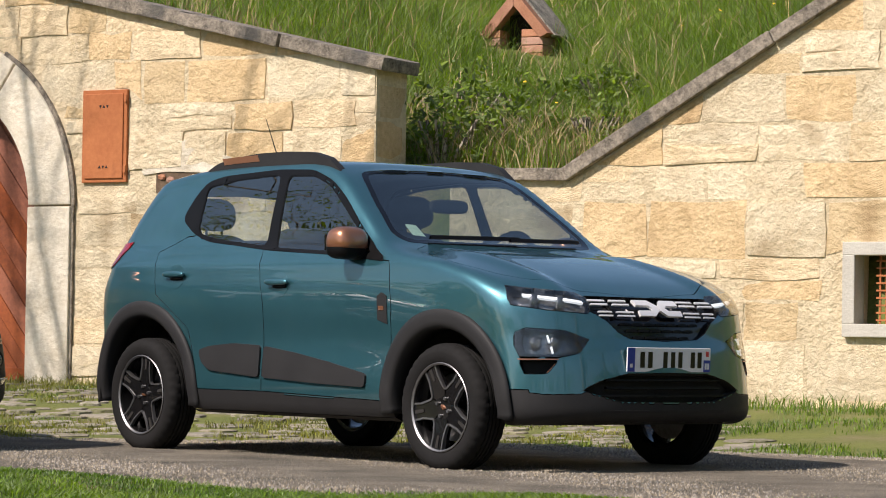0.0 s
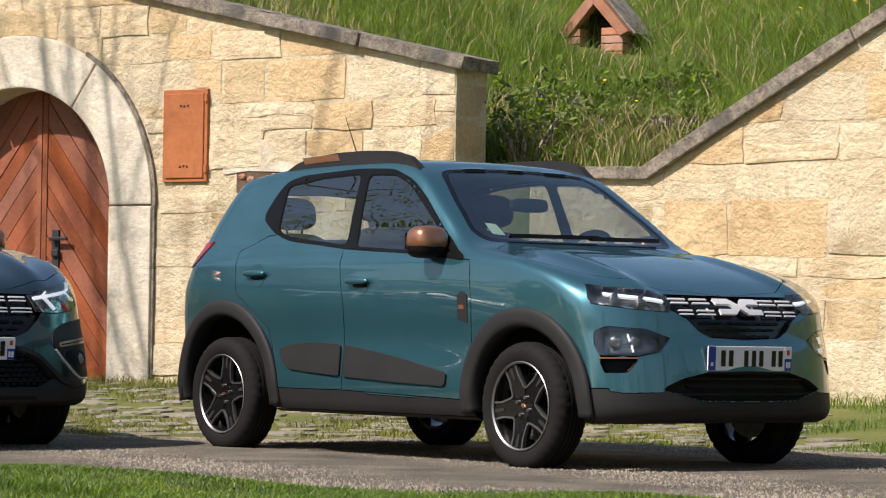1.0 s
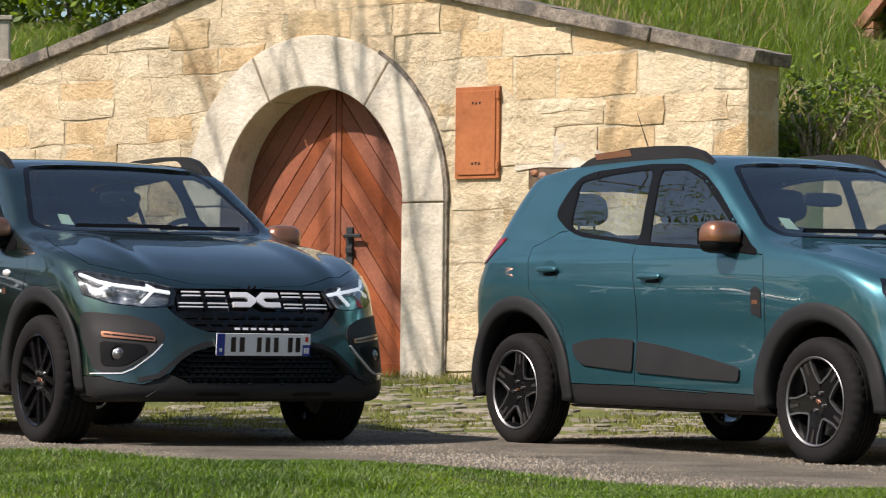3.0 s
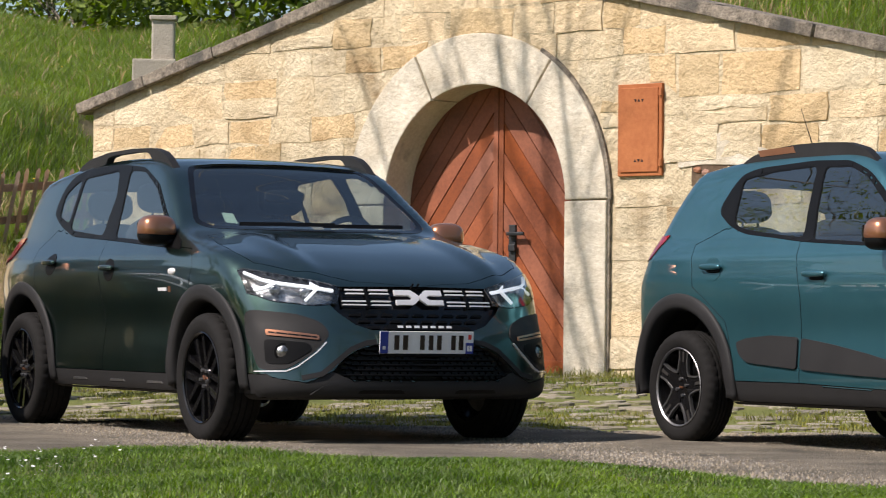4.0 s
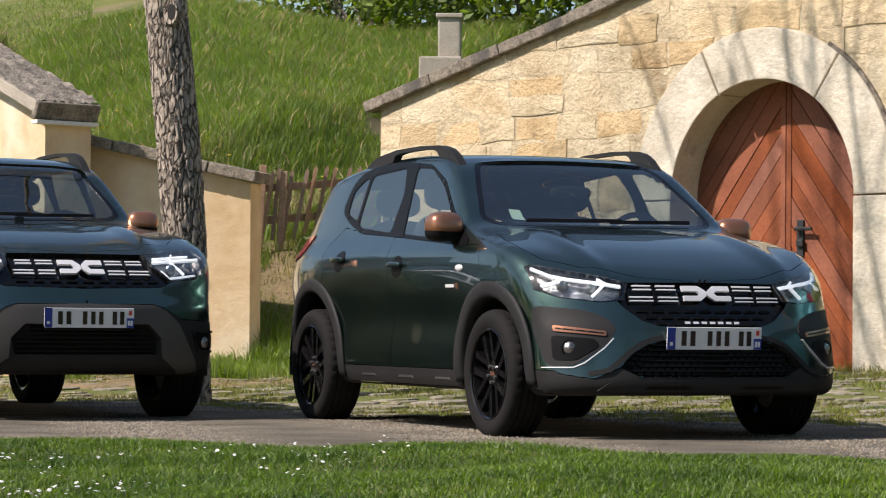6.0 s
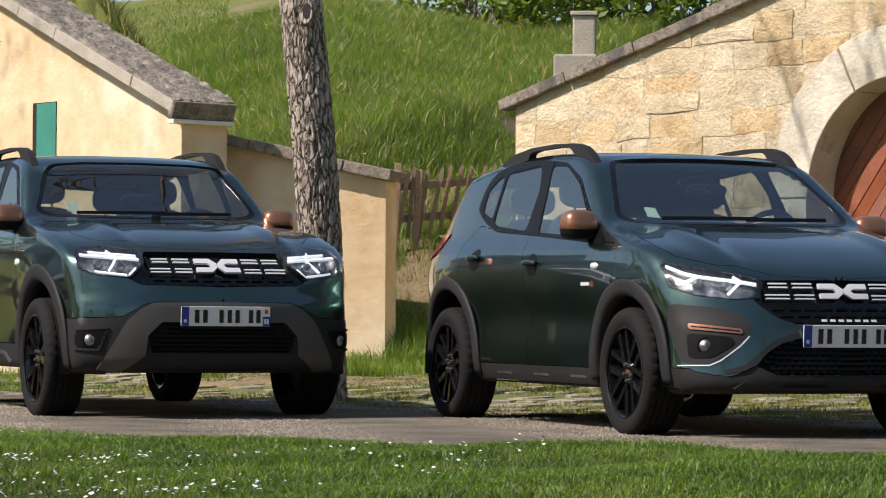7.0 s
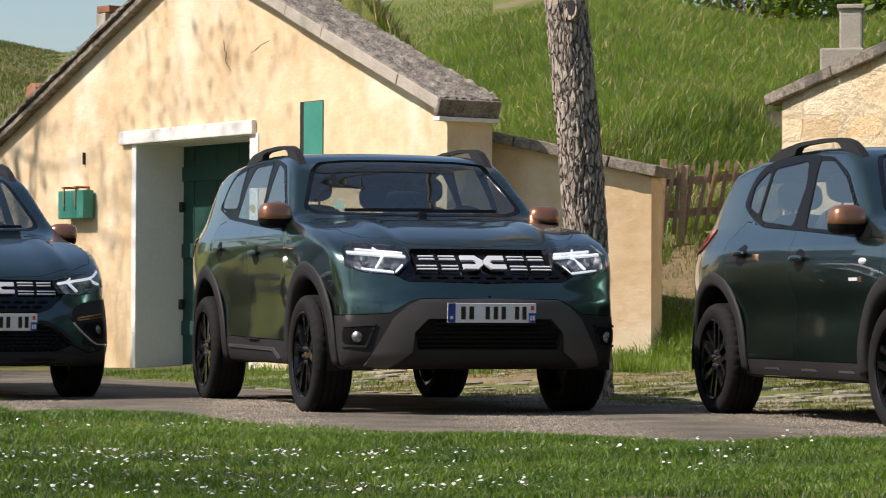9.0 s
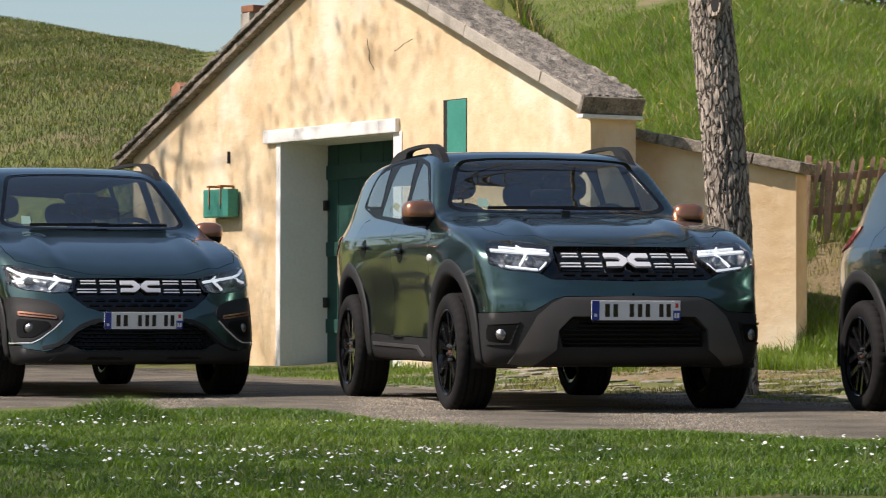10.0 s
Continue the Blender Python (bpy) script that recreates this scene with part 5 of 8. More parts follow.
        front_door=[(1.15, 0.43), (2.10, 0.42), (2.18, 0.70), (2.16, 1.07), (1.2, 1.13), (1.15, 1.13), (1.20, 0.75)],
        skirt=[(-1.0, 0.0), (-1.0, 0.55), (-0.4, 0.55), (0.5, 0.43), (2.10, 0.42), (2.6, 0.55), (3.1, 0.575), (3.7, 0.575), (3.7, 0.0)],
        skirt_front=[(0, 0.0), (-1, 0.0), (-1, 0.572), (-0.81, 0.575), (-0.57, 0.585), (-0.46, 0.65), (-0.40, 0.668), (0, 0.668)],
        screen=[(0, 1.53), (-0.35, 1.525), (-0.55, 1.508), (-0.63, 1.35), (-0.695, 1.21), (-0.62, 1.180), (0, 1.168)],
        back=[(0, 1.47), (-0.48, 1.45), (-0.57, 1.20), (0, 1.18)],
        bonnet=[(2.15, 0), (2.12, -0.5), (2.2, -0.68), (2.55, -0.72), (2.9, -0.70), (3.04, -0.62), (3.17, -0.39), (3.22, 0)],
        lamp=[(-0.74, 0.985), (-0.62, 0.985), (-0.41, 0.955), (-0.42, 0.885), (-0.52, 0.80), (-0.69, 0.815), (-0.78, 0.85), (-0.785, 0.93)],
        leds=[stroke([(-0.755, 0.938), (-0.44, 0.914)], 0.011), stroke([(-0.70, 0.955), (-0.45, 0.934)], 0.007), stroke([(-0.60, 0.962), (-0.57, 0.935)], 0.010), stroke([(-0.565, 0.918), (-0.625, 0.845)], 0.009), stroke([(-0.70, 0.84), (-0.53, 0.822)], 0.009), stroke([(-0.52, 0.822), (-0.475, 0.865)], 0.008)],
        grille=[(0, 0.952), (-0.40, 0.95), (-0.43, 0.885), (-0.53, 0.80), (-0.46, 0.765), (0, 0.755)],
        rows=(0.905, 0.888, 0.850, 0.832), groups=((0.155, 0.255), (0.278, 0.385)), emblem=(0.868, 0.132, 0.042),
        intake=[(0, 0.552), (-0.35, 0.552), (-0.43, 0.48), (-0.41, 0.385), (0, 0.385)], slats=(0.525, 0.50, 0.475, 0.45, 0.425, 0.40),
        arches=((0.0, 0.455, 0.555), (2.673, 0.445, 0.545)), plate=(3.540, 0.590, 2), mirror=(1.97, 1.175, 0.80),
        rail=(0.15, 1.58, 0.066), rail_y=0.60,
        handles=((0.40, 0.985), (1.42, 0.945)), seats=(1.08, 0.37, 0.72, 0.22), wheel="rough"))


def moved(o, dx):
    return [(a + dx, b) for a, b in o]


SHIFT = 0.293
jog = dict(TRIMS["sandero"])
jog.update(
    trim=[(-0.55, 1.25), (-0.50, 1.42), (-0.38, 1.50), (0.0, 1.545), (0.9, 1.555), (1.55, 1.53), (1.90, 1.43), (2.14, 1.27), (2.34, 1.14), (2.52, 1.06), (2.55, 1.0), (1.5, 1.06), (0.5, 1.10), (-0.40, 1.16)],
    glass=dict(quarter_window=[(-0.45, 1.20), (-0.42, 1.40), (-0.30, 1.47), (0.22, 1.50), (0.24, 1.14)], rear_side_window=[(0.34, 1.14), (0.34, 1.50), (1.10, 1.51), (1.20, 1.11)], front_side_window=[(1.42, 1.09), (1.36, 1.30), (1.30, 1.51), (1.60, 1.49), (1.90, 1.39), (2.12, 1.24), (2.24, 1.15), (2.33, 1.07)]),
    rear_door=[(0.25, 1.09), (0.30, 0.80), (0.50, 0.45), (0.56, 0.34), (1.40, 0.34), (1.42, 0.62), (1.34, 0.96), (1.30, 1.07), (0.5, 1.10)],
    front_door=[(1.40, 0.34), (2.57, 0.34), (2.71, 0.60), (2.76, 0.90), (2.66, 0.99), (1.5, 1.06), (1.30, 1.07), (1.34, 0.96), (1.42, 0.62)],
    skirt=[(-1.2, 0.0), (-1.2, 0.45), (-0.3, 0.45), (0.5, 0.34), (2.57, 0.335), (3.0, 0.355), (4.0, 0.355), (4.0, 0.0)],
    screen=[(0, 1.53), (-0.35, 1.525), (-0.52, 1.51), (-0.60, 1.31), (-0.65, 1.165), (-0.58, 1.137), (-0.3, 1.127), (0, 1.122)],
    back=[(0, 1.48), (-0.5, 1.46), (-0.56, 1.2), (0, 1.18)],
    bonnet=moved(TRIMS["sandero"]["bonnet"], SHIFT), arches=((0.0, 0.425, 0.51), (2.897, 0.39, 0.48)), plate=(3.40 + SHIFT, 0.515, 4), mirror=(2.30, 1.12, 0.80),
    rail=(0.1, 1.92, 0.066), handles=((0.5, 0.95), (1.5, 0.91)), seats=(1.30, 0.37, 0.66, 0.35))
TRIMS["jogger"] = jog


def build_car(name, label, key, c, colour, place):
    x, y, az = place
    k = TRIMS[key]
    sk = Skin(c)
    car = thing(name, label, "car", pose(x, y, 0, 0, 0, 90 - az), group="parked cars in a row")
    paint_m = M[colour]
    wb = c["wb"]
    glazing = {}
    for g, o in k["glass"].items():
        o = np.array(o)
        mid, half = (o.min(0) + o.max(0)) / 2, (o.max(0) - o.min(0)) / 2
        glazing[g] = [tuple(q) for q in mid + (o - mid) * (1 + 0.013 / half)]
    low = [("underbody", "any", None, lambda p, n: (n[:, 2] < -0.35) & (p[:, 2] < 0.5))]
    regions = [("skirt", "side", k["skirt"], lambda p, n: np.abs(n[:, 1]) > 0.72), ("skirt", "front", both(k["skirt_front"]), lambda p, n: (np.abs(n[:, 1]) <= 0.72) & (p[:, 0] > wb)), ("skirt", "rear", both([(0, 0.0), (-1, 0.0), (-1, 0.44), (0, 0.44)]), None),
               ("bonnet", "top", both_top(k["bonnet"]), lambda p, n: p[:, 0] > wb - 0.7)]
    for s, tag in ((-1, "r"), (1, "l")):
        on = (lambda p, n, s=s: p[:, 1] * s > 0.3)
        regions += [("rear_door_" + tag, "side", k["rear_door"], on), ("front_door_" + tag, "side", k["front_door"], on), ("trim_" + tag, "side", rounded(k["trim"], 0.05), on)]
        regions += [("glass_%s_%s" % (g, tag), "side", rounded(o, 0.035), on) for g, o in glazing.items()]
    regions += [("screen", "front", rounded(both(k["screen"]), 0.05), lambda p, n: p[:, 2] > 1.0), ("back", "rear", rounded(both(k["back"]), 0.06), lambda p, n: p[:, 0] < 0.3)]
    for cx, r_in, r_out in k["arches"]:
        arc = [(cx + (r_in + 0.012) * math.cos(t), c["tyre"] + (r_in + 0.012) * math.sin(t)) for t in np.linspace(0, 2 * math.pi, 60, endpoint=False)]
        regions.append(("void", "side", arc, lambda p, n: np.abs(p[:, 1]) > 0.3))
        regions.append(("void", "any", None, lambda p, n, cx=cx, r=r_in: (np.hypot(p[:, 0] - cx, p[:, 2] - c["tyre"]) < r) & (np.abs(p[:, 1]) > 0.42)))
    holes = [k["lamp"], k["grille"], k["intake"]]
    regions.append(("void", "front", k["lamp"], None))
    regions.append(("void", "front", mirror_y(k["lamp"]), None))
    regions.append(("void", "front", both(k["intake"]), None))
    regions.append(("void", "front", both(k["grille"]), None))
    for o in k.get("pockets", ()):
        regions += [("void", "front", o, None), ("void", "front", mirror_y(o), None)]
    pieces = sk.cut(low + regions)
    pieces.pop("void", None)
    names = dict(body="body_shell", skirt="lower_cladding", bonnet="bonnet", underbody="underbody")
    inner = M["cabin"]
    panel("body_shell", pieces.pop("body"), paint_m, car, inner=inner)
    panel("lower_cladding", pieces.pop("skirt"), M["clad"], car, "dark grey plastic sill and bumper cladding")
    panel("underbody", pieces.pop("underbody"), M["dark"], car, thick=0)
    panel("bonnet", pieces.pop("bonnet"), paint_m, car)
    for tag in "rl":
        for part_name in ("rear_door", "front_door"):
            door = panel(part_name, pieces.pop(part_name + "_" + tag), paint_m, car, inner=M["cabin"])
            hx, hz = k["handles"][0 if part_name == "rear_door" else 1]
            s = -1 if tag == "r" else 1
            P = sk.onto(np.array([hx]), np.array([hz]), "side", s)[0]
            cup = [(hx + 0.075 * math.cos(t), hz - 0.004 + 0.062 * math.sin(t)) for t in np.linspace(0, 2 * math.pi, 24, endpoint=False)]
            laid(sk, "handle_cup", cup if s < 0 else cup, "side", 0.0015, 0.003, paint_m if key == "spring" else M["black"], door, cell=0.012, sign=s)
            bm = pebble(bmesh.new(), 0.092, 0.015, 0.016, 3.0, pose(hx, P[1] + s * 0.020, hz + 0.008), segs=12)
            part("door_handle", bm, paint_m, door, smooth=True)
            if key == "spring":
                # Black block that stands for the shade below the handle.
                bm = pebble(bmesh.new(), 0.055, 0.008, 0.010, 3.0, pose(hx + 0.01, P[1] + s * 0.006, hz - 0.014), segs=10)
                part("handle_shadow_gap", bm, M["black"], door, smooth=True)
        panel("window_trim", pieces.pop("trim_" + tag), M["black"], car, "black window surround", thick=0.004, gap=0.0)
    for nm in list(pieces):
        if nm.startswith("glass_"):
            ob = panel(nm[6:-2], pieces.pop(nm), M["glass"], car, "tinted window glass", thick=0, gap=-0.004)
    for s in (-1, 1):
        for o in glazing.values():
            o = np.array(rounded(o, 0.035))
            mid, half = (o.min(0) + o.max(0)) / 2, (o.max(0) - o.min(0)) / 2
            ribbon(sk, "window_edge", [tuple(q) for q in mid + (o - mid) * (1 + 0.008 / half)], [tuple(q) for q in mid + (o - mid) * (1 - 0.007 / half)], "side", 0.002, 0.005, M["black"], car, sign=s)
    for s in (-1, 1):
        o = np.array(rounded(k["trim"], 0.05))
        mid, half = (o.min(0) + o.max(0)) / 2, (o.max(0) - o.min(0)) / 2
        ribbon(sk, "window_surround", [tuple(q) for q in mid + (o - mid) * (1 + 0.004 / half)], [tuple(q) for q in mid + (o - mid) * (1 - 0.016 / half)], "side", 0.0025, 0.006, M["black"], car, sign=s, steps=200)
    panel("windscreen", pieces.pop("screen"), M["screen"], car, "windscreen reflecting bare branches", thick=0, gap=-0.006)
    if "back" in pieces:
        panel("rear_window", pieces.pop("back"), M["glass"], car, thick=0, gap=-0.006)
    # dark edge of the windscreen
    full = rounded(both(k["screen"]), 0.05)
    cx0, cz0 = 0.0, sum(b for _, b in full) / len(full)
    inner_o = [(a * 0.955, cz0 + (b - cz0) * (0.94 if b > cz0 else 0.91)) for a, b in full]
    ribbon(sk, "windscreen_edge", full, inner_o, "front", 0.0015, 0.004, M["gloss"], car, steps=200)
    # wheel-arch strips and liners
    for i, (cx, r_in, r_out) in enumerate(k["arches"]):
        for s in (-1, 1):
            V, F = sk.ring(cx, c["tyre"], r_in, r_out, math.radians(-6), math.radians(186), 0.013, 0.10, s)
            o = raw("wheel_arch_strip", V, F, M["clad"], car, "dark grey plastic wheel-arch strip", smooth=True)
            so = o.modifiers.new("thickness", "SOLIDIFY")
            so.thickness, so.offset = 0.008, 0.0
            bm = lathe(bmesh.new(), [(r_in + 0.02, s * (c["hub"] - 0.30)), (r_in + 0.02, s * (c["hub"] - 0.03))], steps=48, axis="y", closed=False)
            bmesh.ops.create_circle(bm, cap_ends=True, radius=r_in + 0.02, segments=40, matrix=pose(0, s * (c["hub"] - 0.30), 0, 90, 0, 0))
            bmesh.ops.bisect_plane(bm, geom=list(bm.verts) + list(bm.edges) + list(bm.faces), plane_co=(0, 0, 0.26 - c["tyre"]), plane_no=(0, 0, -1), clear_outer=True)
            part("wheel_arch_liner", bm, M["dark"], car, m=pose(cx, 0, c["tyre"]))
    for i, cx in enumerate((0.0, wb)):
        for s in (-1, 1):
            wheel(c, k["wheel"], car, cx, s, 20 + 37 * i + 11 * s)
    # headlamps
    for s in (-1, 1):
        flip = (lambda o: o) if s < 0 else mirror_y
        hl = bowl(sk, "headlamp", flip(k["lamp"]), 0.055, M["lamp_back"], car, "clear headlamp with white light bars")
        laid(sk, "lamp_lens", flip(k["lamp"]), "front", 0.003, 0.002, M["lens"], hl, cell=0.02)
        o = np.array(flip(k["lamp"]))
        mid = o.mean(0)
        laid(sk, "lamp_bezel", [tuple(p) for p in o], "front", -0.004, 0.018, M["gloss"], hl, cell=0.008, hole=[tuple(mid + (p - mid) * 0.93) for p in o])
        for led in k["leds"]:
            laid(sk, "light_bar", flip(led), "front", -0.006, 0.012, M["led"], hl, cell=0.005)
        for j, (fy, fz) in enumerate(((0.62, 0.35), (0.32, 0.42))):
            py, pz = o[:, 0].min() + (o[:, 0].max() - o[:, 0].min()) * (fy if s < 0 else 1 - fy), o[:, 1].min() + (o[:, 1].max() - o[:, 1].min()) * fz
            P = sk.onto(np.array([py]), np.array([pz]), "front")[0]
            bm = pebble(bmesh.new(), 0.02, 0.032, 0.032, 2.0, pose(P[0] - 0.042, P[1], P[2]), segs=12)
            part("projector", bm, M["reflector"], hl, smooth=True)
    # grille
    gr = bowl(sk, "grille", both(k["grille"]), 0.022, M["gloss"], car, "black grille with short silver bars")
    r0, r1 = k["rows"][-1], min(b for _, b in k["grille"])
    gz0, gz1 = r1 + 0.012, r0 - 0.02
    louvres = []
    for zi, z in enumerate(np.arange(gz0, gz1, 0.030)):
        span = max(abs(a) for a, b in k["grille"] if b >= z - 0.06) - 0.05
        n = 9
        for yi in range(n):
            yy = -span * 0.9 + 2 * span * 0.9 * (yi + 0.5 * (zi % 2)) / n
            if in_outline(np.array([yy]), np.array([z]), both(k["grille"]))[0] and in_outline(np.array([yy + 0.07]), np.array([z]), both(k["grille"]))[0]:
                louvres.append([(yy, z), (yy + 0.064, z), (yy + 0.058, z + 0.012), (yy + 0.006, z + 0.012)])
    tagged(laid_many(sk, "grille_mesh", louvres, "front", -0.012, 0.010, M["black"], gr, cell=0.03), kind="stuff")
    for s in (-1, 1):
        for y0, y1 in k["groups"]:
            for j, z in enumerate(k["rows"]):
                out_w = (0.014 if (j > 1 and y1 > 0.3) else (-0.012 if (j < 2 and y1 > 0.3) else 0)) if key != "spring" else (-0.02 if (j > 1 and y1 > 0.3) else 0)
                o = [(s * y0, z), (s * (y1 + out_w), z), (s * (y1 + out_w - 0.004), z + 0.0065), (s * y0, z + 0.0065)]
                laid(sk, "silver_bar", o if s > 0 else o[::-1], "front", 0.003, 0.006, M["chrome"], gr, cell=0.0065)
            o = [(s * (y1 + 0.006), k["rows"][-1] - 0.008), (s * (y1 + 0.016), k["rows"][-1] - 0.008), (s * (y1 + 0.016), k["rows"][0] + 0.022), (s * (y1 + 0.006), k["rows"][0] + 0.022)]
            laid(sk, "grille_divider", o if s > 0 else o[::-1], "front", -0.004, 0.014, M["black"], gr, cell=0.01)
    emblem(sk, gr, *k["emblem"])
    # lower intake
    it = bowl(sk, "lower_intake", both(k["intake"]), 0.05, M["dark"], car, "black lower air intake")
    for z in k["slats"]:
        span = max([abs(a) for a, b in k["intake"] if b >= z - 0.005] + [0.2]) - 0.03
        laid(sk, "slat", [(-span, z), (span, z), (span, z + 0.008), (-span, z + 0.008)], "front", -0.012, 0.02, M["black"], it, cell=0.03)
    px, pz, tilt = k["plate"]
    number_plate(car, px, pz, tilt)
    mx, mz, mw = k["mirror"]
    for s in (-1, 1):
        door_mirror(car, c, mx - (0.0 if s < 0 else 0.14 if key == "spring" else 0.04), mz, s, mw - (0.0 if s < 0 else 0.07 if key == "spring" else 0.03))
        xr, xf, up = k["rail"]
        if key == "spring":
            prof = [(0, 0), (0.08, 0.5), (0.2, 0.82), (0.4, 0.98), (0.6, 1.0), (0.78, 0.92), (0.9, 0.66), (1.0, 0.0), (0.75, -0.1), (0.5, -0.1), (0.25, -0.1)]
        else:
            prof = [(0, 0), (0.05, 0.45), (0.14, 0.80), (0.35, 0.97), (0.6, 1.0), (0.80, 1.0), (0.89, 0.85), (0.95, 0.55), (1.02, 0.0), (0.90, -0.1), (0.80, 0.0), (0.765, 0.50), (0.73, 0.66), (0.6, 0.68), (0.4, 0.64), (0.325, 0.52), (0.31, 0.0), (0.15, -0.05)]
        rx_ = np.array([xr + (xf - xr) * q[0] for q in prof])
        on_roof = sk.onto(rx_, np.full(len(prof), k["rail_y"]), "top")[:, 2]
        ro = [(float(q), float(h) - 0.008 + up * p[1]) for p, q, h in zip(prof, rx_, on_roof)]
        bm = prism(bmesh.new(), rounded(ro, 0.02, 3), s * k["rail_y"] - 0.022, s * k["rail_y"] + 0.022)
        rail = part("roof_rail", bm, M["clad"], car, "dark grey roof rail", smooth=True)
        if key == "spring":
            o = [(rx_[0] + 0.16 + 0.30 * t, 0) for t in (0, 0.33, 0.66, 1)]
            zr = sk.onto(np.array([q[0] for q in o]), np.full(4, k["rail_y"]), "top")[:, 2]
            bm = prism(bmesh.new(), [(q[0], float(h) + 0.012) for q, h in zip(o, zr)] + [(q[0] - 0.02, float(h) + up * 0.72) for q, h in list(zip(o, zr))[::-1]], s * k["rail_y"] - 0.0245, s * k["rail_y"] + 0.0245)
            part("copper_inlay", bm, M["copper"], rail)
    # lamps behind
    for s in (-1, 1):
        tx = -0.30 if key in ("spring", "sandero") else (-0.60 if key == "duster" else -0.55)
        P = sk.onto(np.array([tx]), np.array([1.0]), "side", s)[0]
        o = [(tx - 0.16, 0.93), (tx - 0.02, 0.96), (tx + 0.09, 1.085), (tx - 0.03, 1.075), (tx - 0.14, 1.03)]
        laid(sk, "tail_lamp", o, "side", 0.006, 0.012, M["tail"], car, "dark red tail lamp", sign=s)
    # cabin
    sx, sy, sz, rx = k["seats"]
    roof = curve(c["top"])
    for s in (-1, 1):
        seat(car, sx, s * sy, sz)
    bench = seat(car, rx, -0.32, sz + 0.02, 0.52)
    seat(car, rx, 0.32, sz + 0.02, 0.52)
    dash_x = wb - 0.60
    dz = float(roof(wb - 0.42)) - 0.13
    bm = pebble(bmesh.new(), 0.20, 0.66, 0.11, 4.0, pose(dash_x + 0.02, 0, dz))
    pebble(bm, 0.10, 0.17, 0.05, 3.0, pose(dash_x - 0.10, 0.36, dz + 0.10))
    part("dashboard", bm, M["cabin"], car, smooth=True)
    bm = lathe(bmesh.new(), [(0.165, -0.012), (0.185, 0.0), (0.165, 0.012), (0.150, 0.0)], steps=36, axis="x")
    box(bm, -0.008, 0.008, -0.16, 0.16, -0.02, 0.02)
    part("steering_wheel", bm, M["cabin"], car, m=pose(dash_x - 0.26, 0.36, dz + 0.05, 0, 22, 0), smooth=True)
    bm = box(bmesh.new(), -0.3, wb - 0.2, -0.62, 0.62, 0.28, 0.36)
    part("cabin_floor", bm, M["cabin"], car)
    mzx = float(wb - 0.95)
    bm = pebble(bmesh.new(), 0.02, 0.12, 0.035, 3.5, pose(mzx + 0.06, 0, float(roof(mzx)) - 0.14), segs=10)
    part("inside_mirror", bm, M["cabin"], car, smooth=True)
    zs = min(b for _, b in k["screen"])
    laid(sk, "windscreen_sticker", [(-0.50, zs + 0.05), (-0.435, zs + 0.045), (-0.43, zs + 0.10), (-0.49, zs + 0.105)], "front", -0.004, 0.001, M["paper"], car, "pale green paper sticker", cell=0.02)
    wiper(car, sk, -0.46, zs + 0.015, 0.08, zs + 0.02)
    wiper(car, sk, 0.0, zs + 0.012, 0.50, zs + 0.02)
    return car, sk


# ---------------------------------------------------------------- the four parked cars
def fog_lamp(sk, parent, y, z, r=0.034):
    for s in (-1, 1):
        P = sk.onto(np.array([s * y]), np.array([z]), "front")[0]
        bm = lathe(bmesh.new(), [(0.0005, 0.016), (r * 0.7, 0.010), (r, 0.0), (r, -0.03), (0.0005, -0.03)], steps=24, axis="x")
        lamp_ob = part("fog_lamp", bm, M["lamp_back"], parent, "round clear fog lamp", pose(P[0] + 0.004, P[1], P[2], 0, 0, 22 * s), smooth=True)
        bm = lathe(bmesh.new(), [(r, 0.004), (r + 0.010, 0.002), (r + 0.010, -0.02), (r, -0.02)], steps=24, axis="x")
        part("lamp_ring", bm, M["black"], lamp_ob, smooth=True)


def both_sides(sk, name, o, lift, thick, mat, parent, label="", cell=0.012):
    for s in (-1, 1):
        laid(sk, name, o if s < 0 else mirror_y(o), "front", lift, thick, mat, parent, label, cell)


def both_bowls(sk, name, o, depth, mat, parent, label=""):
    for s in (-1, 1):
        bowl(sk, name, o if s < 0 else mirror_y(o), depth, mat, parent, label)


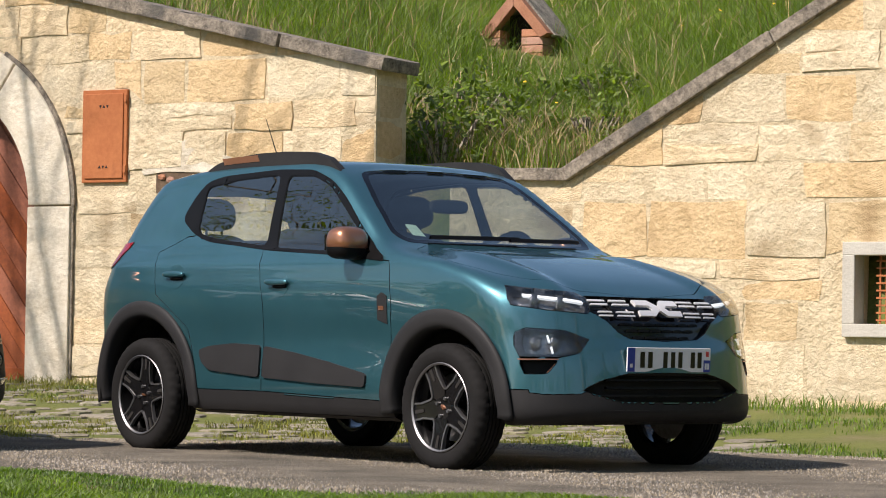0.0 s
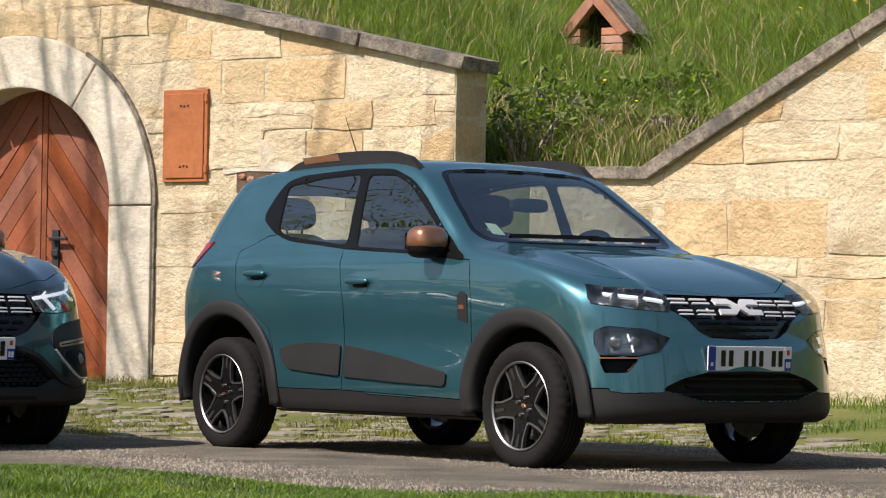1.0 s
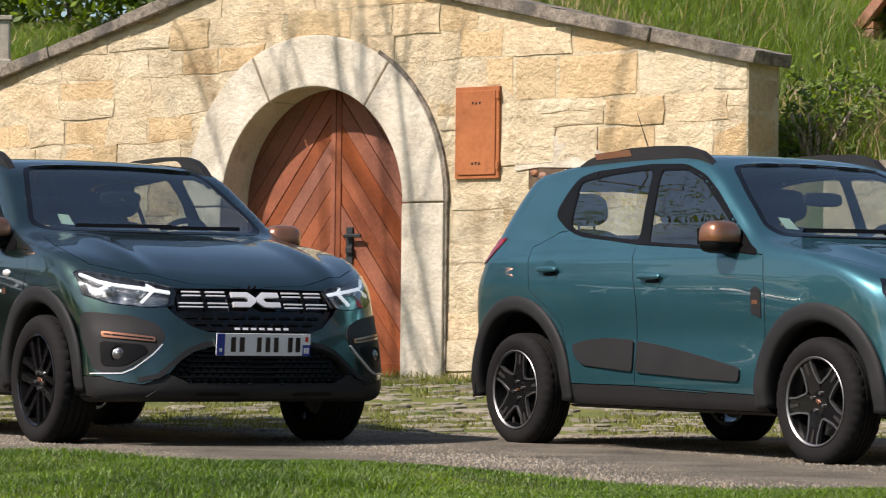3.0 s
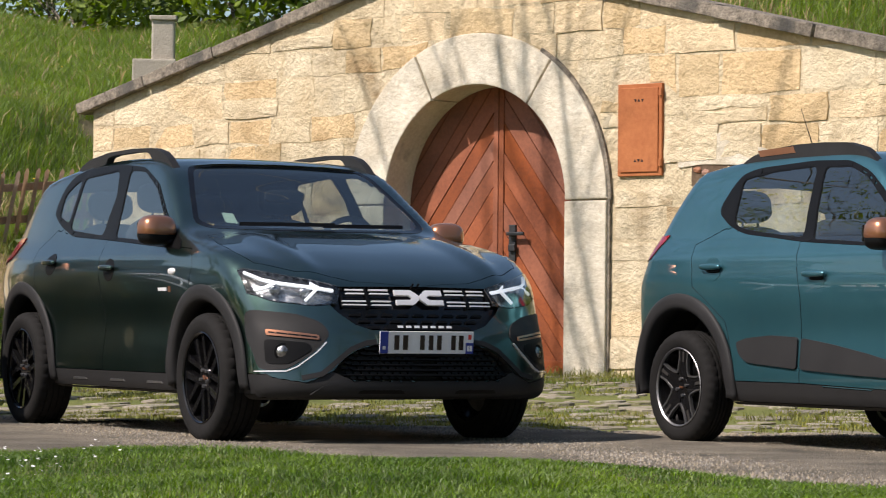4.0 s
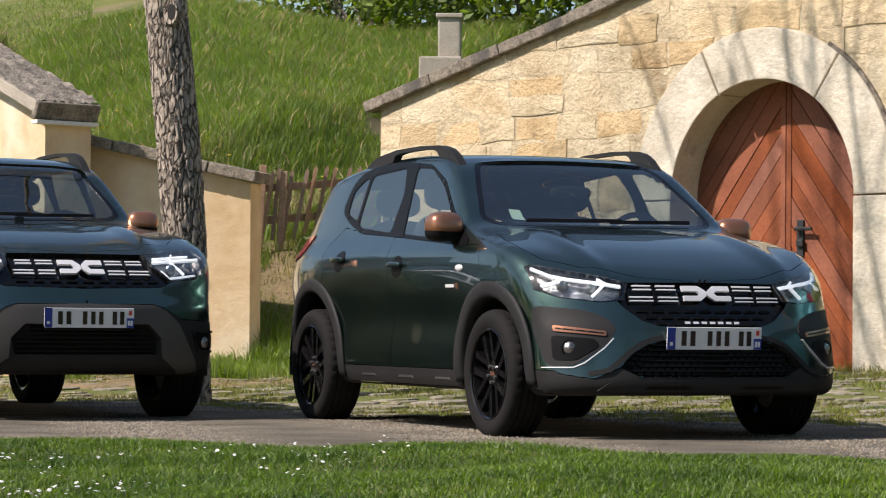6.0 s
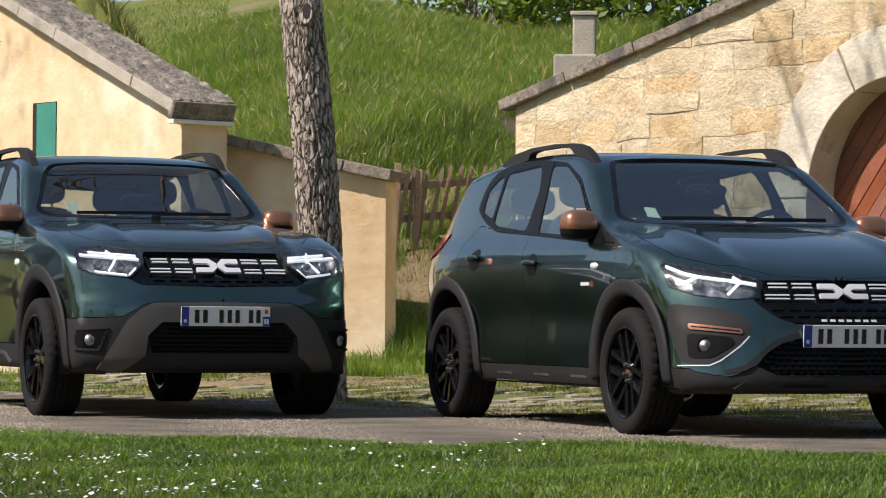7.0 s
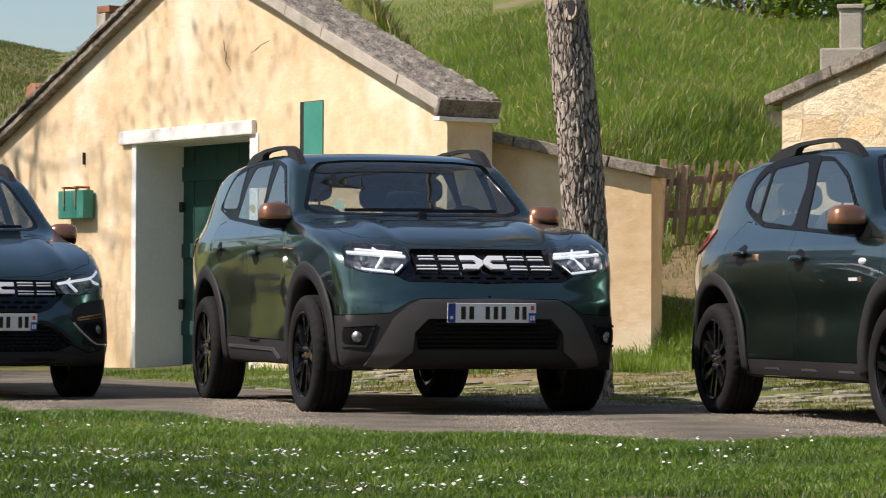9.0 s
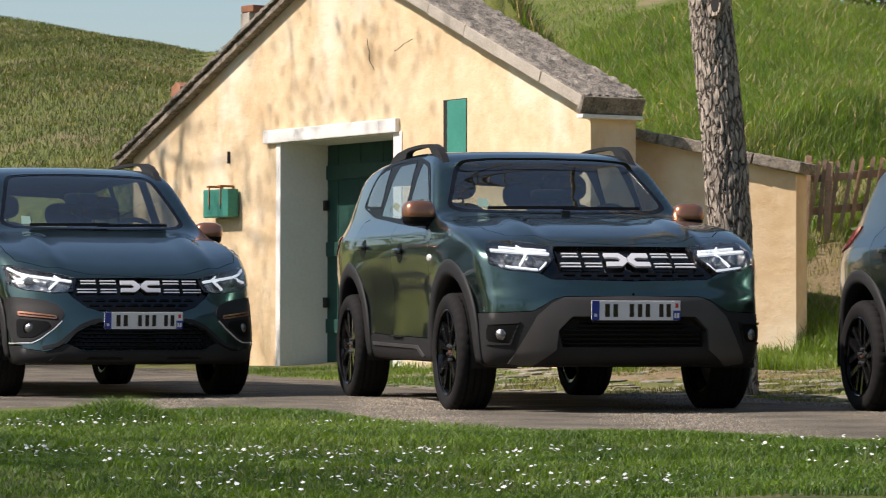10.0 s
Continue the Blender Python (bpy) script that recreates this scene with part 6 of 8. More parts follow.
FOG_CITY = [(-0.715, 0.64), (-0.68, 0.66), (-0.53, 0.65), (-0.43, 0.612), (-0.49, 0.55), (-0.57, 0.532), (-0.71, 0.532), (-0.72, 0.58)]
CUT_CITY = [(-0.715, 0.520), (-0.575, 0.522), (-0.625, 0.458), (-0.70, 0.455)]
TRIMS["spring"]["pockets"] = [FOG_CITY, CUT_CITY]
car, sk = build_car("city_car", "small teal-blue electric city car parked on the road", "spring", SPRING, "blue_paint", (-0.952, 16.272, 140.38))
for s in (-1, 1):
    flip = (lambda o: o) if s < 0 else mirror_y
    fog = bowl(sk, "lower_headlamp", flip(FOG_CITY), 0.05, M["lamp_back"], car, "clear lower headlamp in a dark housing")
    laid(sk, "lamp_lens", flip(FOG_CITY), "front", 0.002, 0.002, M["lens"], fog, cell=0.02)
    o = np.array(flip(FOG_CITY))
    mid = o.mean(0)
    laid(sk, "lamp_bezel", [tuple(p) for p in o], "front", -0.003, 0.02, M["gloss"], fog, cell=0.008, hole=[tuple(mid + (p - mid) * 0.80) for p in o])
    for yy in (-0.63, -0.555):
        P = sk.onto(np.array([s * -yy]), np.array([0.592]), "front")[0]
        part("reflector", pebble(bmesh.new(), 0.02, 0.034, 0.036, 2.0, pose(P[0] - 0.045, P[1], P[2]), segs=10), M["reflector"], fog, smooth=True)
    laid(sk, "light_divider", flip([(-0.598, 0.55), (-0.593, 0.55), (-0.602, 0.63), (-0.607, 0.63)]), "front", -0.006, 0.02, M["led"], fog, cell=0.01)
    cut = bowl(sk, "bumper_pocket", flip(CUT_CITY), 0.045, M["black"], car)
    laid(sk, "copper_line", flip(stroke([(-0.715, 0.520), (-0.578, 0.522), (-0.625, 0.462)], 0.006)), "front", 0.003, 0.006, M["copper"], cut, cell=0.006)
laid(sk, "bumper_slot", [(-0.40, 0.285), (0.36, 0.285), (0.36, 0.297), (-0.40, 0.297)], "front", 0.001, 0.004, M["dark"], car, cell=0.02)
SILL = [(0.50, 0.53), (0.59, 0.552), (0.79, 0.568), (1.02, 0.560), (1.30, 0.528), (1.57, 0.488), (1.87, 0.435), (1.86, 0.372), (1.48, 0.383), (1.02, 0.403), (0.60, 0.430), (0.53, 0.470)]
for s in (-1, 1):
    laid(sk, "door_cladding", rounded([p for p in SILL if p[0] <= 1.02] , 0.02), "side", 0.012, 0.014, M["clad"], car, "dark grey door cladding", cell=0.02, sign=s)
    laid(sk, "door_cladding", rounded([(1.05, 0.557)] + [p for p in SILL if p[0] > 1.1] + [(1.05, 0.402)], 0.02), "side", 0.012, 0.014, M["clad"], car, "dark grey door cladding", cell=0.02, sign=s)
    laid(sk, "wing_badge", [(1.955, 0.69), (1.955, 0.80), (1.99, 0.82), (2.03, 0.80), (2.03, 0.67)], "side", 0.004, 0.006, M["clad"], car, "dark grey wing badge with a copper mark", cell=0.015, sign=s)
    laid(sk, "copper_mark", [(1.968, 0.735), (1.968, 0.755), (2.008, 0.755), (2.008, 0.735)], "side", 0.006, 0.003, M["copper"], car, cell=0.01, sign=s)
bm = bmesh.new()
for i in range(8):
    a, b = i / 8, (i + 1) / 8
    lathe(bm, [(0.004 - 0.0022 * a, 0.36 * a), (0.004 - 0.0022 * b, 0.36 * b)], steps=6, axis="z", closed=False)
part("aerial", bm, M["black"], car, m=pose(0.16, 0, 1.452, 0, -28, 0))
bm = pebble(bmesh.new(), 0.035, 0.02, 0.018, 2.5, segs=8)
part("aerial_base", bm, M["black"], car, m=pose(0.16, 0, 1.455))

FOG_HATCH = [(-0.775, 0.525), (-0.60, 0.508), (-0.585, 0.475), (-0.69, 0.405), (-0.775, 0.405)]
HOUSE_HATCH = [(-0.82, 0.67), (-0.63, 0.648), (-0.53, 0.61), (-0.495, 0.55), (-0.57, 0.47), (-0.70, 0.378), (-0.80, 0.374), (-0.82, 0.52)]
for key, shape, name, label, place in (
        ("sandero", SANDERO, "hatchback", "dark green crossover hatchback with black wheels", (-4.79, 17.483, 142.0)),
        ("jogger", JOGGER, "estate_car", "dark green estate car with silver grille bars", (-12.92, 19.44, 133.6))):
    car, sk = build_car(name, label, key, shape, "green_paint", place)
    both_sides(sk, "fog_housing", rounded(HOUSE_HATCH, 0.03), 0.006, 0.010, M["clad"], car, "dark grey fog lamp housing", 0.014)
    both_sides(sk, "copper_strip", rounded([(-0.765, 0.572), (-0.55, 0.546), (-0.55, 0.522), (-0.765, 0.544)], 0.008), 0.012, 0.010, M["copper"], car, "copper trim strip", 0.010)
    both_sides(sk, "strip_groove", [(-0.755, 0.5605), (-0.56, 0.5375), (-0.56, 0.5315), (-0.755, 0.5545)], 0.0135, 0.004, M["black"], car, "", 0.006)
    both_sides(sk, "fog_recess", rounded(FOG_HATCH, 0.02), 0.009, 0.004, M["black"], car, "", 0.012)
    both_sides(sk, "silver_line", stroke([(-0.81, 0.368), (-0.70, 0.370), (-0.655, 0.392), (-0.565, 0.465), (-0.52, 0.512)], 0.0055), 0.010, 0.012, M["chrome"], car, "thin silver trim line", 0.0035)
    fog_lamp(sk, car, 0.71, 0.465)
    laid(sk, "badge_strip", [(-0.23, 0.574), (0.23, 0.574), (0.19, 0.598), (-0.19, 0.598)], "front", 0.010, 0.02, M["black"], car, cell=0.02)
    if key == "sandero":
        for i in range(7):
            yy = -0.135 + 0.045 * i
            laid(sk, "badge_bar", [(yy - 0.014, 0.581), (yy + 0.014, 0.581), (yy + 0.014, 0.592), (yy - 0.014, 0.592)], "front", 0.0125, 0.003, M["chrome"], car, cell=0.012)
    laid(sk, "skid_plate", both([(0, 0.312), (-0.36, 0.312), (-0.44, 0.318), (-0.55, 0.30), (-0.60, 0.262), (0, 0.255)]), "front", 0.010, 0.014, M["clad"], car, "grey plastic skid plate", cell=0.02)
    for yy in (-0.26, 0.26):
        laid(sk, "skid_groove", [(yy - 0.12, 0.270), (yy + 0.12, 0.270), (yy + 0.11, 0.285), (yy - 0.11, 0.285)], "front", 0.0115, 0.004, M["black"], car, cell=0.02)
    for s in (-1, 1):
        o = stroke([(-0.64, 0.338), (-0.55, 0.358), (-0.47, 0.425), (-0.405, 0.478), (-0.33, 0.508), (-0.272, 0.516)], 0.024)
        laid(sk, "intake_surround", o if s < 0 else mirror_y(o), "front", 0.010, 0.014, M["clad"], car, "dark grey intake surround", cell=0.010)
    cells = []
    wide = 0.44
    for zi, z in enumerate(np.arange(0.345, 0.50, 0.024)):
        for yi in range(22):
            yy = -wide + (yi + 0.5 * (zi % 2)) * 0.041
            if abs(yy) > 0.07 and in_outline(np.array([yy]), np.array([z]), both(TRIMS["sandero"]["intake"]))[0]:
                cells.append([(yy - 0.017, z), (yy - 0.010, z + 0.008), (yy + 0.010, z + 0.008), (yy + 0.017, z), (yy + 0.010, z - 0.008), (yy - 0.010, z - 0.008)])
    tagged(laid_many(sk, "intake_mesh", cells, "front", -0.016, 0.012, M["black"], car, cell=0.02), kind="stuff")
    if key == "sandero":
        for s in (-1, 1):
            for a in (0.75, 1.30, 1.82):
                laid(sk, "sill_notch", [(a, 0.285), (a + 0.22, 0.285), (a + 0.20, 0.297), (a + 0.02, 0.297)], "side", 0.003, 0.004, M["cut"], car, cell=0.02, sign=s)
            laid(sk, "wing_badge", [(2.03, 0.765), (2.15, 0.765), (2.15, 0.782), (2.03, 0.782)], "side", 0.003, 0.004, M["chrome"], car, cell=0.02, sign=s)
            laid(sk, "copper_mark", [(2.17, 0.758), (2.205, 0.758), (2.205, 0.788), (2.17, 0.788)], "side", 0.003, 0.004, M["copper"], car, cell=0.015, sign=s)
            P = sk.onto(np.array([2.215]), np.array([0.865]), "side", s)[0]
            part("side_indicator", pebble(bmesh.new(), 0.045, 0.012, 0.018, 2.2, pose(P[0], P[1], P[2]), segs=10), M["chrome"], car, "clear side indicator", smooth=True)

FOG_ROUGH = [(-0.80, 0.505), (-0.645, 0.512), (-0.69, 0.412), (-0.80, 0.415)]
car, sk = build_car("off_roader", "dark green off-road car with black wheels", "duster", DUSTER, "green_paint", (-8.671, 18.562, 140.22))
laid(sk, "skid_plate", both([(0, 0.665), (-0.40, 0.66), (-0.47, 0.63), (-0.55, 0.56), (-0.69, 0.30), (-0.57, 0.285), (-0.445, 0.37), (-0.435, 0.48), (-0.36, 0.556), (0, 0.556)]), "front", 0.014, 0.02, M["skid"], car, "brown-grey plastic skid plate", cell=0.014)
both_sides(sk, "fog_recess", rounded(FOG_ROUGH, 0.025), 0.006, 0.010, M["black"], car, "", 0.012)
both_sides(sk, "fog_frame", stroke([(-0.80, 0.515), (-0.645, 0.522), (-0.69, 0.40), (-0.80, 0.405)], 0.014), 0.010, 0.012, M["clad"], car, "", 0.010)
fog_lamp(sk, car, 0.735, 0.455)
for s in (-1, 1):
    laid(sk, "sill_strip", [(0.62, 0.365), (1.80, 0.355), (1.92, 0.305), (1.96, 0.315), (1.83, 0.375), (0.62, 0.385)], "side", 0.008, 0.012, M["cut"], car, "silver sill strip", cell=0.02, sign=s)
    P = sk.onto(np.array([2.20]), np.array([0.90]), "side", s)[0]
    part("side_indicator", pebble(bmesh.new(), 0.045, 0.012, 0.022, 2.2, pose(P[0], P[1], P[2]), segs=10), M["chrome"], car, "clear side indicator", smooth=True)


# ---------------------------------------------------------------- stonework
def blocky(poly, depth, rng, proud=0.03):
    """A rough-faced block: an outline in (x, z), worn at its edges and uneven to the front (towards -y)."""
    p = np.array(poly, float)
    if len(p) < 12:
        more = []
        for a, b in zip(p, np.roll(p, -1, 0)):
            more.append(a)
            if len(p) < 9 and np.linalg.norm(b - a) > 0.12:
                more.append((a + b) / 2 + np.array([rng.uniform(-0.007, 0.007), rng.uniform(-0.007, 0.007)]))
        p = np.array(more)
    c = p.mean(0)
    n = len(p)
    tip = np.array([rng.uniform(-0.05, 0.05), rng.uniform(-0.08, 0.08)])

    def out(q, k):
        return [(a, -proud * k * rng.uniform(0.75, 1.25) + float((np.array((a, b)) - c) @ tip) * 0.2, b) for a, b in q]
    V = [(a, 0.03, b) for a, b in p] + out(c + (p - c) * (0.965 + 0.02 * rng.random()), 0.75)
    V += out(c + (p - c) * (0.55 + 0.2 * rng.random()), 1.0) + out([c], 1.0)
    F = []
    for r in range(2):
        for i in range(n):
            j = (i + 1) % n
            F.append((r * n + i, r * n + j, (r + 1) * n + j, (r + 1) * n + i))
    for i in range(n):
        F.append((2 * n + i, 2 * n + (i + 1) % n, 3 * n))
    return V, [f[::-1] for f in F]


def clip(poly, a, b, c):
    """Keep the side a*x + b*z <= c."""
    out = []
    for p, q in zip(poly, poly[1:] + poly[:1]):
        dp, dq = a * p[0] + b * p[1] - c, a * q[0] + b * q[1] - c
        if dp <= 0:
            out.append(p)
        if dp * dq < 0:
            t = dp / (dp - dq)
            out.append((p[0] + t * (q[0] - p[0]), p[1] + t * (q[1] - p[1])))
    return out


def area(poly):
    return 0.5 * abs(sum(p[0] * q[1] - q[0] * p[1] for p, q in zip(poly, poly[1:] + poly[:1])))


def courses(parent, x0, x1, z0, z1, cuts, blocked, seed, mat, low=0.2, high=0.36, short=0.28, long=0.75):
    """Irregular courses of blocks, cut to the wall's outline."""
    rng = random.Random(seed)
    z = z0
    while z < z1:
        h = rng.uniform(low, high)
        x = x0 - rng.uniform(0, 0.4)
        while x < x1:
            w = rng.uniform(short, long)
            split = rng.random() < 0.13
            for za, zb in (((z, z + h * 0.5), (z + h * 0.5, z + h)) if split else ((z, z + h),)):
                g = 0.003 + 0.006 * rng.random()
                j = lambda s=0.017: rng.uniform(-s, s)
                poly = [(x + g + j(), za + g + j()), (x + w * 0.5, za + g + j()), (x + w - g + j(), za + g + j()), (x + w - g + j(), (za + zb) / 2), (x + w - g + j(), zb - g + j()), (x + w * 0.5 + j(), zb - g + j()), (x + g + j(), zb - g + j()), (x + g + j(), (za + zb) / 2)]
                for cut in cuts:
                    poly = clip(poly, *cut) if len(poly) > 2 else []
                if len(poly) < 3:
                    continue
                poly = blocked(poly)
                if poly is None or len(poly) < 3 or area(poly) < 0.006:
                    continue
                V, F = blocky(poly, 0.05, rng, rng.choice((0.0015, 0.003, 0.005, 0.008, 0.013)) * rng.uniform(0.8, 1.2))
                raw("stone", V, F, mat, parent)
            x += w
        z += h


def keep_clear(boxes, circle=None):
    def test(poly):
        cx, cz = sum(p[0] for p in poly) / len(poly), sum(p[1] for p in poly) / len(poly)
        for x0, x1, z0, z1 in boxes:
            if x0 < cx < x1 and z0 < cz < z1:
                return None
            if any(x0 < p[0] < x1 and z0 < p[1] < z1 for p in poly):
                if abs(cx - (x0 + x1) / 2) / (x1 - x0) > abs(cz - (z0 + z1) / 2) / (z1 - z0):
                    poly = [((min(p[0], x0) if cx < x0 else max(p[0], x1)) if z0 < p[1] < z1 else p[0], p[1]) for p in poly]
                else:
                    poly = [(p[0], (min(p[1], z0) if cz < z0 else max(p[1], z1)) if x0 < p[0] < x1 else p[1]) for p in poly]
        if circle:
            x, z, r = circle
            if math.hypot(cx - x, max(cz - z, 0)) < r and cz > z:
                return None
            poly = [((x + (p[0] - x) / max(math.hypot(p[0] - x, p[1] - z), 1e-6) * r, z + (p[1] - z) / max(math.hypot(p[0] - x, p[1] - z), 1e-6) * r) if p[1] > z and math.hypot(p[0] - x, p[1] - z) < r else p) for p in poly]
        return poly
    return test


HATCH = (0.155, 0.585, 1.78, 2.50)
SLOT = (0.86, 1.26, 1.69, 1.85)
R_OUT = ARCH_R + 0.40
cuts = [(-1, 0, 5.93), (1, 0, 2.84), (-0.257, 1, 2.60 + 0.257 * 6.07 - 0.10), (0.224, 1, 3.70 - 0.224 * 1.69 - 0.10)]
courses(wall_stone, -5.94, 2.85, 0.02, 3.6, cuts, keep_clear([(HATCH[0] - 0.01, HATCH[1] + 0.01, HATCH[2] - 0.01, HATCH[3] + 0.01), (SLOT[0], SLOT[1], SLOT[2], SLOT[3]), (ARCH_X - R_OUT, ARCH_X + R_OUT, -0.2, ARCH_Z)], (ARCH_X, ARCH_Z, R_OUT)), 7, M["stone"])
for i, z in enumerate((0.05, 0.36, 0.70, 0.98, 1.33, 1.62, 1.93, 2.20)):
    V, F = blocky([(0.01, z), (0.41, z), (0.41, z + 0.275), (0.01, z + 0.275)], 0.05, random.Random(60 + i), 0.012)
    raw("stone", [(2.84 - b, a, c) for a, b, c in V], [f[::-1] for f in F], M["stone"], wall_stone)

# arch of three dressed voussoirs over two jambs
def ring_stone(t0, t1, r0, r1, y0, y1, label):
    o = [(ARCH_X + r1 * math.cos(t), ARCH_Z + r1 * math.sin(t)) for t in np.linspace(t0, t1, 18)] + [(ARCH_X + r0 * math.cos(t), ARCH_Z + r0 * math.sin(t)) for t in np.linspace(t1, t0, 18)]
    return part("voussoir", prism(bmesh.new(), o, y0, y1, 0.012), M["dressed"], wall_stone, label)


for a, b in ((0.5, 54), (54.8, 117), (118, 179.5)):
    ring_stone(radians(a), radians(b), ARCH_R - 0.03, R_OUT - 0.01, -0.045, 0.30, "pale dressed limestone arch stone")
    ring_stone(radians(a), radians(b), ARCH_R - 0.005, ARCH_R + 0.02, 0.30, 0.44, "shaded inner arch stone")
o = [(ARCH_X + r * math.cos(t), ARCH_Z + r * math.sin(t)) for r, ts in ((R_OUT + 0.022, np.linspace(0, 1.05, 20)), (R_OUT - 0.012, np.linspace(1.05, 0, 20))) for t in ts]
part("arch_joint", prism(bmesh.new(), o, -0.030, 0.02), M["coping"], wall_stone, "dark mossy joint beside the arch")
part("arch_joint", box(bmesh.new(), ARCH_X + R_OUT - 0.012, ARCH_X + R_OUT + 0.012, -0.028, 0.02, 0.25, ARCH_Z), M["coping"], wall_stone)
for s in (-1, 1):
    x0, x1 = sorted((ARCH_X + s * (ARCH_R - 0.03), ARCH_X + s * (R_OUT - 0.01)))
    part("jamb", box(bmesh.new(), x0, x1, -0.05, 0.32, STEP - 0.03, ARCH_Z - 0.003, 0.012), M["dressed"], wall_stone, "pale limestone door jamb")
part("doorstep", box(bmesh.new(), ARCH_X - R_OUT, ARCH_X + R_OUT + 0.05, -0.32, 0.45, -0.1, STEP - 0.035, 0.02), M["dressed"], wall_stone, "worn limestone doorstep")

# door: two leaves of slanting boards
DOOR_Y = 0.30
door = thing("door_1", "double arched door of red-brown slanting boards", "door", STONE, kind="structure")
for s in (-1, 1):
    edge = [(ARCH_X, ARCH_Z + ARCH_R - 0.01)] + [(ARCH_X + s * (ARCH_R - 0.01) * math.sin(t), ARCH_Z + (ARCH_R - 0.01) * math.cos(t)) for t in np.linspace(0.05, math.pi / 2, 22)] + [(ARCH_X + s * (ARCH_R - 0.01), STEP), (ARCH_X, STEP)]
    leaf = part("leaf_backing", prism(bmesh.new(), edge, DOOR_Y + 0.02, DOOR_Y + 0.05), M["door"], door)
    d = Vector((s * 0.62, -0.785))
    nrm = Vector((s * 0.785, 0.62))
    rng = random.Random(4 + s)
    t = -1.5
    while t < 3.4:
        w = rng.uniform(0.10, 0.15)
        base = Vector((ARCH_X, 1.2)) + nrm * (t - 1.0)
        poly = [tuple(base + d * -3), tuple(base + d * 3), tuple(base + d * 3 + nrm * (w - 0.007)), tuple(base + d * -3 + nrm * (w - 0.007))]
        poly = clip(poly, -s, 0, -s * (ARCH_X + s * 0.055))
        poly = clip(poly, 0, -1, -(STEP + 0.09)) if len(poly) > 2 else []
        for k in np.linspace(0, math.pi / 2, 9):
            if len(poly) > 2:
                a, b = s * math.sin(k), math.cos(k)
                poly = clip(poly, a, b, a * ARCH_X + b * ARCH_Z + ARCH_R - 0.015)
        if len(poly) > 2 and area(poly) > 0.002:
            part("board", prism(bmesh.new(), poly, DOOR_Y + rng.uniform(-0.004, 0.004), DOOR_Y + 0.03), M["door"], leaf)
        t += w
    x0, x1 = sorted((ARCH_X + s * 0.004, ARCH_X + s * 0.055))
    part("centre_post", box(bmesh.new(), x0, x1, DOOR_Y - 0.012, DOOR_Y + 0.04, STEP, ARCH_Z + ARCH_R - 0.03, 0.005), M["door"], leaf)
    x0, x1 = sorted((ARCH_X + s * 0.055, ARCH_X + s * (ARCH_R - 0.03)))
    part("bottom_rail", box(bmesh.new(), x0, x1, DOOR_Y - 0.015, DOOR_Y + 0.04, STEP, STEP + 0.10, 0.005), M["door"], leaf)
lx, lz = -1.17, 1.33
part("lock_plate", box(bmesh.new(), lx - 0.035, lx + 0.035, DOOR_Y - 0.022, DOOR_Y, lz - 0.20, lz + 0.10, 0.006), M["iron"], door, "black iron lock plate")
bm = box(bmesh.new(), lx - 0.02, lx + 0.16, DOOR_Y - 0.075, DOOR_Y - 0.05, lz + 0.01, lz + 0.04, 0.008)
box(bm, lx - 0.015, lx + 0.015, DOOR_Y - 0.06, DOOR_Y - 0.02, lz + 0.01, lz + 0.04)
part("handle", bm, M["iron"], door, "black iron handle")
bm = box(bmesh.new(), lx - 0.02, lx + 0.05, DOOR_Y - 0.05, DOOR_Y - 0.02, lz - 0.12, lz - 0.06, 0.01)
part("padlock", bm, M["iron"], door)
part("dark_room", box(bmesh.new(), -3.0, 0.4, 0.5, 0.56, -0.3, 2.75), M["dark"], door)


def coping(parent, a, b, h, y0, y1, seed, pieces, name="coping_stone"):
    """A line of sloping cap stones from a to b in (x, z)."""
    rng = random.Random(seed)
    d = Vector((b[0] - a[0], 0, b[1] - a[1]))
    L = d.length
    ang = math.degrees(math.atan2(d.z, d.x))
    t = 0.0
    for i in range(pieces):
        w = L / pieces
        bm = box(bmesh.new(), 0.004, w - 0.004, y0 + rng.uniform(-0.012, 0.012), y1, 0, h + rng.uniform(-0.006, 0.006), 0.012)
        bmesh.ops.subdivide_edges(bm, edges=[e for e in bm.edges if e.calc_length() > 0.12], cuts=4, use_grid_fill=True)
        for v in bm.verts:
            q = noise.noise_vector(v.co * 9 + Vector((seed + i * 3.1, 0, 0)))
            v.co += q * 0.008
        part(name, bm, M["coping"], parent, "grey lichen-spotted coping stone" if i == 0 else "", pose(a[0], 0, a[1]) @ pose(0, 0, 0, 0, -ang, 0) @ pose(i * w, 0, 0))


coping(wall_stone, (-6.08, gable(-6.08) - 0.10), (-1.69, gable(-1.69) - 0.10), 0.10, -0.075, 0.46, 3, 5)
coping(wall_stone, (-1.69, gable(-1.69) - 0.10), (2.93, gable(2.93) - 0.10), 0.10, -0.075, 0.46, 5, 5)

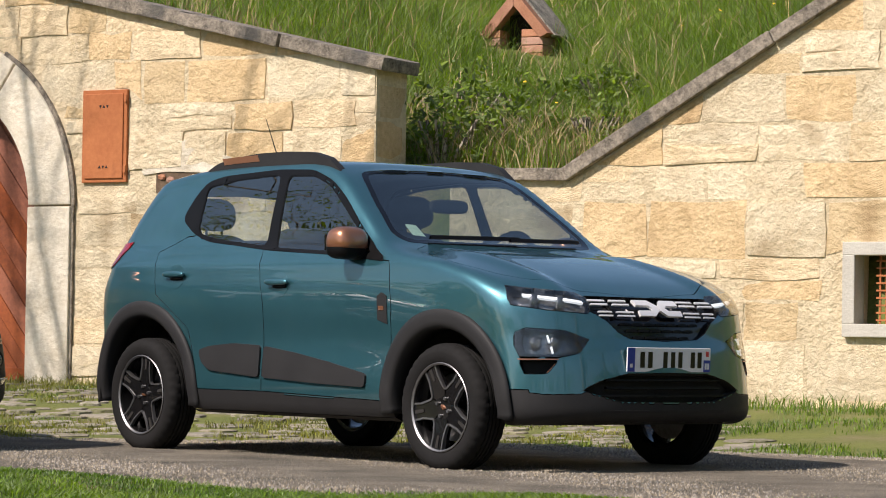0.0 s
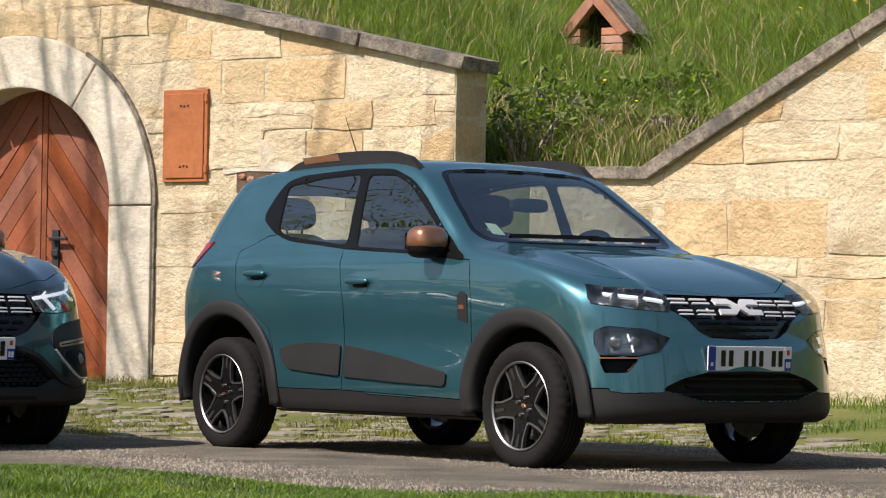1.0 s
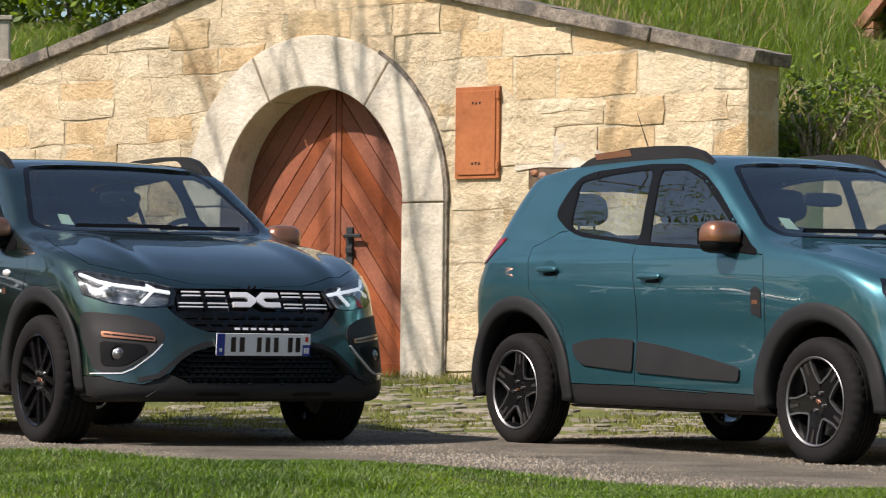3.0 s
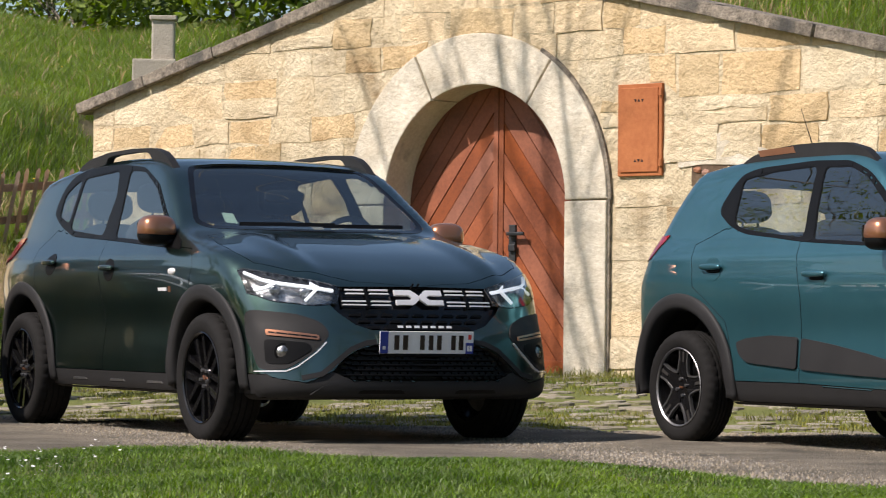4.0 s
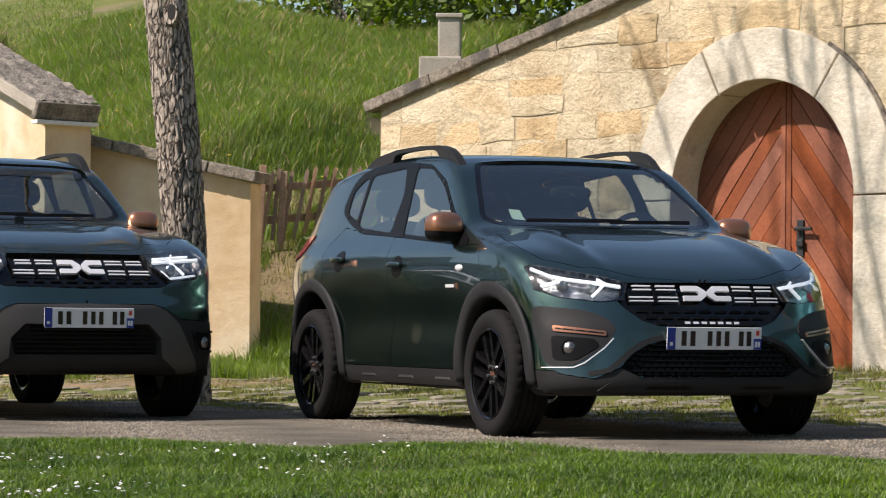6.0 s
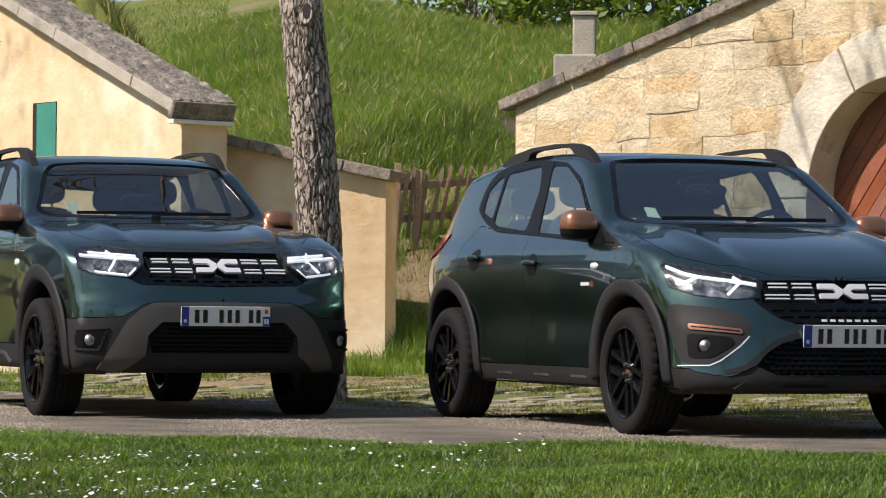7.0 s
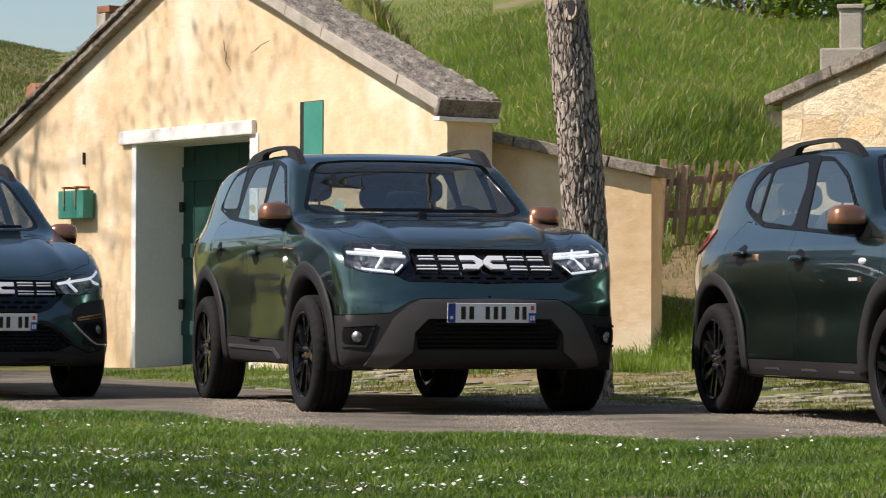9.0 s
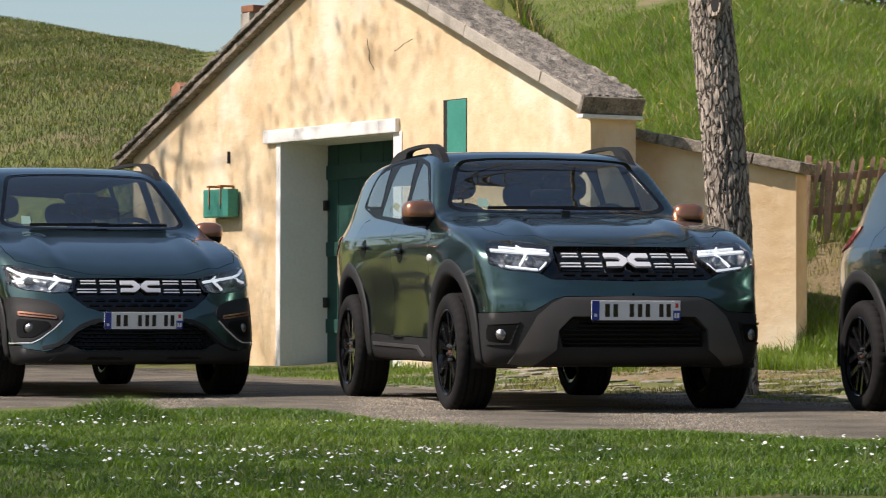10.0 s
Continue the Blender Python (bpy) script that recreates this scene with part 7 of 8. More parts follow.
# hatch, slot with broken bricks
hatch = thing("wall_hatch", "rust-red metal wall hatch with small vent holes", "hatch", STONE)
hx0, hx1, hz0, hz1 = HATCH
part("hatch_frame", prism(bmesh.new(), [(hx0, hz0), (hx1, hz0), (hx1, hz1), (hx0, hz1)], -0.026, 0.02, 0.004), M["rust"], hatch)
panel_bm = box(bmesh.new(), hx0 + 0.03, hx1 - 0.03, -0.038, -0.02, hz0 + 0.03, hz1 - 0.03, 0.006)
door_leaf = part("hatch_door", panel_bm, M["rust"], hatch)
for zz in (hz0 + 0.12, hz1 - 0.13):
    for i in (-1, 0, 1):
        up = 1 if zz < 2 else -1
        cx = (hx0 + hx1) / 2 + i * 0.034
        o = [(cx - 0.013, zz - 0.010 * up), (cx + 0.013, zz - 0.010 * up), (cx, zz + 0.013 * up)] if i else [(cx - 0.013, zz + 0.010 * up), (cx + 0.013, zz + 0.010 * up), (cx, zz - 0.013 * up)]
        part("vent_hole", prism(bmesh.new(), o if up > 0 else o[::-1], -0.0405, -0.034), M["dark"], door_leaf)
for zz in (hz0 + 0.07, hz1 - 0.10):
    part("hinge", box(bmesh.new(), hx1 - 0.02, hx1 + 0.006, -0.045, -0.02, zz, zz + 0.06, 0.004), M["rust"], hatch)
sx0, sx1, sz0, sz1 = SLOT
# Flat dark sheet on the wall face stands for the slot's shaded depth.
slot = part("dark_slot", box(bmesh.new(), sx0, sx1, -0.004, 0.01, sz0, sz1), M["cavity"], wall_stone)
rng = random.Random(9)
for i in range(9):
    cx, cz = rng.uniform(sx0 + 0.05, sx1), rng.uniform(sz0 + 0.02, sz1 - 0.03)
    o = [(cx + 0.05 * rng.uniform(0.6, 1) * math.cos(t), cz + 0.032 * rng.uniform(0.6, 1) * math.sin(t)) for t in np.linspace(0, 2 * math.pi, 7, endpoint=False)]
    V, F = blocky(o, 0.03, rng, 0.02)
    raw("rubble", V, F, M["mortar"] if i % 3 else M["brick"], wall_stone)
part("patch", prism(bmesh.new(), rounded([(sx0 - 0.13, sz1 - 0.02), (sx0 + 0.1, sz1 + 0.005), (sx1 + 0.15, sz1 - 0.01), (sx1 + 0.42, sz1 + 0.03), (sx1 + 0.30, sz1 + 0.11), (sx1 + 0.05, sz1 + 0.16), (sx1 - 0.1, sz1 + 0.25), (sx0 + 0.02, sz1 + 0.19), (sx0 - 0.12, sz1 + 0.21)], 0.03), -0.012, 0.0, 0.003), M["dressed"], wall_stone, "whitewashed plaster patch")

# the cellar wall beside it
RWIN = (0.21, 0.86, 0.66, 1.30)
cuts = [(-1, 0, 2.9), (1, 0, 3.2), (-0.575, 1, 1.78 + 0.575 * 1.85 - 0.02)]
def right_clip(poly):
    return keep_clear([RWIN])(poly)
courses(wall_right, -2.9, 3.2, -0.02, 3.6, cuts + [(0, 1, 99)], lambda p: None if (sum(q[0] for q in p) / len(p) < -1.9 and sum(q[1] for q in p) / len(p) > 1.62) else right_clip(p), 21, M["stone"], 0.22, 0.40, 0.35, 0.85)
coping(wall_right, (-2.95, 1.76), (-1.90, 1.74), 0.09, -0.06, 0.5, 11, 2)
coping(wall_right, (-1.92, 1.735), (1.3, 1.735 + 0.575 * 3.22), 0.10, -0.06, 0.5, 12, 2)
x0, x1, z0, z1 = RWIN
win = thing("window_1", "small cellar window in a grey stone frame", "window", RIGHT, kind="structure")
bm = bmesh.new()
for bx in ((x0, x1, z0, z0 + 0.09), (x0, x1, z1 - 0.09, z1), (x0, x0 + 0.09, z0 + 0.088, z1 - 0.088), (x1 - 0.09, x1, z0 + 0.088, z1 - 0.088)):
    box(bm, bx[0], bx[1], -0.05, 0.12, bx[2], bx[3], 0.008)
part("window_frame", bm, M["coping_pale"], win, "pale grey stone window frame")
part("window_back", box(bmesh.new(), x0 + 0.08, x1 - 0.08, 0.40, 0.44, z0 + 0.08, z1 - 0.08), M["dark"], win)
for i in range(9):
    xx = x0 + 0.22 + i * 0.045
    part("grate_bar", box(bmesh.new(), xx, xx + 0.012, 0.07, 0.082, z0 + 0.085, z1 - 0.085), M["rust"], win)
for i in range(9):
    zz = z0 + 0.11 + i * 0.05
    part("grate_bar", box(bmesh.new(), x0 + 0.2, x1 - 0.085, 0.064, 0.074, zz, zz + 0.012), M["rust"], win)


# ---------------------------------------------------------------- yellow house
lintel = part("lintel", box(bmesh.new(), -0.29, 2.20, -0.05, 0.30, 2.20, 2.33, 0.012), M["white"], wall_yellow, "whitewashed door lintel")
part("reveal", box(bmesh.new(), -0.09, 0.0, -0.012, 0.60, -0.3, 2.21, 0.01), M["white"], wall_yellow, "whitewashed door reveal")
part("reveal", box(bmesh.new(), 2.10, 2.25, -0.012, 0.60, -0.3, 2.21, 0.01), M["white"], wall_yellow)
part("ceiling_of_reveal", box(bmesh.new(), 0.0, 2.10, 0.0, 0.60, 2.19, 2.25), M["white"], wall_yellow)
gate = thing("door_2", "dark green wooden cellar door set deep in the wall", "door", YELLOW, kind="structure")
for i in range(10):
    part("board", box(bmesh.new(), 0.0 + i * 0.21, 0.207 + i * 0.21, 0.52 + 0.004 * (i % 2), 0.57, 0.05, 2.19, 0.004), M["green"], gate)
for zz in (0.35, 1.1, 1.85):
    part("cross_board", box(bmesh.new(), 0.01, 2.09, 0.495, 0.522, zz, zz + 0.14, 0.005), M["green"], gate)
for zz in (0.6, 1.55):
    part("hinge", box(bmesh.new(), -0.02, 0.05, 0.47, 0.51, zz, zz + 0.10, 0.006), M["iron"], gate)
shutter = thing("window_2", "narrow window closed by a green shutter", "window", YELLOW, kind="structure")
# Flat near-black strip left of the shutter; the wall is not cut in.
part("recess_edge", box(bmesh.new(), 2.95, 3.33, -0.006, 0.02, 1.9, 2.45), M["dark"], shutter)
part("shutter", box(bmesh.new(), 3.02, 3.33, -0.012, 0.012, 1.9, 2.442, 0.005), M["green_tin"], shutter, "green painted shutter")
pbox = thing("letter_box", "green metal letter box hung from two hooks", "letter box", YELLOW)
part("box_body", box(bmesh.new(), -1.36, -0.83, -0.14, -0.02, 1.50, 1.78, 0.012), M["green_tin"], pbox)
for xx in (-1.22, -0.98):
    bm = box(bmesh.new(), xx - 0.03, xx + 0.03, -0.16, 0.0, 1.80, 1.82, 0.005)
    box(bm, xx - 0.006, xx + 0.006, -0.15, -0.14, 1.62, 1.81)
    part("hook", bm, M["rust"], pbox)
    part("strap", box(bmesh.new(), xx - 0.008, xx + 0.008, -0.146, -0.139, 1.58, 1.78), M["iron"], pbox)
crack = thing("wall_hook", "short iron hook in the plaster", "hook", YELLOW)
part("hook_rod", box(bmesh.new(), -1.055, -1.045, -0.03, 0.0, 2.04, 2.16), M["iron"], crack)
rng = random.Random(3)
for (ax, az, n) in ((1.62, 3.10, 7), (2.10, 2.95, 5)):
    x, z = ax, az
    for i in range(n):
        nx, nz = x + rng.uniform(-0.01, 0.05) * (1 if n == 7 else 2.2), z - rng.uniform(0.02, 0.07) * (1 if n == 7 else -0.4)
        bm = prism(bmesh.new(), [(x - 0.002, z), (x + 0.004, z), (nx + 0.003, nz), (nx - 0.002, nz)], -0.004, 0.002)
        part("crack", bm, M["cavity"], wall_yellow)
        x, z = nx, nz

roof = thing("roof", "weathered grey roof with lichen-covered edge", "roof", YELLOW, kind="structure")
for s in (-1, 1):
    x_low = -3.45 if s < 0 else 5.28
    a, b = Vector((1.12, yellow_roof(1.12))), Vector((x_low, yellow_roof(x_low)))
    d = (b - a)
    L = d.length
    ang = math.degrees(math.atan2(d.y, d.x))
    base = pose(a.x, 0, a.y - 0.14) @ pose(0, 0, 0, 0, -ang, 0)
    part("roof_board", box(bmesh.new(), 0, L, -0.10, 0.46, -0.06 if s > 0 else 0.01, -0.01 if s > 0 else 0.06), M["coping"], roof, "", base)
    rng = random.Random(5 + s)
    if s < 0:
        for i in range(int(L / 0.115)):
            for j in range(4):
                y = -0.13 + j * 0.155 + rng.uniform(-0.01, 0.01)
                bm = box(bmesh.new(), i * 0.115, i * 0.115 + 0.15 + rng.uniform(-0.02, 0.03), y, y + 0.168, (0.0 if s > 0 else -0.03), (0.03 if s > 0 else 0.0))
                bmesh.ops.subdivide_edges(bm, edges=list(bm.edges), cuts=1, use_grid_fill=True)
                for v in bm.verts:
                    v.co.z += (0.010 + 0.010 * (v.co.x - i * 0.115) / 0.15) * s + rng.uniform(-0.007, 0.007)
                part("roof_tile", bm, M["tile"], roof, "", base)
    else:
        na, nb = 230, 26
        V, F = [], []
        for i in range(na + 1):
            for j in range(nb + 1):
                q = Vector((i * L / na, -0.13 + 0.62 * j / nb, 0))
                up = 0.024 * noise.noise(Vector((q.x * 10, q.y * 26, 1.5))) + 0.016 * noise.noise(Vector((q.x * 31, q.y * 60, 7.1))) + 0.02 * noise.noise(Vector((q.x * 1.1, q.y * 2, 3)))
                V.append((q.x, q.y, 0.058 + (up if 0 < j else up * 0.4)))
        n = len(V)
        V += [(i * L / na, -0.13, -0.02) for i in range(na + 1)]
        F = [(i * (nb + 1) + j, (i + 1) * (nb + 1) + j, (i + 1) * (nb + 1) + j + 1, i * (nb + 1) + j + 1) for i in range(na) for j in range(nb)]
        F += [(n + i, n + i + 1, (i + 1) * (nb + 1), i * (nb + 1)) for i in range(na)]
        raw("roof_cover", V, F, M["tile"], roof, "coarse grey lichen-covered roof cover", m=base, smooth=True)
        rng = random.Random(15)
        for i in range(7):
            part("verge_stone", box(bmesh.new(), i * L / 7 + 0.003, (i + 1) * L / 7 - 0.003, -0.145 + rng.uniform(-0.006, 0.006), -0.09, -0.05 - rng.uniform(0.0, 0.012), 0.045, 0.008), M["concrete"], roof, "pale cement verge" if i == 0 else "", base)
    if s > 0:
        part("edge_stone", box(bmesh.new(), L - 0.04, L + 0.03, -0.14, 0.49, -0.10, 0.05, 0.012), M["coping"], roof, "", base)
part("gutter", box(bmesh.new(), 5.20, 5.29, -0.13, 0.49, yellow_roof(5.28) - 0.28, yellow_roof(5.28) - 0.245, 0.008), M["white"], roof, "pale eaves strip")
chim = thing("chimney", "small broken brick chimney on the roof edge", "chimney", YELLOW @ pose(-1.11, 0.28, 0))
part("chimney_shaft", box(bmesh.new(), -0.085, 0.10, -0.09, 0.09, 3.0, 3.57, 0.015), M["concrete"], chim)
part("cap", box(bmesh.new(), -0.06, 0.15, -0.10, 0.10, 3.57, 3.64, 0.012), M["brick"], chim, "red brick cap", pose(0, 0, 0, 0, 0, 8))
loose = thing("ridge_tile", "loose red clay tile on the roof edge", "tile", YELLOW @ pose(-2.46, 0.2, 0))
part("tile_body", prism(bmesh.new(), [(-0.11, 2.68), (0.11, 2.77), (0.11, 2.90), (0.02, 2.945), (-0.09, 2.90)], -0.09, 0.09, 0.01), M["brick"], loose)

# wing wall running back to the fence
A, B = Vector((-9.80, 23.95)), Vector((-8.30, 24.05))
dirw = (B - A)
LW = dirw.length
wing = new("wall_wing", bpy.data.meshes.new("wall_wing"))
bm = prism(bmesh.new(), [(0, -0.4), (0, 2.06), (LW, 1.72), (LW, -0.4)], 0.0, 0.34)
bm.to_mesh(wing.data), bm.free()
wing.data.materials.append(M["plaster"])
wing.matrix_world = pose(A.x, A.y, 0, 0, 0, math.degrees(math.atan2(dirw.y, dirw.x)))
tagged(wing, "low wing wall in yellow ochre plaster", "wall", kind="structure")
coping(wing, (-0.1, 2.075), (LW + 0.06, 1.715), 0.09, -0.10, 0.42, 31, 4)


# ---------------------------------------------------------------- fence, posts, niche
fence = thing("picket_fence", "short weathered brown picket fence on the bank", "fence")
fa, fb = Vector((-8.86, 26.00)), Vector((-7.80, 27.10))
rng = random.Random(12)
for i in range(15):
    t = i / 14
    p = fa.lerp(fb, t)
    z = 1.34 + 0.14 * t
    bm = prism(bmesh.new(), [(-0.018, -0.06), (0.018, -0.06), (0.018, 0.57), (0.0, 0.60), (-0.018, 0.57)], -0.011, 0.011)
    part("picket", bm, M["fence"], fence, "", pose(p.x, p.y, z + rng.uniform(-0.02, 0.02), 0, 9 + rng.uniform(-5, 4), 20))
for z in (0.13, 0.42):
    d = fb - fa
    bm = box(bmesh.new(), 0, d.length, 0.012, 0.045, -0.035, 0.035, 0.004)
    part("fence_rail", bm, M["fence"], fence, "", pose(fa.x, fa.y, 1.34 + z, 0, -5.2, math.degrees(math.atan2(d.y, d.x))))
for t, h in ((-0.02, 0.75), (0.12, 0.70)):
    p = fa.lerp(fb, t)
    bm = box(bmesh.new(), -0.032, 0.032, -0.03, 0.03, -0.5, h - 0.1, 0.008)
    part("fence_post", bm, M["fence"], fence, "", pose(p.x, p.y, 1.32, 0, 3, 20))

vent = thing("vent_chimney", "grey concrete vent chimney on the hillside", "chimney", pose(-9.0, 32.8, -0.09, 0, 0, 12))
part("base", box(bmesh.new(), -0.32, 0.16, -0.22, 0.25, 2.2, 3.60, 0.02), M["concrete"], vent)
part("shaft", box(bmesh.new(), -0.115, 0.135, -0.12, 0.12, 3.1, 4.04, 0.02), M["concrete"], vent)
part("cap", box(bmesh.new(), -0.14, 0.16, -0.145, 0.145, 4.04, 4.09, 0.012), M["concrete"], vent)

niche = thing("brick_vent", "small gabled red brick vent in the grass", "vent", pose(0.69, 28.0, 0.02, 0, 0, -28))
def niche_part(nm, o, y0, y1, mt="brick", bev=0.008):
    return part(nm, prism(bmesh.new(), o, y0, y1, bev), M[mt], niche)
for zz in np.arange(2.85, 3.40, 0.075):
    for s, x0, x1 in ((-1, -0.36, -0.22), (1, 0.0, 0.22)):
        niche_part("brick", [(x0, zz), (x1, zz), (x1, zz + 0.068), (x0, zz + 0.068)], 0.0, 0.22)
        niche_part("brick", [(x0, zz), (x1, zz), (x1, zz + 0.068), (x0, zz + 0.068)], 0.23, 0.45)
for s in (-1, 1):
    o = [(-0.07 + s * 0.36, 3.40), (-0.07 + s * 0.27, 3.36), (-0.07, 3.66), (-0.07, 3.80)]
    niche_part("gable_brick", o if s > 0 else o[::-1], -0.03, 0.08)
    o = [(-0.07 + s * 0.38, 3.39), (-0.07 + s * 0.34, 3.37), (-0.07, 3.76), (-0.07, 3.83)]
    niche_part("roof_slab", o if s > 0 else o[::-1], 0.08, 0.50, "tile")
part("dark_back", box(bmesh.new(), -0.22, 0.0, 0.20, 0.24, 2.8, 3.6), M["dark"], niche)

# ---------------------------------------------------------------- trees
def tube(rows, sides):
    """A tapered tube through (point, radius) rows: verts, faces."""
    V, F = [], []
    for i, (p, r) in enumerate(rows):
        d = (rows[min(i + 1, len(rows) - 1)][0] - rows[max(i - 1, 0)][0]).normalized()
        u = d.orthogonal().normalized()
        w = d.cross(u)
        for k in range(sides):
            a = 2 * math.pi * k / sides
            V.append(p + (u * math.cos(a) + w * math.sin(a)) * r)
    for i in range(len(rows) - 1):
        for k in range(sides):
            j = (k + 1) % sides
            F.append((i * sides + k, i * sides + j, (i + 1) * sides + j, (i + 1) * sides + k))
    return V, F


def grow(rng, p, d, r, length, level, V, F, leaves, droop=0.05):
    rows = [(p.copy(), r)]
    steps = 6 if level < 2 else 4
    q, dd = p.copy(), d.copy()
    ends = []
    for i in range(steps):
        dd = (dd + Vector((rng.gauss(0, 0.13), rng.gauss(0, 0.13), rng.gauss(0.02, 0.10)))).normalized()
        q = q + dd * length / steps
        rows.append((q.copy(), r * (1 - 0.62 * (i + 1) / steps)))
        ends.append((q.copy(), dd.copy(), r * (1 - 0.62 * (i + 1) / steps)))
    v, f = tube(rows, 8 if level < 1 else (5 if level < 3 else 3))
    F += [tuple(i + len(V) for i in t) for t in f]
    V += v
    if level >= 4:
        for e in ends:
            if rng.random() < 0.5:
                leaves.append(e[0])
        return
    for i in range(1, steps):
        for _ in range(2 if level else 2):
            if rng.random() < (0.75 if level else 0.9):
                e, ed, er = ends[i]
                side = Vector((rng.gauss(0, 1), rng.gauss(0, 1), rng.gauss(0.25, 0.6))).normalized()
                nd = (ed * 0.6 + side * 0.8).normalized()
                grow(rng, e, nd, er * 0.55, length * rng.uniform(0.5, 0.72), level + 1, V, F, leaves)


def leaf_cloud(points, rng, size, spread, per):
    V, F = [], []
    for p in points:
        for _ in range(per):
            c = p + Vector((rng.gauss(0, spread), rng.gauss(0, spread), rng.gauss(0, spread)))
            a = Vector((rng.gauss(0, 1), rng.gauss(0, 1), rng.gauss(0, 1))).normalized()
            b = a.orthogonal().normalized()
            s = size * rng.uniform(0.6, 1.3)
            i = len(V)
            V += [c - a * s, c + b * s * 0.45, c + a * s, c - b * s * 0.45]
            F.append((i, i + 1, i + 2, i + 3))
    return V, F


def tree(label, x, y, z, height_, r, lean, seed, leafy, limbs_=5, crown_from=0.45, leader=(0, 0, 1)):
    rng = random.Random(seed)
    t = thing("tree", label, "tree", pose(x, y, z))
    V, F, leaves = [], [], []
    top = height_ * crown_from
    for k in range(limbs_):
        a = 2 * math.pi * k / limbs_ + rng.uniform(-0.4, 0.4)
        h = top * rng.uniform(0.85, 1.3)
        d = Vector((math.cos(a) * 0.7, math.sin(a) * 0.7, rng.uniform(0.6, 1.1))).normalized()
        grow(rng, Vector((lean[0] * h, lean[1] * h, h)), d, r * (0.45 if limbs_ == 5 else 0.17), height_ * (0.42 if limbs_ == 5 else 0.50), 1, V, F, leaves)
    grow(rng, Vector((lean[0] * top, lean[1] * top, top)), Vector(leader).normalized(), r * (0.6 if limbs_ == 5 else 0.4), height_ * 0.45, 1, V, F, leaves)
    tagged(raw("limbs", V, F, M["bark"], t, "bare spring branches", smooth=True), kind="stuff")
    if leafy:
        V, F = leaf_cloud(leaves, rng, 0.05, 0.10, leafy)
        tagged(raw("crown", V, F, M["leaf"], t, "sparse young leaves"), kind="stuff")
    return t


def trunk(parent, height_, r, lean, seed, knot=None):
    sides, rings = 110, int(height_ / 0.018)
    V, F = [], []
    for i in range(rings + 1):
        z = height_ * i / rings - 0.3
        for k in range(sides):
            a = 2 * math.pi * k / sides
            u = Vector((math.cos(a) * 4.6 + 0.5 * math.sin(z * 3), math.sin(a) * 4.6, z * 3.6))
            groove = math.exp(-(noise.noise(u + Vector((seed, 0, 0))) / 0.07) ** 2) + 0.5 * math.exp(-(noise.noise(u * 1.9 + Vector((0, seed, 5))) / 0.10) ** 2)
            fine = noise.noise(Vector((math.cos(a) * 14, math.sin(a) * 14, z * 9)))
            rr = r * (1 - 0.05 * z / 3) * (1 + 0.06 * math.exp(-max(z, 0) * 4)) - 0.023 * groove + 0.006 * fine
            cx, cy = lean[0] * z + 0.035 * math.sin(1.3 * z), lean[1] * z
            V.append((cx + rr * math.cos(a), cy + rr * math.sin(a), z))
    for i in range(rings):
        for k in range(sides):
            j = (k + 1) % sides
            F.append((i * sides + k, i * sides + j, (i + 1) * sides + j, (i + 1) * sides + k))
    return raw("trunk", V, F, M["bark"], parent, "grey furrowed bark trunk", smooth=True)


main_tree = tree("leaning street tree with grey furrowed bark", -7.25, 19.72, 0.12, 10.5, 0.19, (-0.055, 0.0), 4, 0, limbs_=9, crown_from=0.40, leader=(-0.9, 0.2, 0.7))
trunk(main_tree, 4.2, 0.156, (-0.068, 0.0), 3.0)
bm = lathe(bmesh.new(), [(0.030, 0.03), (0.055, 0.035), (0.062, 0.01), (0.055, -0.03), (0.030, -0.02)], steps=28, axis="y")
for v in bm.verts:
    v.co.z *= 1.55
part("knot_ring", bm, M["bark"], main_tree, "healed branch scar", pose(-0.075, -0.145, 2.56, 0, 0, -20), smooth=True)
bm = lathe(bmesh.new(), [(0.0005, 0.012), (0.036, 0.010), (0.036, -0.02), (0.0005, -0.02)], steps=20, axis="y")
for v in bm.verts:
    v.co.z *= 1.55
part("knot_hollow", bm, M["dark"], main_tree, "", pose(-0.075, -0.150, 2.56, 0, 0, -20))
# Trees added out of view to cast branch shadows and show in reflections.
for i, (x, y, h, s) in enumerate(((-20.9, 22.4, 9.5, 11), (4.6, 9.5, 11, 12), (-12.5, 3.5, 9.5, 13), (-3, -6, 12, 14), (6.5, 1.0, 11, 15), (6.2, 18.2, 10, 16), (13.5, 6.5, 11, 17), (17, -1.5, 12, 18), (-24, 12, 11, 19))):
    tt = tree("roadside tree with bare branches and few young leaves", x, y, 0.0, h, 0.2, (0.02, 0.01), s, 4 if i == 0 else 2, crown_from=0.38)
    v, f = tube([(Vector((0, 0, -0.2)), 0.22), (Vector((0.02, 0.01, 1.5)), 0.18), (Vector((0.08, 0.04, 4.4)), 0.15)], 14)
    raw("trunk", v, f, M["bark"], tt, smooth=True)


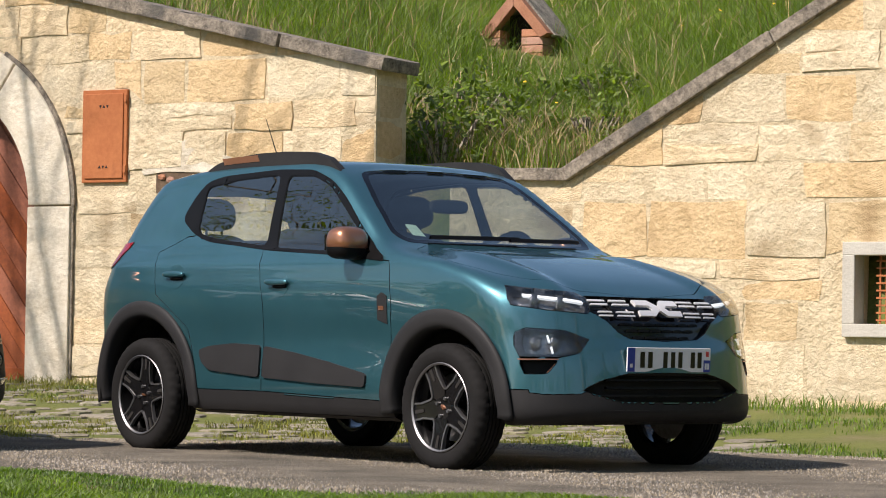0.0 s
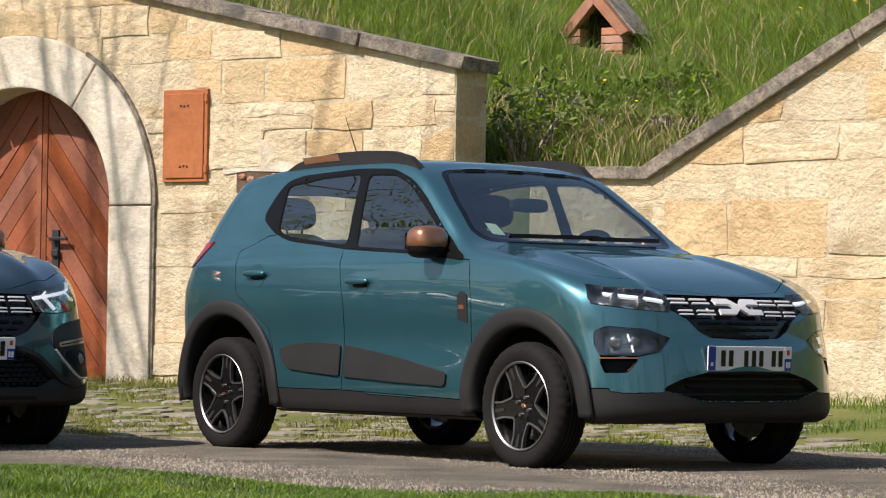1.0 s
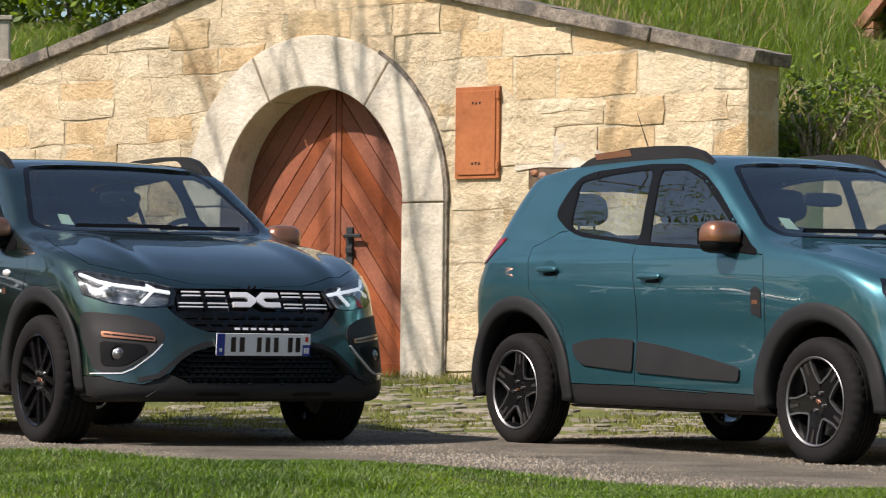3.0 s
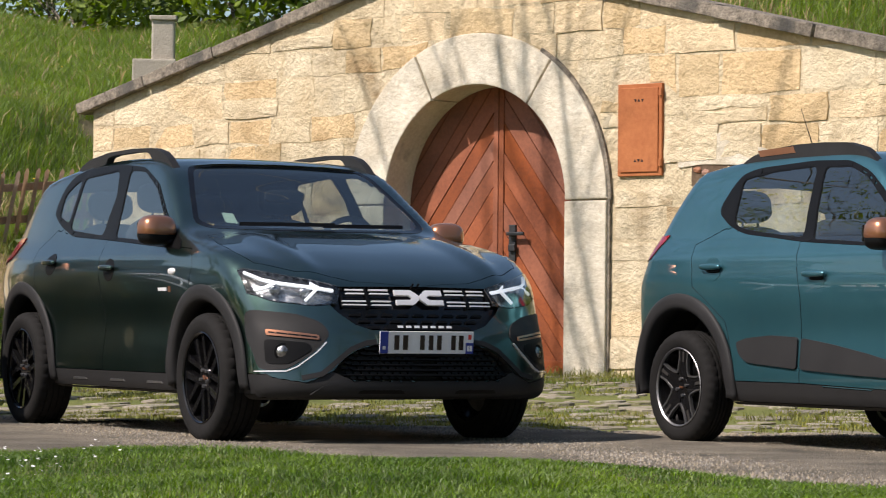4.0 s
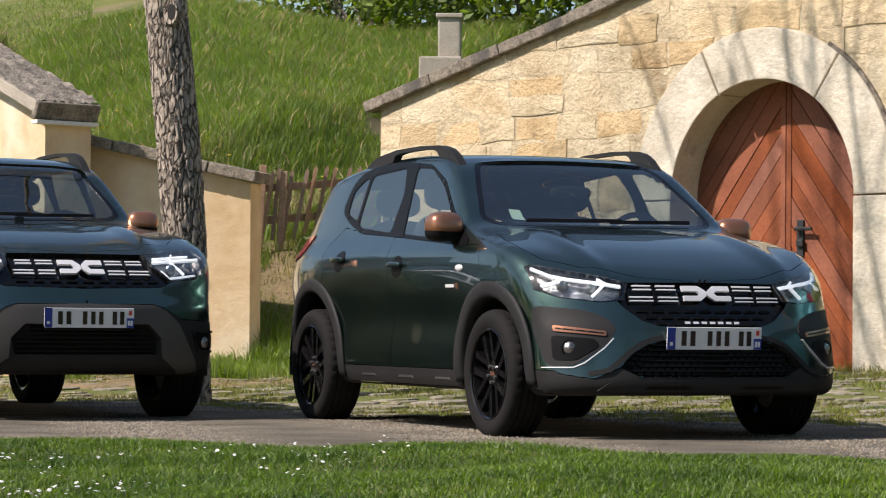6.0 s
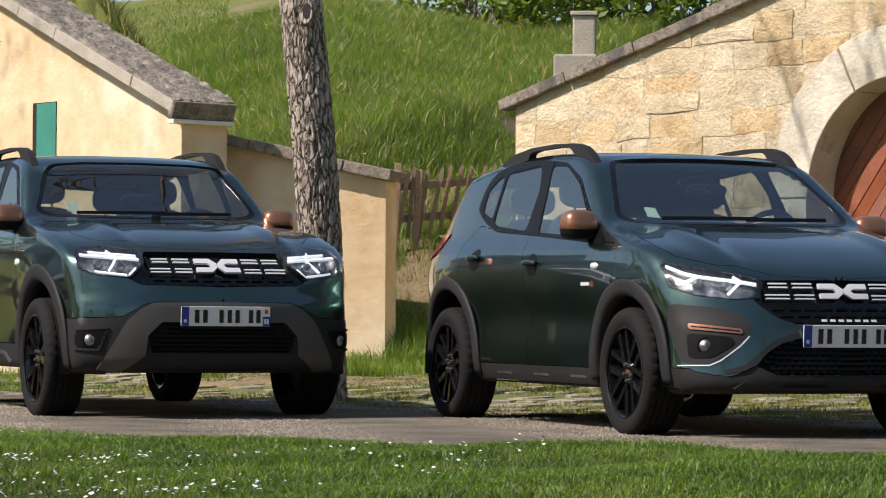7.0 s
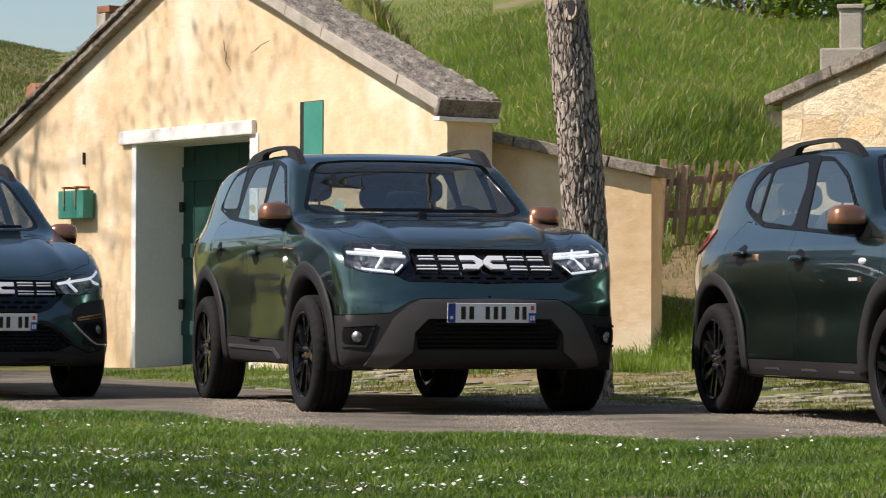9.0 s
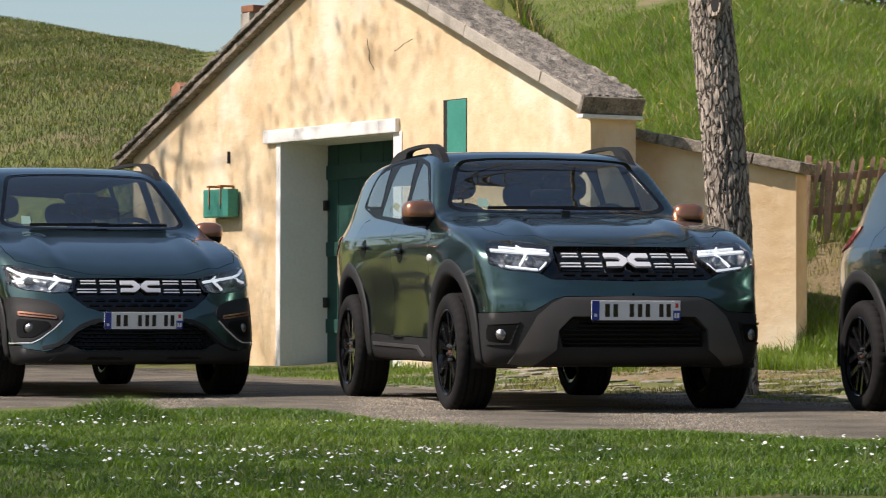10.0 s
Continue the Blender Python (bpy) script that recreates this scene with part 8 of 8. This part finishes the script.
def shrub(name, label, cx, cy, w, h, seed, n=900, size=0.07, deep=None):
    rng = random.Random(seed)
    pts = []
    blobs = [(rng.uniform(-w, w), rng.uniform(-w, w) * (deep or 0.5), rng.uniform(0.2, 0.85) * h, rng.uniform(0.25, 0.5) * h) for _ in range(14)]
    for _ in range(n):
        b = blobs[rng.randrange(len(blobs))]
        d = Vector((rng.gauss(0, 1), rng.gauss(0, 1), rng.gauss(0, 1))).normalized() * b[3] * rng.uniform(0.6, 1.0)
        pts.append(Vector((b[0], b[1], b[2])) + d)
    z = float(height(cx, cy))
    t = thing(name, label, "bush", pose(cx, cy, z))
    V, F = [], []
    for _ in range(12):
        v, f = tube([(Vector((rng.uniform(-0.2, 0.2) * w, 0, -0.1)), 0.03), (Vector((rng.uniform(-0.7, 0.7) * w, rng.uniform(-0.3, 0.3), h * 0.7)), 0.01)], 5)
        F += [tuple(i + len(V) for i in q) for q in f]
        V += v
    tagged(raw("stem_tangle", V, F, M["bark"], t), kind="stuff")
    V, F = leaf_cloud([p for p in pts if p.z > -0.1], rng, size, size * 0.8, 5)
    tagged(raw("foliage", V, F, M["leaf"], t, "fresh green foliage"), kind="stuff")
    return t


shrub("bush", "leafy green hedge at the top of the hill", -10.4, 41.5, 2.6, 2.6, 1, 1500, 0.085)
shrub("bush", "leafy green hedge at the top of the hill", -13.6, 44.5, 1.6, 1.6, 2, 700, 0.085)
shrub("bush", "dense green shrub above the cellar roof", -6.6, 41.0, 2.2, 3.2, 3, 1400, 0.085)
shrub("bush", "leafy green hedge at the top of the hill", -9.0, 40.6, 1.2, 2.6, 7, 700, 0.085)
shrub("bush", "light green bush by the picket fence", -8.15, 25.9, 0.14, 0.34, 4, 110, 0.04)
shrub("bush", "dark weeds in the long grass", 0.55, 24.3, 0.5, 0.42, 5, 160, 0.035)
shrub("bush", "green shrub beyond the far house", -22.3, 31.0, 0.35, 1.5, 6, 260, 0.07)
for i, (x, y, w, h) in enumerate(((-0.55, 23.15, 0.30, 0.50), (0.0, 23.0, 0.35, 0.55), (0.5, 23.3, 0.35, 0.42), (1.1, 23.0, 0.3, 0.36), (0.1, 24.1, 0.5, 0.5), (1.3, 24.4, 0.4, 0.4))):
    shrub("bush", "dark leafy weeds in the long grass", x, y, w, h, 80 + i, 130, 0.032)
for i, (a, b, w, h) in enumerate(((2.2, 0.75, 0.3, 0.26), (2.9, 0.8, 0.35, 0.30), (3.5, 0.85, 0.35, 0.30), (4.1, 0.8, 0.35, 0.26), (4.7, 1.0, 0.35, 0.30), (3.2, 1.5, 0.4, 0.3))):
    q = YELLOW @ Vector((a, b, 0))
    shrub("bush", "low green weeds along the roof edge", q.x, q.y, w, h, 90 + i, 110, 0.030)
row = random.Random(77)
# Added hedge far to the right, outside the pan.
for i in range(4):
    shrub("bush", "tall hedge of trees beside the road", 28 + row.uniform(-2, 2), -16 + i * 8 + row.uniform(-2, 2), 4.0, 6.0, 60 + i, 420, 0.30, 0.8)
# Added bushes left of the view, so that the car sides reflect dark.
for i, (x, y) in enumerate(((-20.3, 24.4), (-22.5, 21.5), (-29, 17), (-28, 10), (-27, 3))):
    shrub("bush", "tall dark hedge beside the road", x, y, 1.1 if i < 2 else 2.4, 3.4 if i < 2 else 5.0, 50 + i, 700, 0.12 if i < 2 else 0.22, 0.9)
# Added hedge behind the camera, never in view; darkens the horizon in reflections.
for i in range(9):
    shrub("bush", "tall hedge of trees across the road", -34 + i * 8 + row.uniform(-2, 2), -24 + row.uniform(-3, 3), 4.5, 7.5, 40 + i, 500, 0.30)

# ---------------------------------------------------------------- grass
def blades(name, x, y, z, h, w, material, label, category, seed, bend=0.35):
    g = np.random.default_rng(seed)
    n = len(x)
    a = g.uniform(0, 2 * math.pi, n)
    ca, sa = np.cos(a), np.sin(a)
    la = g.uniform(0, 2 * math.pi, n)
    lx, ly = np.cos(la) * h * bend * g.uniform(0.2, 1.2, n), np.sin(la) * h * bend * g.uniform(0.2, 1.2, n)
    V = np.empty((n, 5, 3))
    for k, (s, t) in enumerate(((-1, 0.0), (1, 0.0), (0.8, 0.55), (-0.8, 0.55), (0, 1.0))):
        V[:, k, 0] = x + ca * s * w / 2 + lx * t * t
        V[:, k, 1] = y + sa * s * w / 2 + ly * t * t
        V[:, k, 2] = z + h * t * (1 - 0.25 * bend * t) - 0.01 * (t == 0)
    me = bpy.data.meshes.new(name)
    me.vertices.add(5 * n)
    me.vertices.foreach_set("co", V.ravel())
    base = np.arange(n)[:, None] * 5
    loops = (base + np.array([0, 1, 2, 3, 3, 2, 4])[None, :]).ravel()
    me.loops.add(7 * n)
    me.loops.foreach_set("vertex_index", loops.astype(np.int32))
    me.polygons.add(2 * n)
    st = np.stack([np.arange(n) * 7, np.arange(n) * 7 + 4], 1).ravel()
    me.polygons.foreach_set("loop_start", st.astype(np.int32))
    me.update(calc_edges=True)
    me.materials.append(material)
    return tagged(new(name, me), label, category, kind="stuff")


def polar(g, n, az0, az1, r0, r1):
    az, r = np.radians(g.uniform(az0, az1, n)), np.sqrt(g.uniform(r0 * r0, r1 * r1, n))
    return r * np.sin(az), r * np.cos(az)


def wave(x, y, k):
    return np.sin(k * x + 1.3 * np.sin(0.7 * k * y)) * np.sin(0.9 * k * y + 1.1 * np.sin(0.8 * k * x + 2))


g = np.random.default_rng(5)
x, y = polar(g, 330000, -36, 10, 9.0, 15.4)
ok = y < near_edge(x) + 0.02 + 0.10 * g.random(len(x)) * (wave(x, y, 9) > 0)
x, y = x[ok], y[ok]
edge = near_edge(x) - y
tall = 0.020 + 0.018 * g.random(len(x)) + 0.013 * wave(x, y, 3.1) + 0.028 * np.exp(-(edge / 0.22) ** 2) * (0.5 + 0.5 * wave(x, y, 1.6)) + 0.13 * np.exp(-((x + 7.35) ** 2 + (y - 11.9) ** 2) / 0.045) + 0.030 * (wave(x, y, 3.7) > 0.66) * g.random(len(x))
blades("lawn_grass", x, y, height(x, y), np.clip(tall, 0.012, 0.2), 0.0034 + 0.0022 * g.random(len(x)), M["grass"], "short bright green lawn grass", "grass", 6, 0.95)

x, y = polar(g, 260000, -35, 10, 16.0, 28.5)
back = y - np.interp(x, *LINE)
ok = (y > far_edge(x) + 0.05) & (back < -0.02)
x, y, back = x[ok], y[ok], back[ok]
patchy = wave(x, y, 1.7) + 0.7 * wave(x, y, 4.1) + 1.3 * smooth_step(-0.9, -0.1, back) + 0.9 * smooth_step(-9.4, -8.6, x) * smooth_step(-7.0, -8.0, x) * smooth_step(-3, -1, back)
ok = (patchy > 0.25 - 0.5 * g.random(len(x)))
x, y, back = x[ok], y[ok], back[ok]
tall = 0.016 + 0.026 * g.random(len(x)) + 0.03 * (wave(x, y, 2.7) > 0.5) * g.random(len(x)) + 0.10 * smooth_step(-0.8, 0, back) * g.random(len(x)) + 0.16 * smooth_step(0.6, 1.2, height(x, y)) * g.random(len(x))
lush = (x + 0.3 * wave(x, y, 2.2) > 1.0) | (x < -9.6)
for name, m, k, text, seed in (("verge_grass", "verge", ~lush, "patchy verge grass between paving stones", 7), ("strip_grass", "grass", lush, "lush grass strip along the house walls", 27)):
    blades(name, x[k], y[k], height(x[k], y[k]), tall[k] * np.where(lush[k], 1.15, 1.0), 0.005 + 0.003 * g.random(int(k.sum())), M[m], text, "grass", seed, 0.7)

x, y = g.uniform(-9.7, -7.3, 30000), g.uniform(22.6, 27.3, 30000)
back = y - np.interp(x, *LINE)
ok = (back < 0.75) & (wave(x, y, 2.1) + 0.6 * wave(x, y, 5.3) > -0.5 + 0.5 * g.random(len(x)))
x, y, back = x[ok], y[ok], back[ok]
tall = 0.05 + 0.09 * g.random(len(x)) + 0.20 * smooth_step(0.1, 0.9, wave(x, y, 1.9)) * g.random(len(x))
blades("bank_grass", x, y, height(x, y), tall, 0.006 + 0.003 * g.random(len(x)), M["meadow"], "tufts of grass on the earth bank", "grass", 17, 0.6)

xs, ys = np.linspace(-9.75, -7.2, 40), np.linspace(21.6, 26.4, 70)
X, Y = np.meshgrid(xs, ys)
edge_in = np.minimum(np.minimum(X + 9.75, -7.2 - X) / 0.3, np.minimum(Y - 21.6, 26.4 - Y) / 0.4)
Z = height(X, Y) + np.where(edge_in > 0.2 + 0.5 * np.abs(wave(X, Y, 3.0)), 0.012 + 0.012 * wave(X, Y, 9.0), -0.03)
i = (np.arange(69)[:, None] * 40 + np.arange(39)[None, :]).ravel()
tagged(new("earth_bank", mesh_of("earth_bank", np.stack([X.ravel(), Y.ravel(), Z.ravel()], 1), np.stack([i, i + 1, i + 41, i + 40], 1).tolist(), M["earth"], True)), "sunlit bare earth bank below the fence", "bank", kind="structure")

parts_x, parts_y = [], []
for n, a0, a1, r0, r1 in ((150000, -3.2, 9.5, 20.5, 36), (30000, -11, -3.2, 22.5, 34), (260000, -23, -10.5, 25, 45), (110000, -36, -27.6, 32, 78), (45000, -30, -22, 27, 50), (45000, -28, -20.5, 25.5, 33)):
    x, y = polar(g, n, a0, a1, r0, r1)
    parts_x.append(x), parts_y.append(y)
x, y = np.concatenate(parts_x), np.concatenate(parts_y)
back = y - np.interp(x, *LINE)
ok = (back > 0.6) & (np.hypot((x - 0.64) * 1.1, (y - 27.35) * 0.8) > 0.66) & (np.hypot(x + 9.05, y - 32.3) > 0.75)
x, y, back = x[ok], y[ok], back[ok]
far = np.hypot(x, y)
tall = (0.14 + 0.22 * g.random(len(x))) * (1 + 0.3 * wave(x, y, 0.9)) * np.where(x > -3, 1.15, 0.8) * np.where(x < -17, 0.42, 1.0)
dry = (np.degrees(np.arctan2(x, y)) < -27.6) & (far > 31)
for name, m, k, text, seed in (("meadow_grass", "meadow", ~dry, "long meadow grass on the hillside", 8), ("hill_grass", "far_hill", dry, "dull dry grass on the far hill", 18)):
    blades(name, x[k], y[k], height(x[k], y[k]), tall[k], 0.004 + 0.00009 * far[k] * (1 + dry[k]), M[m], text, "grass", seed, 0.85)
k = g.random(len(x)) < 0.03
near_wall = (back < 1.6) & (g.random(len(x)) < 0.25)
k |= near_wall
blades("dry_grass", x[k], y[k], height(x[k], y[k]), tall[k] * 1.15, 0.006 + 0.0002 * far[k], M["straw"], "dry straw-coloured stalks in the meadow", "grass", 9, 0.6)


def flowers(name, x, y, z, r, material, label, seed):
    rng = random.Random(seed)
    V, F = [], []
    for a, b, c, s in zip(x, y, z, r):
        tilt = Euler((rng.uniform(-0.6, 0.6), rng.uniform(-0.6, 0.6), rng.uniform(0, 6))).to_matrix()
        i = len(V)
        V.append(Vector((a, b, c + s * 0.25)))
        for k in range(10):
            t = 2 * math.pi * k / 10
            q = s * (1.0 if k % 2 == 0 else 0.72)
            V.append(Vector((a, b, c)) + tilt @ Vector((q * math.cos(t), q * math.sin(t), 0)))
        F += [(i, i + 1 + k, i + 1 + (k + 1) % 10) for k in range(10)]
    return tagged(new(name, mesh_of(name, V, F, material)), label, "flowers", kind="stuff")


x, y = polar(g, 4600, -36, 6, 9.0, 13.8)
dens = wave(x, y, 1.1) + 0.6 * wave(x + 3, y, 2.9)
ok = (y < near_edge(x) - np.where(x > -6, 1.0, 0.7)) & (dens > -0.5 + 1.1 * g.random(len(x))) & (x < -3.2)
x, y = x[ok], y[ok]
flowers("daisies", x, y, height(x, y) + 0.035 + 0.03 * g.random(len(x)), 0.005 + 0.0045 * g.random(len(x)), M["petal"], "white daisies scattered in the lawn", 3)
x, y = np.concatenate([polar(g, 220, -3, 9, 21.5, 33), polar(g, 140, -22, -12, 26, 40)], 1)
ok = (y - np.interp(x, *LINE) > 0.6) & (wave(x, y, 1.5) > 0.1)
x, y = x[ok], y[ok]
flowers("buttercups", x, y, height(x, y) + 0.32 + 0.1 * g.random(len(x)), 0.012 + 0.008 * g.random(len(x)), M["yolk"], "yellow buttercups in the meadow", 4)

# ---------------------------------------------------------------- stone chips standing out of the worn road
x, y = polar(g, 170000, -36, 10, 11.2, 21)
ok = (y > near_edge(x) - 0.02) & (y < far_edge(x) + 0.02)
x, y = x[ok], y[ok]
n = len(x)
size, spin, tilt = 0.003 + 0.0035 * g.random(n) ** 2, g.uniform(0, 2 * math.pi, n), g.uniform(-0.4, 0.4, n)
V = np.empty((n, 5, 3))
for k in range(4):
    a = spin + k * math.pi / 2
    V[:, k, 0], V[:, k, 1], V[:, k, 2] = x + size * np.cos(a) * 1.5, y + size * np.sin(a) * 1.5, 0.008
V[:, 4, 0], V[:, 4, 1], V[:, 4, 2] = x + size * tilt, y + size * g.uniform(-0.4, 0.4, n), 0.016 + size * 0.85
base = np.arange(n)[:, None] * 5
me = bpy.data.meshes.new("road_chips")
me.vertices.add(5 * n)
me.vertices.foreach_set("co", V.ravel())
me.loops.add(12 * n)
me.loops.foreach_set("vertex_index", (base + np.array([0, 1, 4, 1, 2, 4, 2, 3, 4, 3, 0, 4])[None, :]).ravel().astype(np.int32))
me.polygons.add(4 * n)
me.polygons.foreach_set("loop_start", (np.arange(4 * n) * 3).astype(np.int32))
me.update(calc_edges=True)
me.materials.append(M["chips"])
tagged(new("road_chips", me), "coarse pale stone chips in the road surface", "road surface", kind="stuff")

# ---------------------------------------------------------------- paving stones of the forecourt
rng = random.Random(31)
paving = thing("paving", "worn flat paving stones sunk in grass", "paving", kind="structure")
placed = []
tries = 0
while len(placed) < 560 and tries < 9000:
    tries += 1
    x = rng.uniform(-11.5, 1.9)
    lo, hi = float(far_edge(x)) + 0.10, float(np.interp(x, *LINE)) - 0.15
    if hi < lo:
        continue
    y = lo + (hi - lo) * rng.random() ** 1.25
    r = rng.uniform(0.09, 0.24)
    if -9.2 < x < -7.8 and y > lo + 3.5:
        continue
    if any((x - a) ** 2 + (y - b) ** 2 < (0.86 * (r + c)) ** 2 for a, b, c in placed):
        continue
    placed.append((x, y, r))
    z = float(height(x, y))
    n = rng.randint(6, 8)
    o = [(r * rng.uniform(0.82, 1.1) * math.cos(2 * math.pi * k / n), r * rng.uniform(0.6, 0.95) * math.sin(2 * math.pi * k / n)) for k in range(n)]
    h = rng.uniform(0.006, 0.018)
    V = [(a, b, -0.04) for a, b in o] + [(a * 0.97, b * 0.97, h * 0.7) for a, b in o] + [(a * 0.84, b * 0.84, h) for a, b in o]
    F = [(k, (k + 1) % n, n + (k + 1) % n, n + k) for k in range(n)] + [(n + k, n + (k + 1) % n, 2 * n + (k + 1) % n, 2 * n + k) for k in range(n)] + [tuple(range(2 * n, 3 * n))]
    e = 0.2
    sx, sy = (float(height(x + e, y)) - float(height(x - e, y))) / (2 * e), (float(height(x, y + e)) - float(height(x, y - e))) / (2 * e)
    raw("paving_stone", V, F, M["cobble"], paving, "", m=pose(x, y, z, math.degrees(math.atan(sy)), -math.degrees(math.atan(sx)), rng.uniform(-25, 25) - 31))
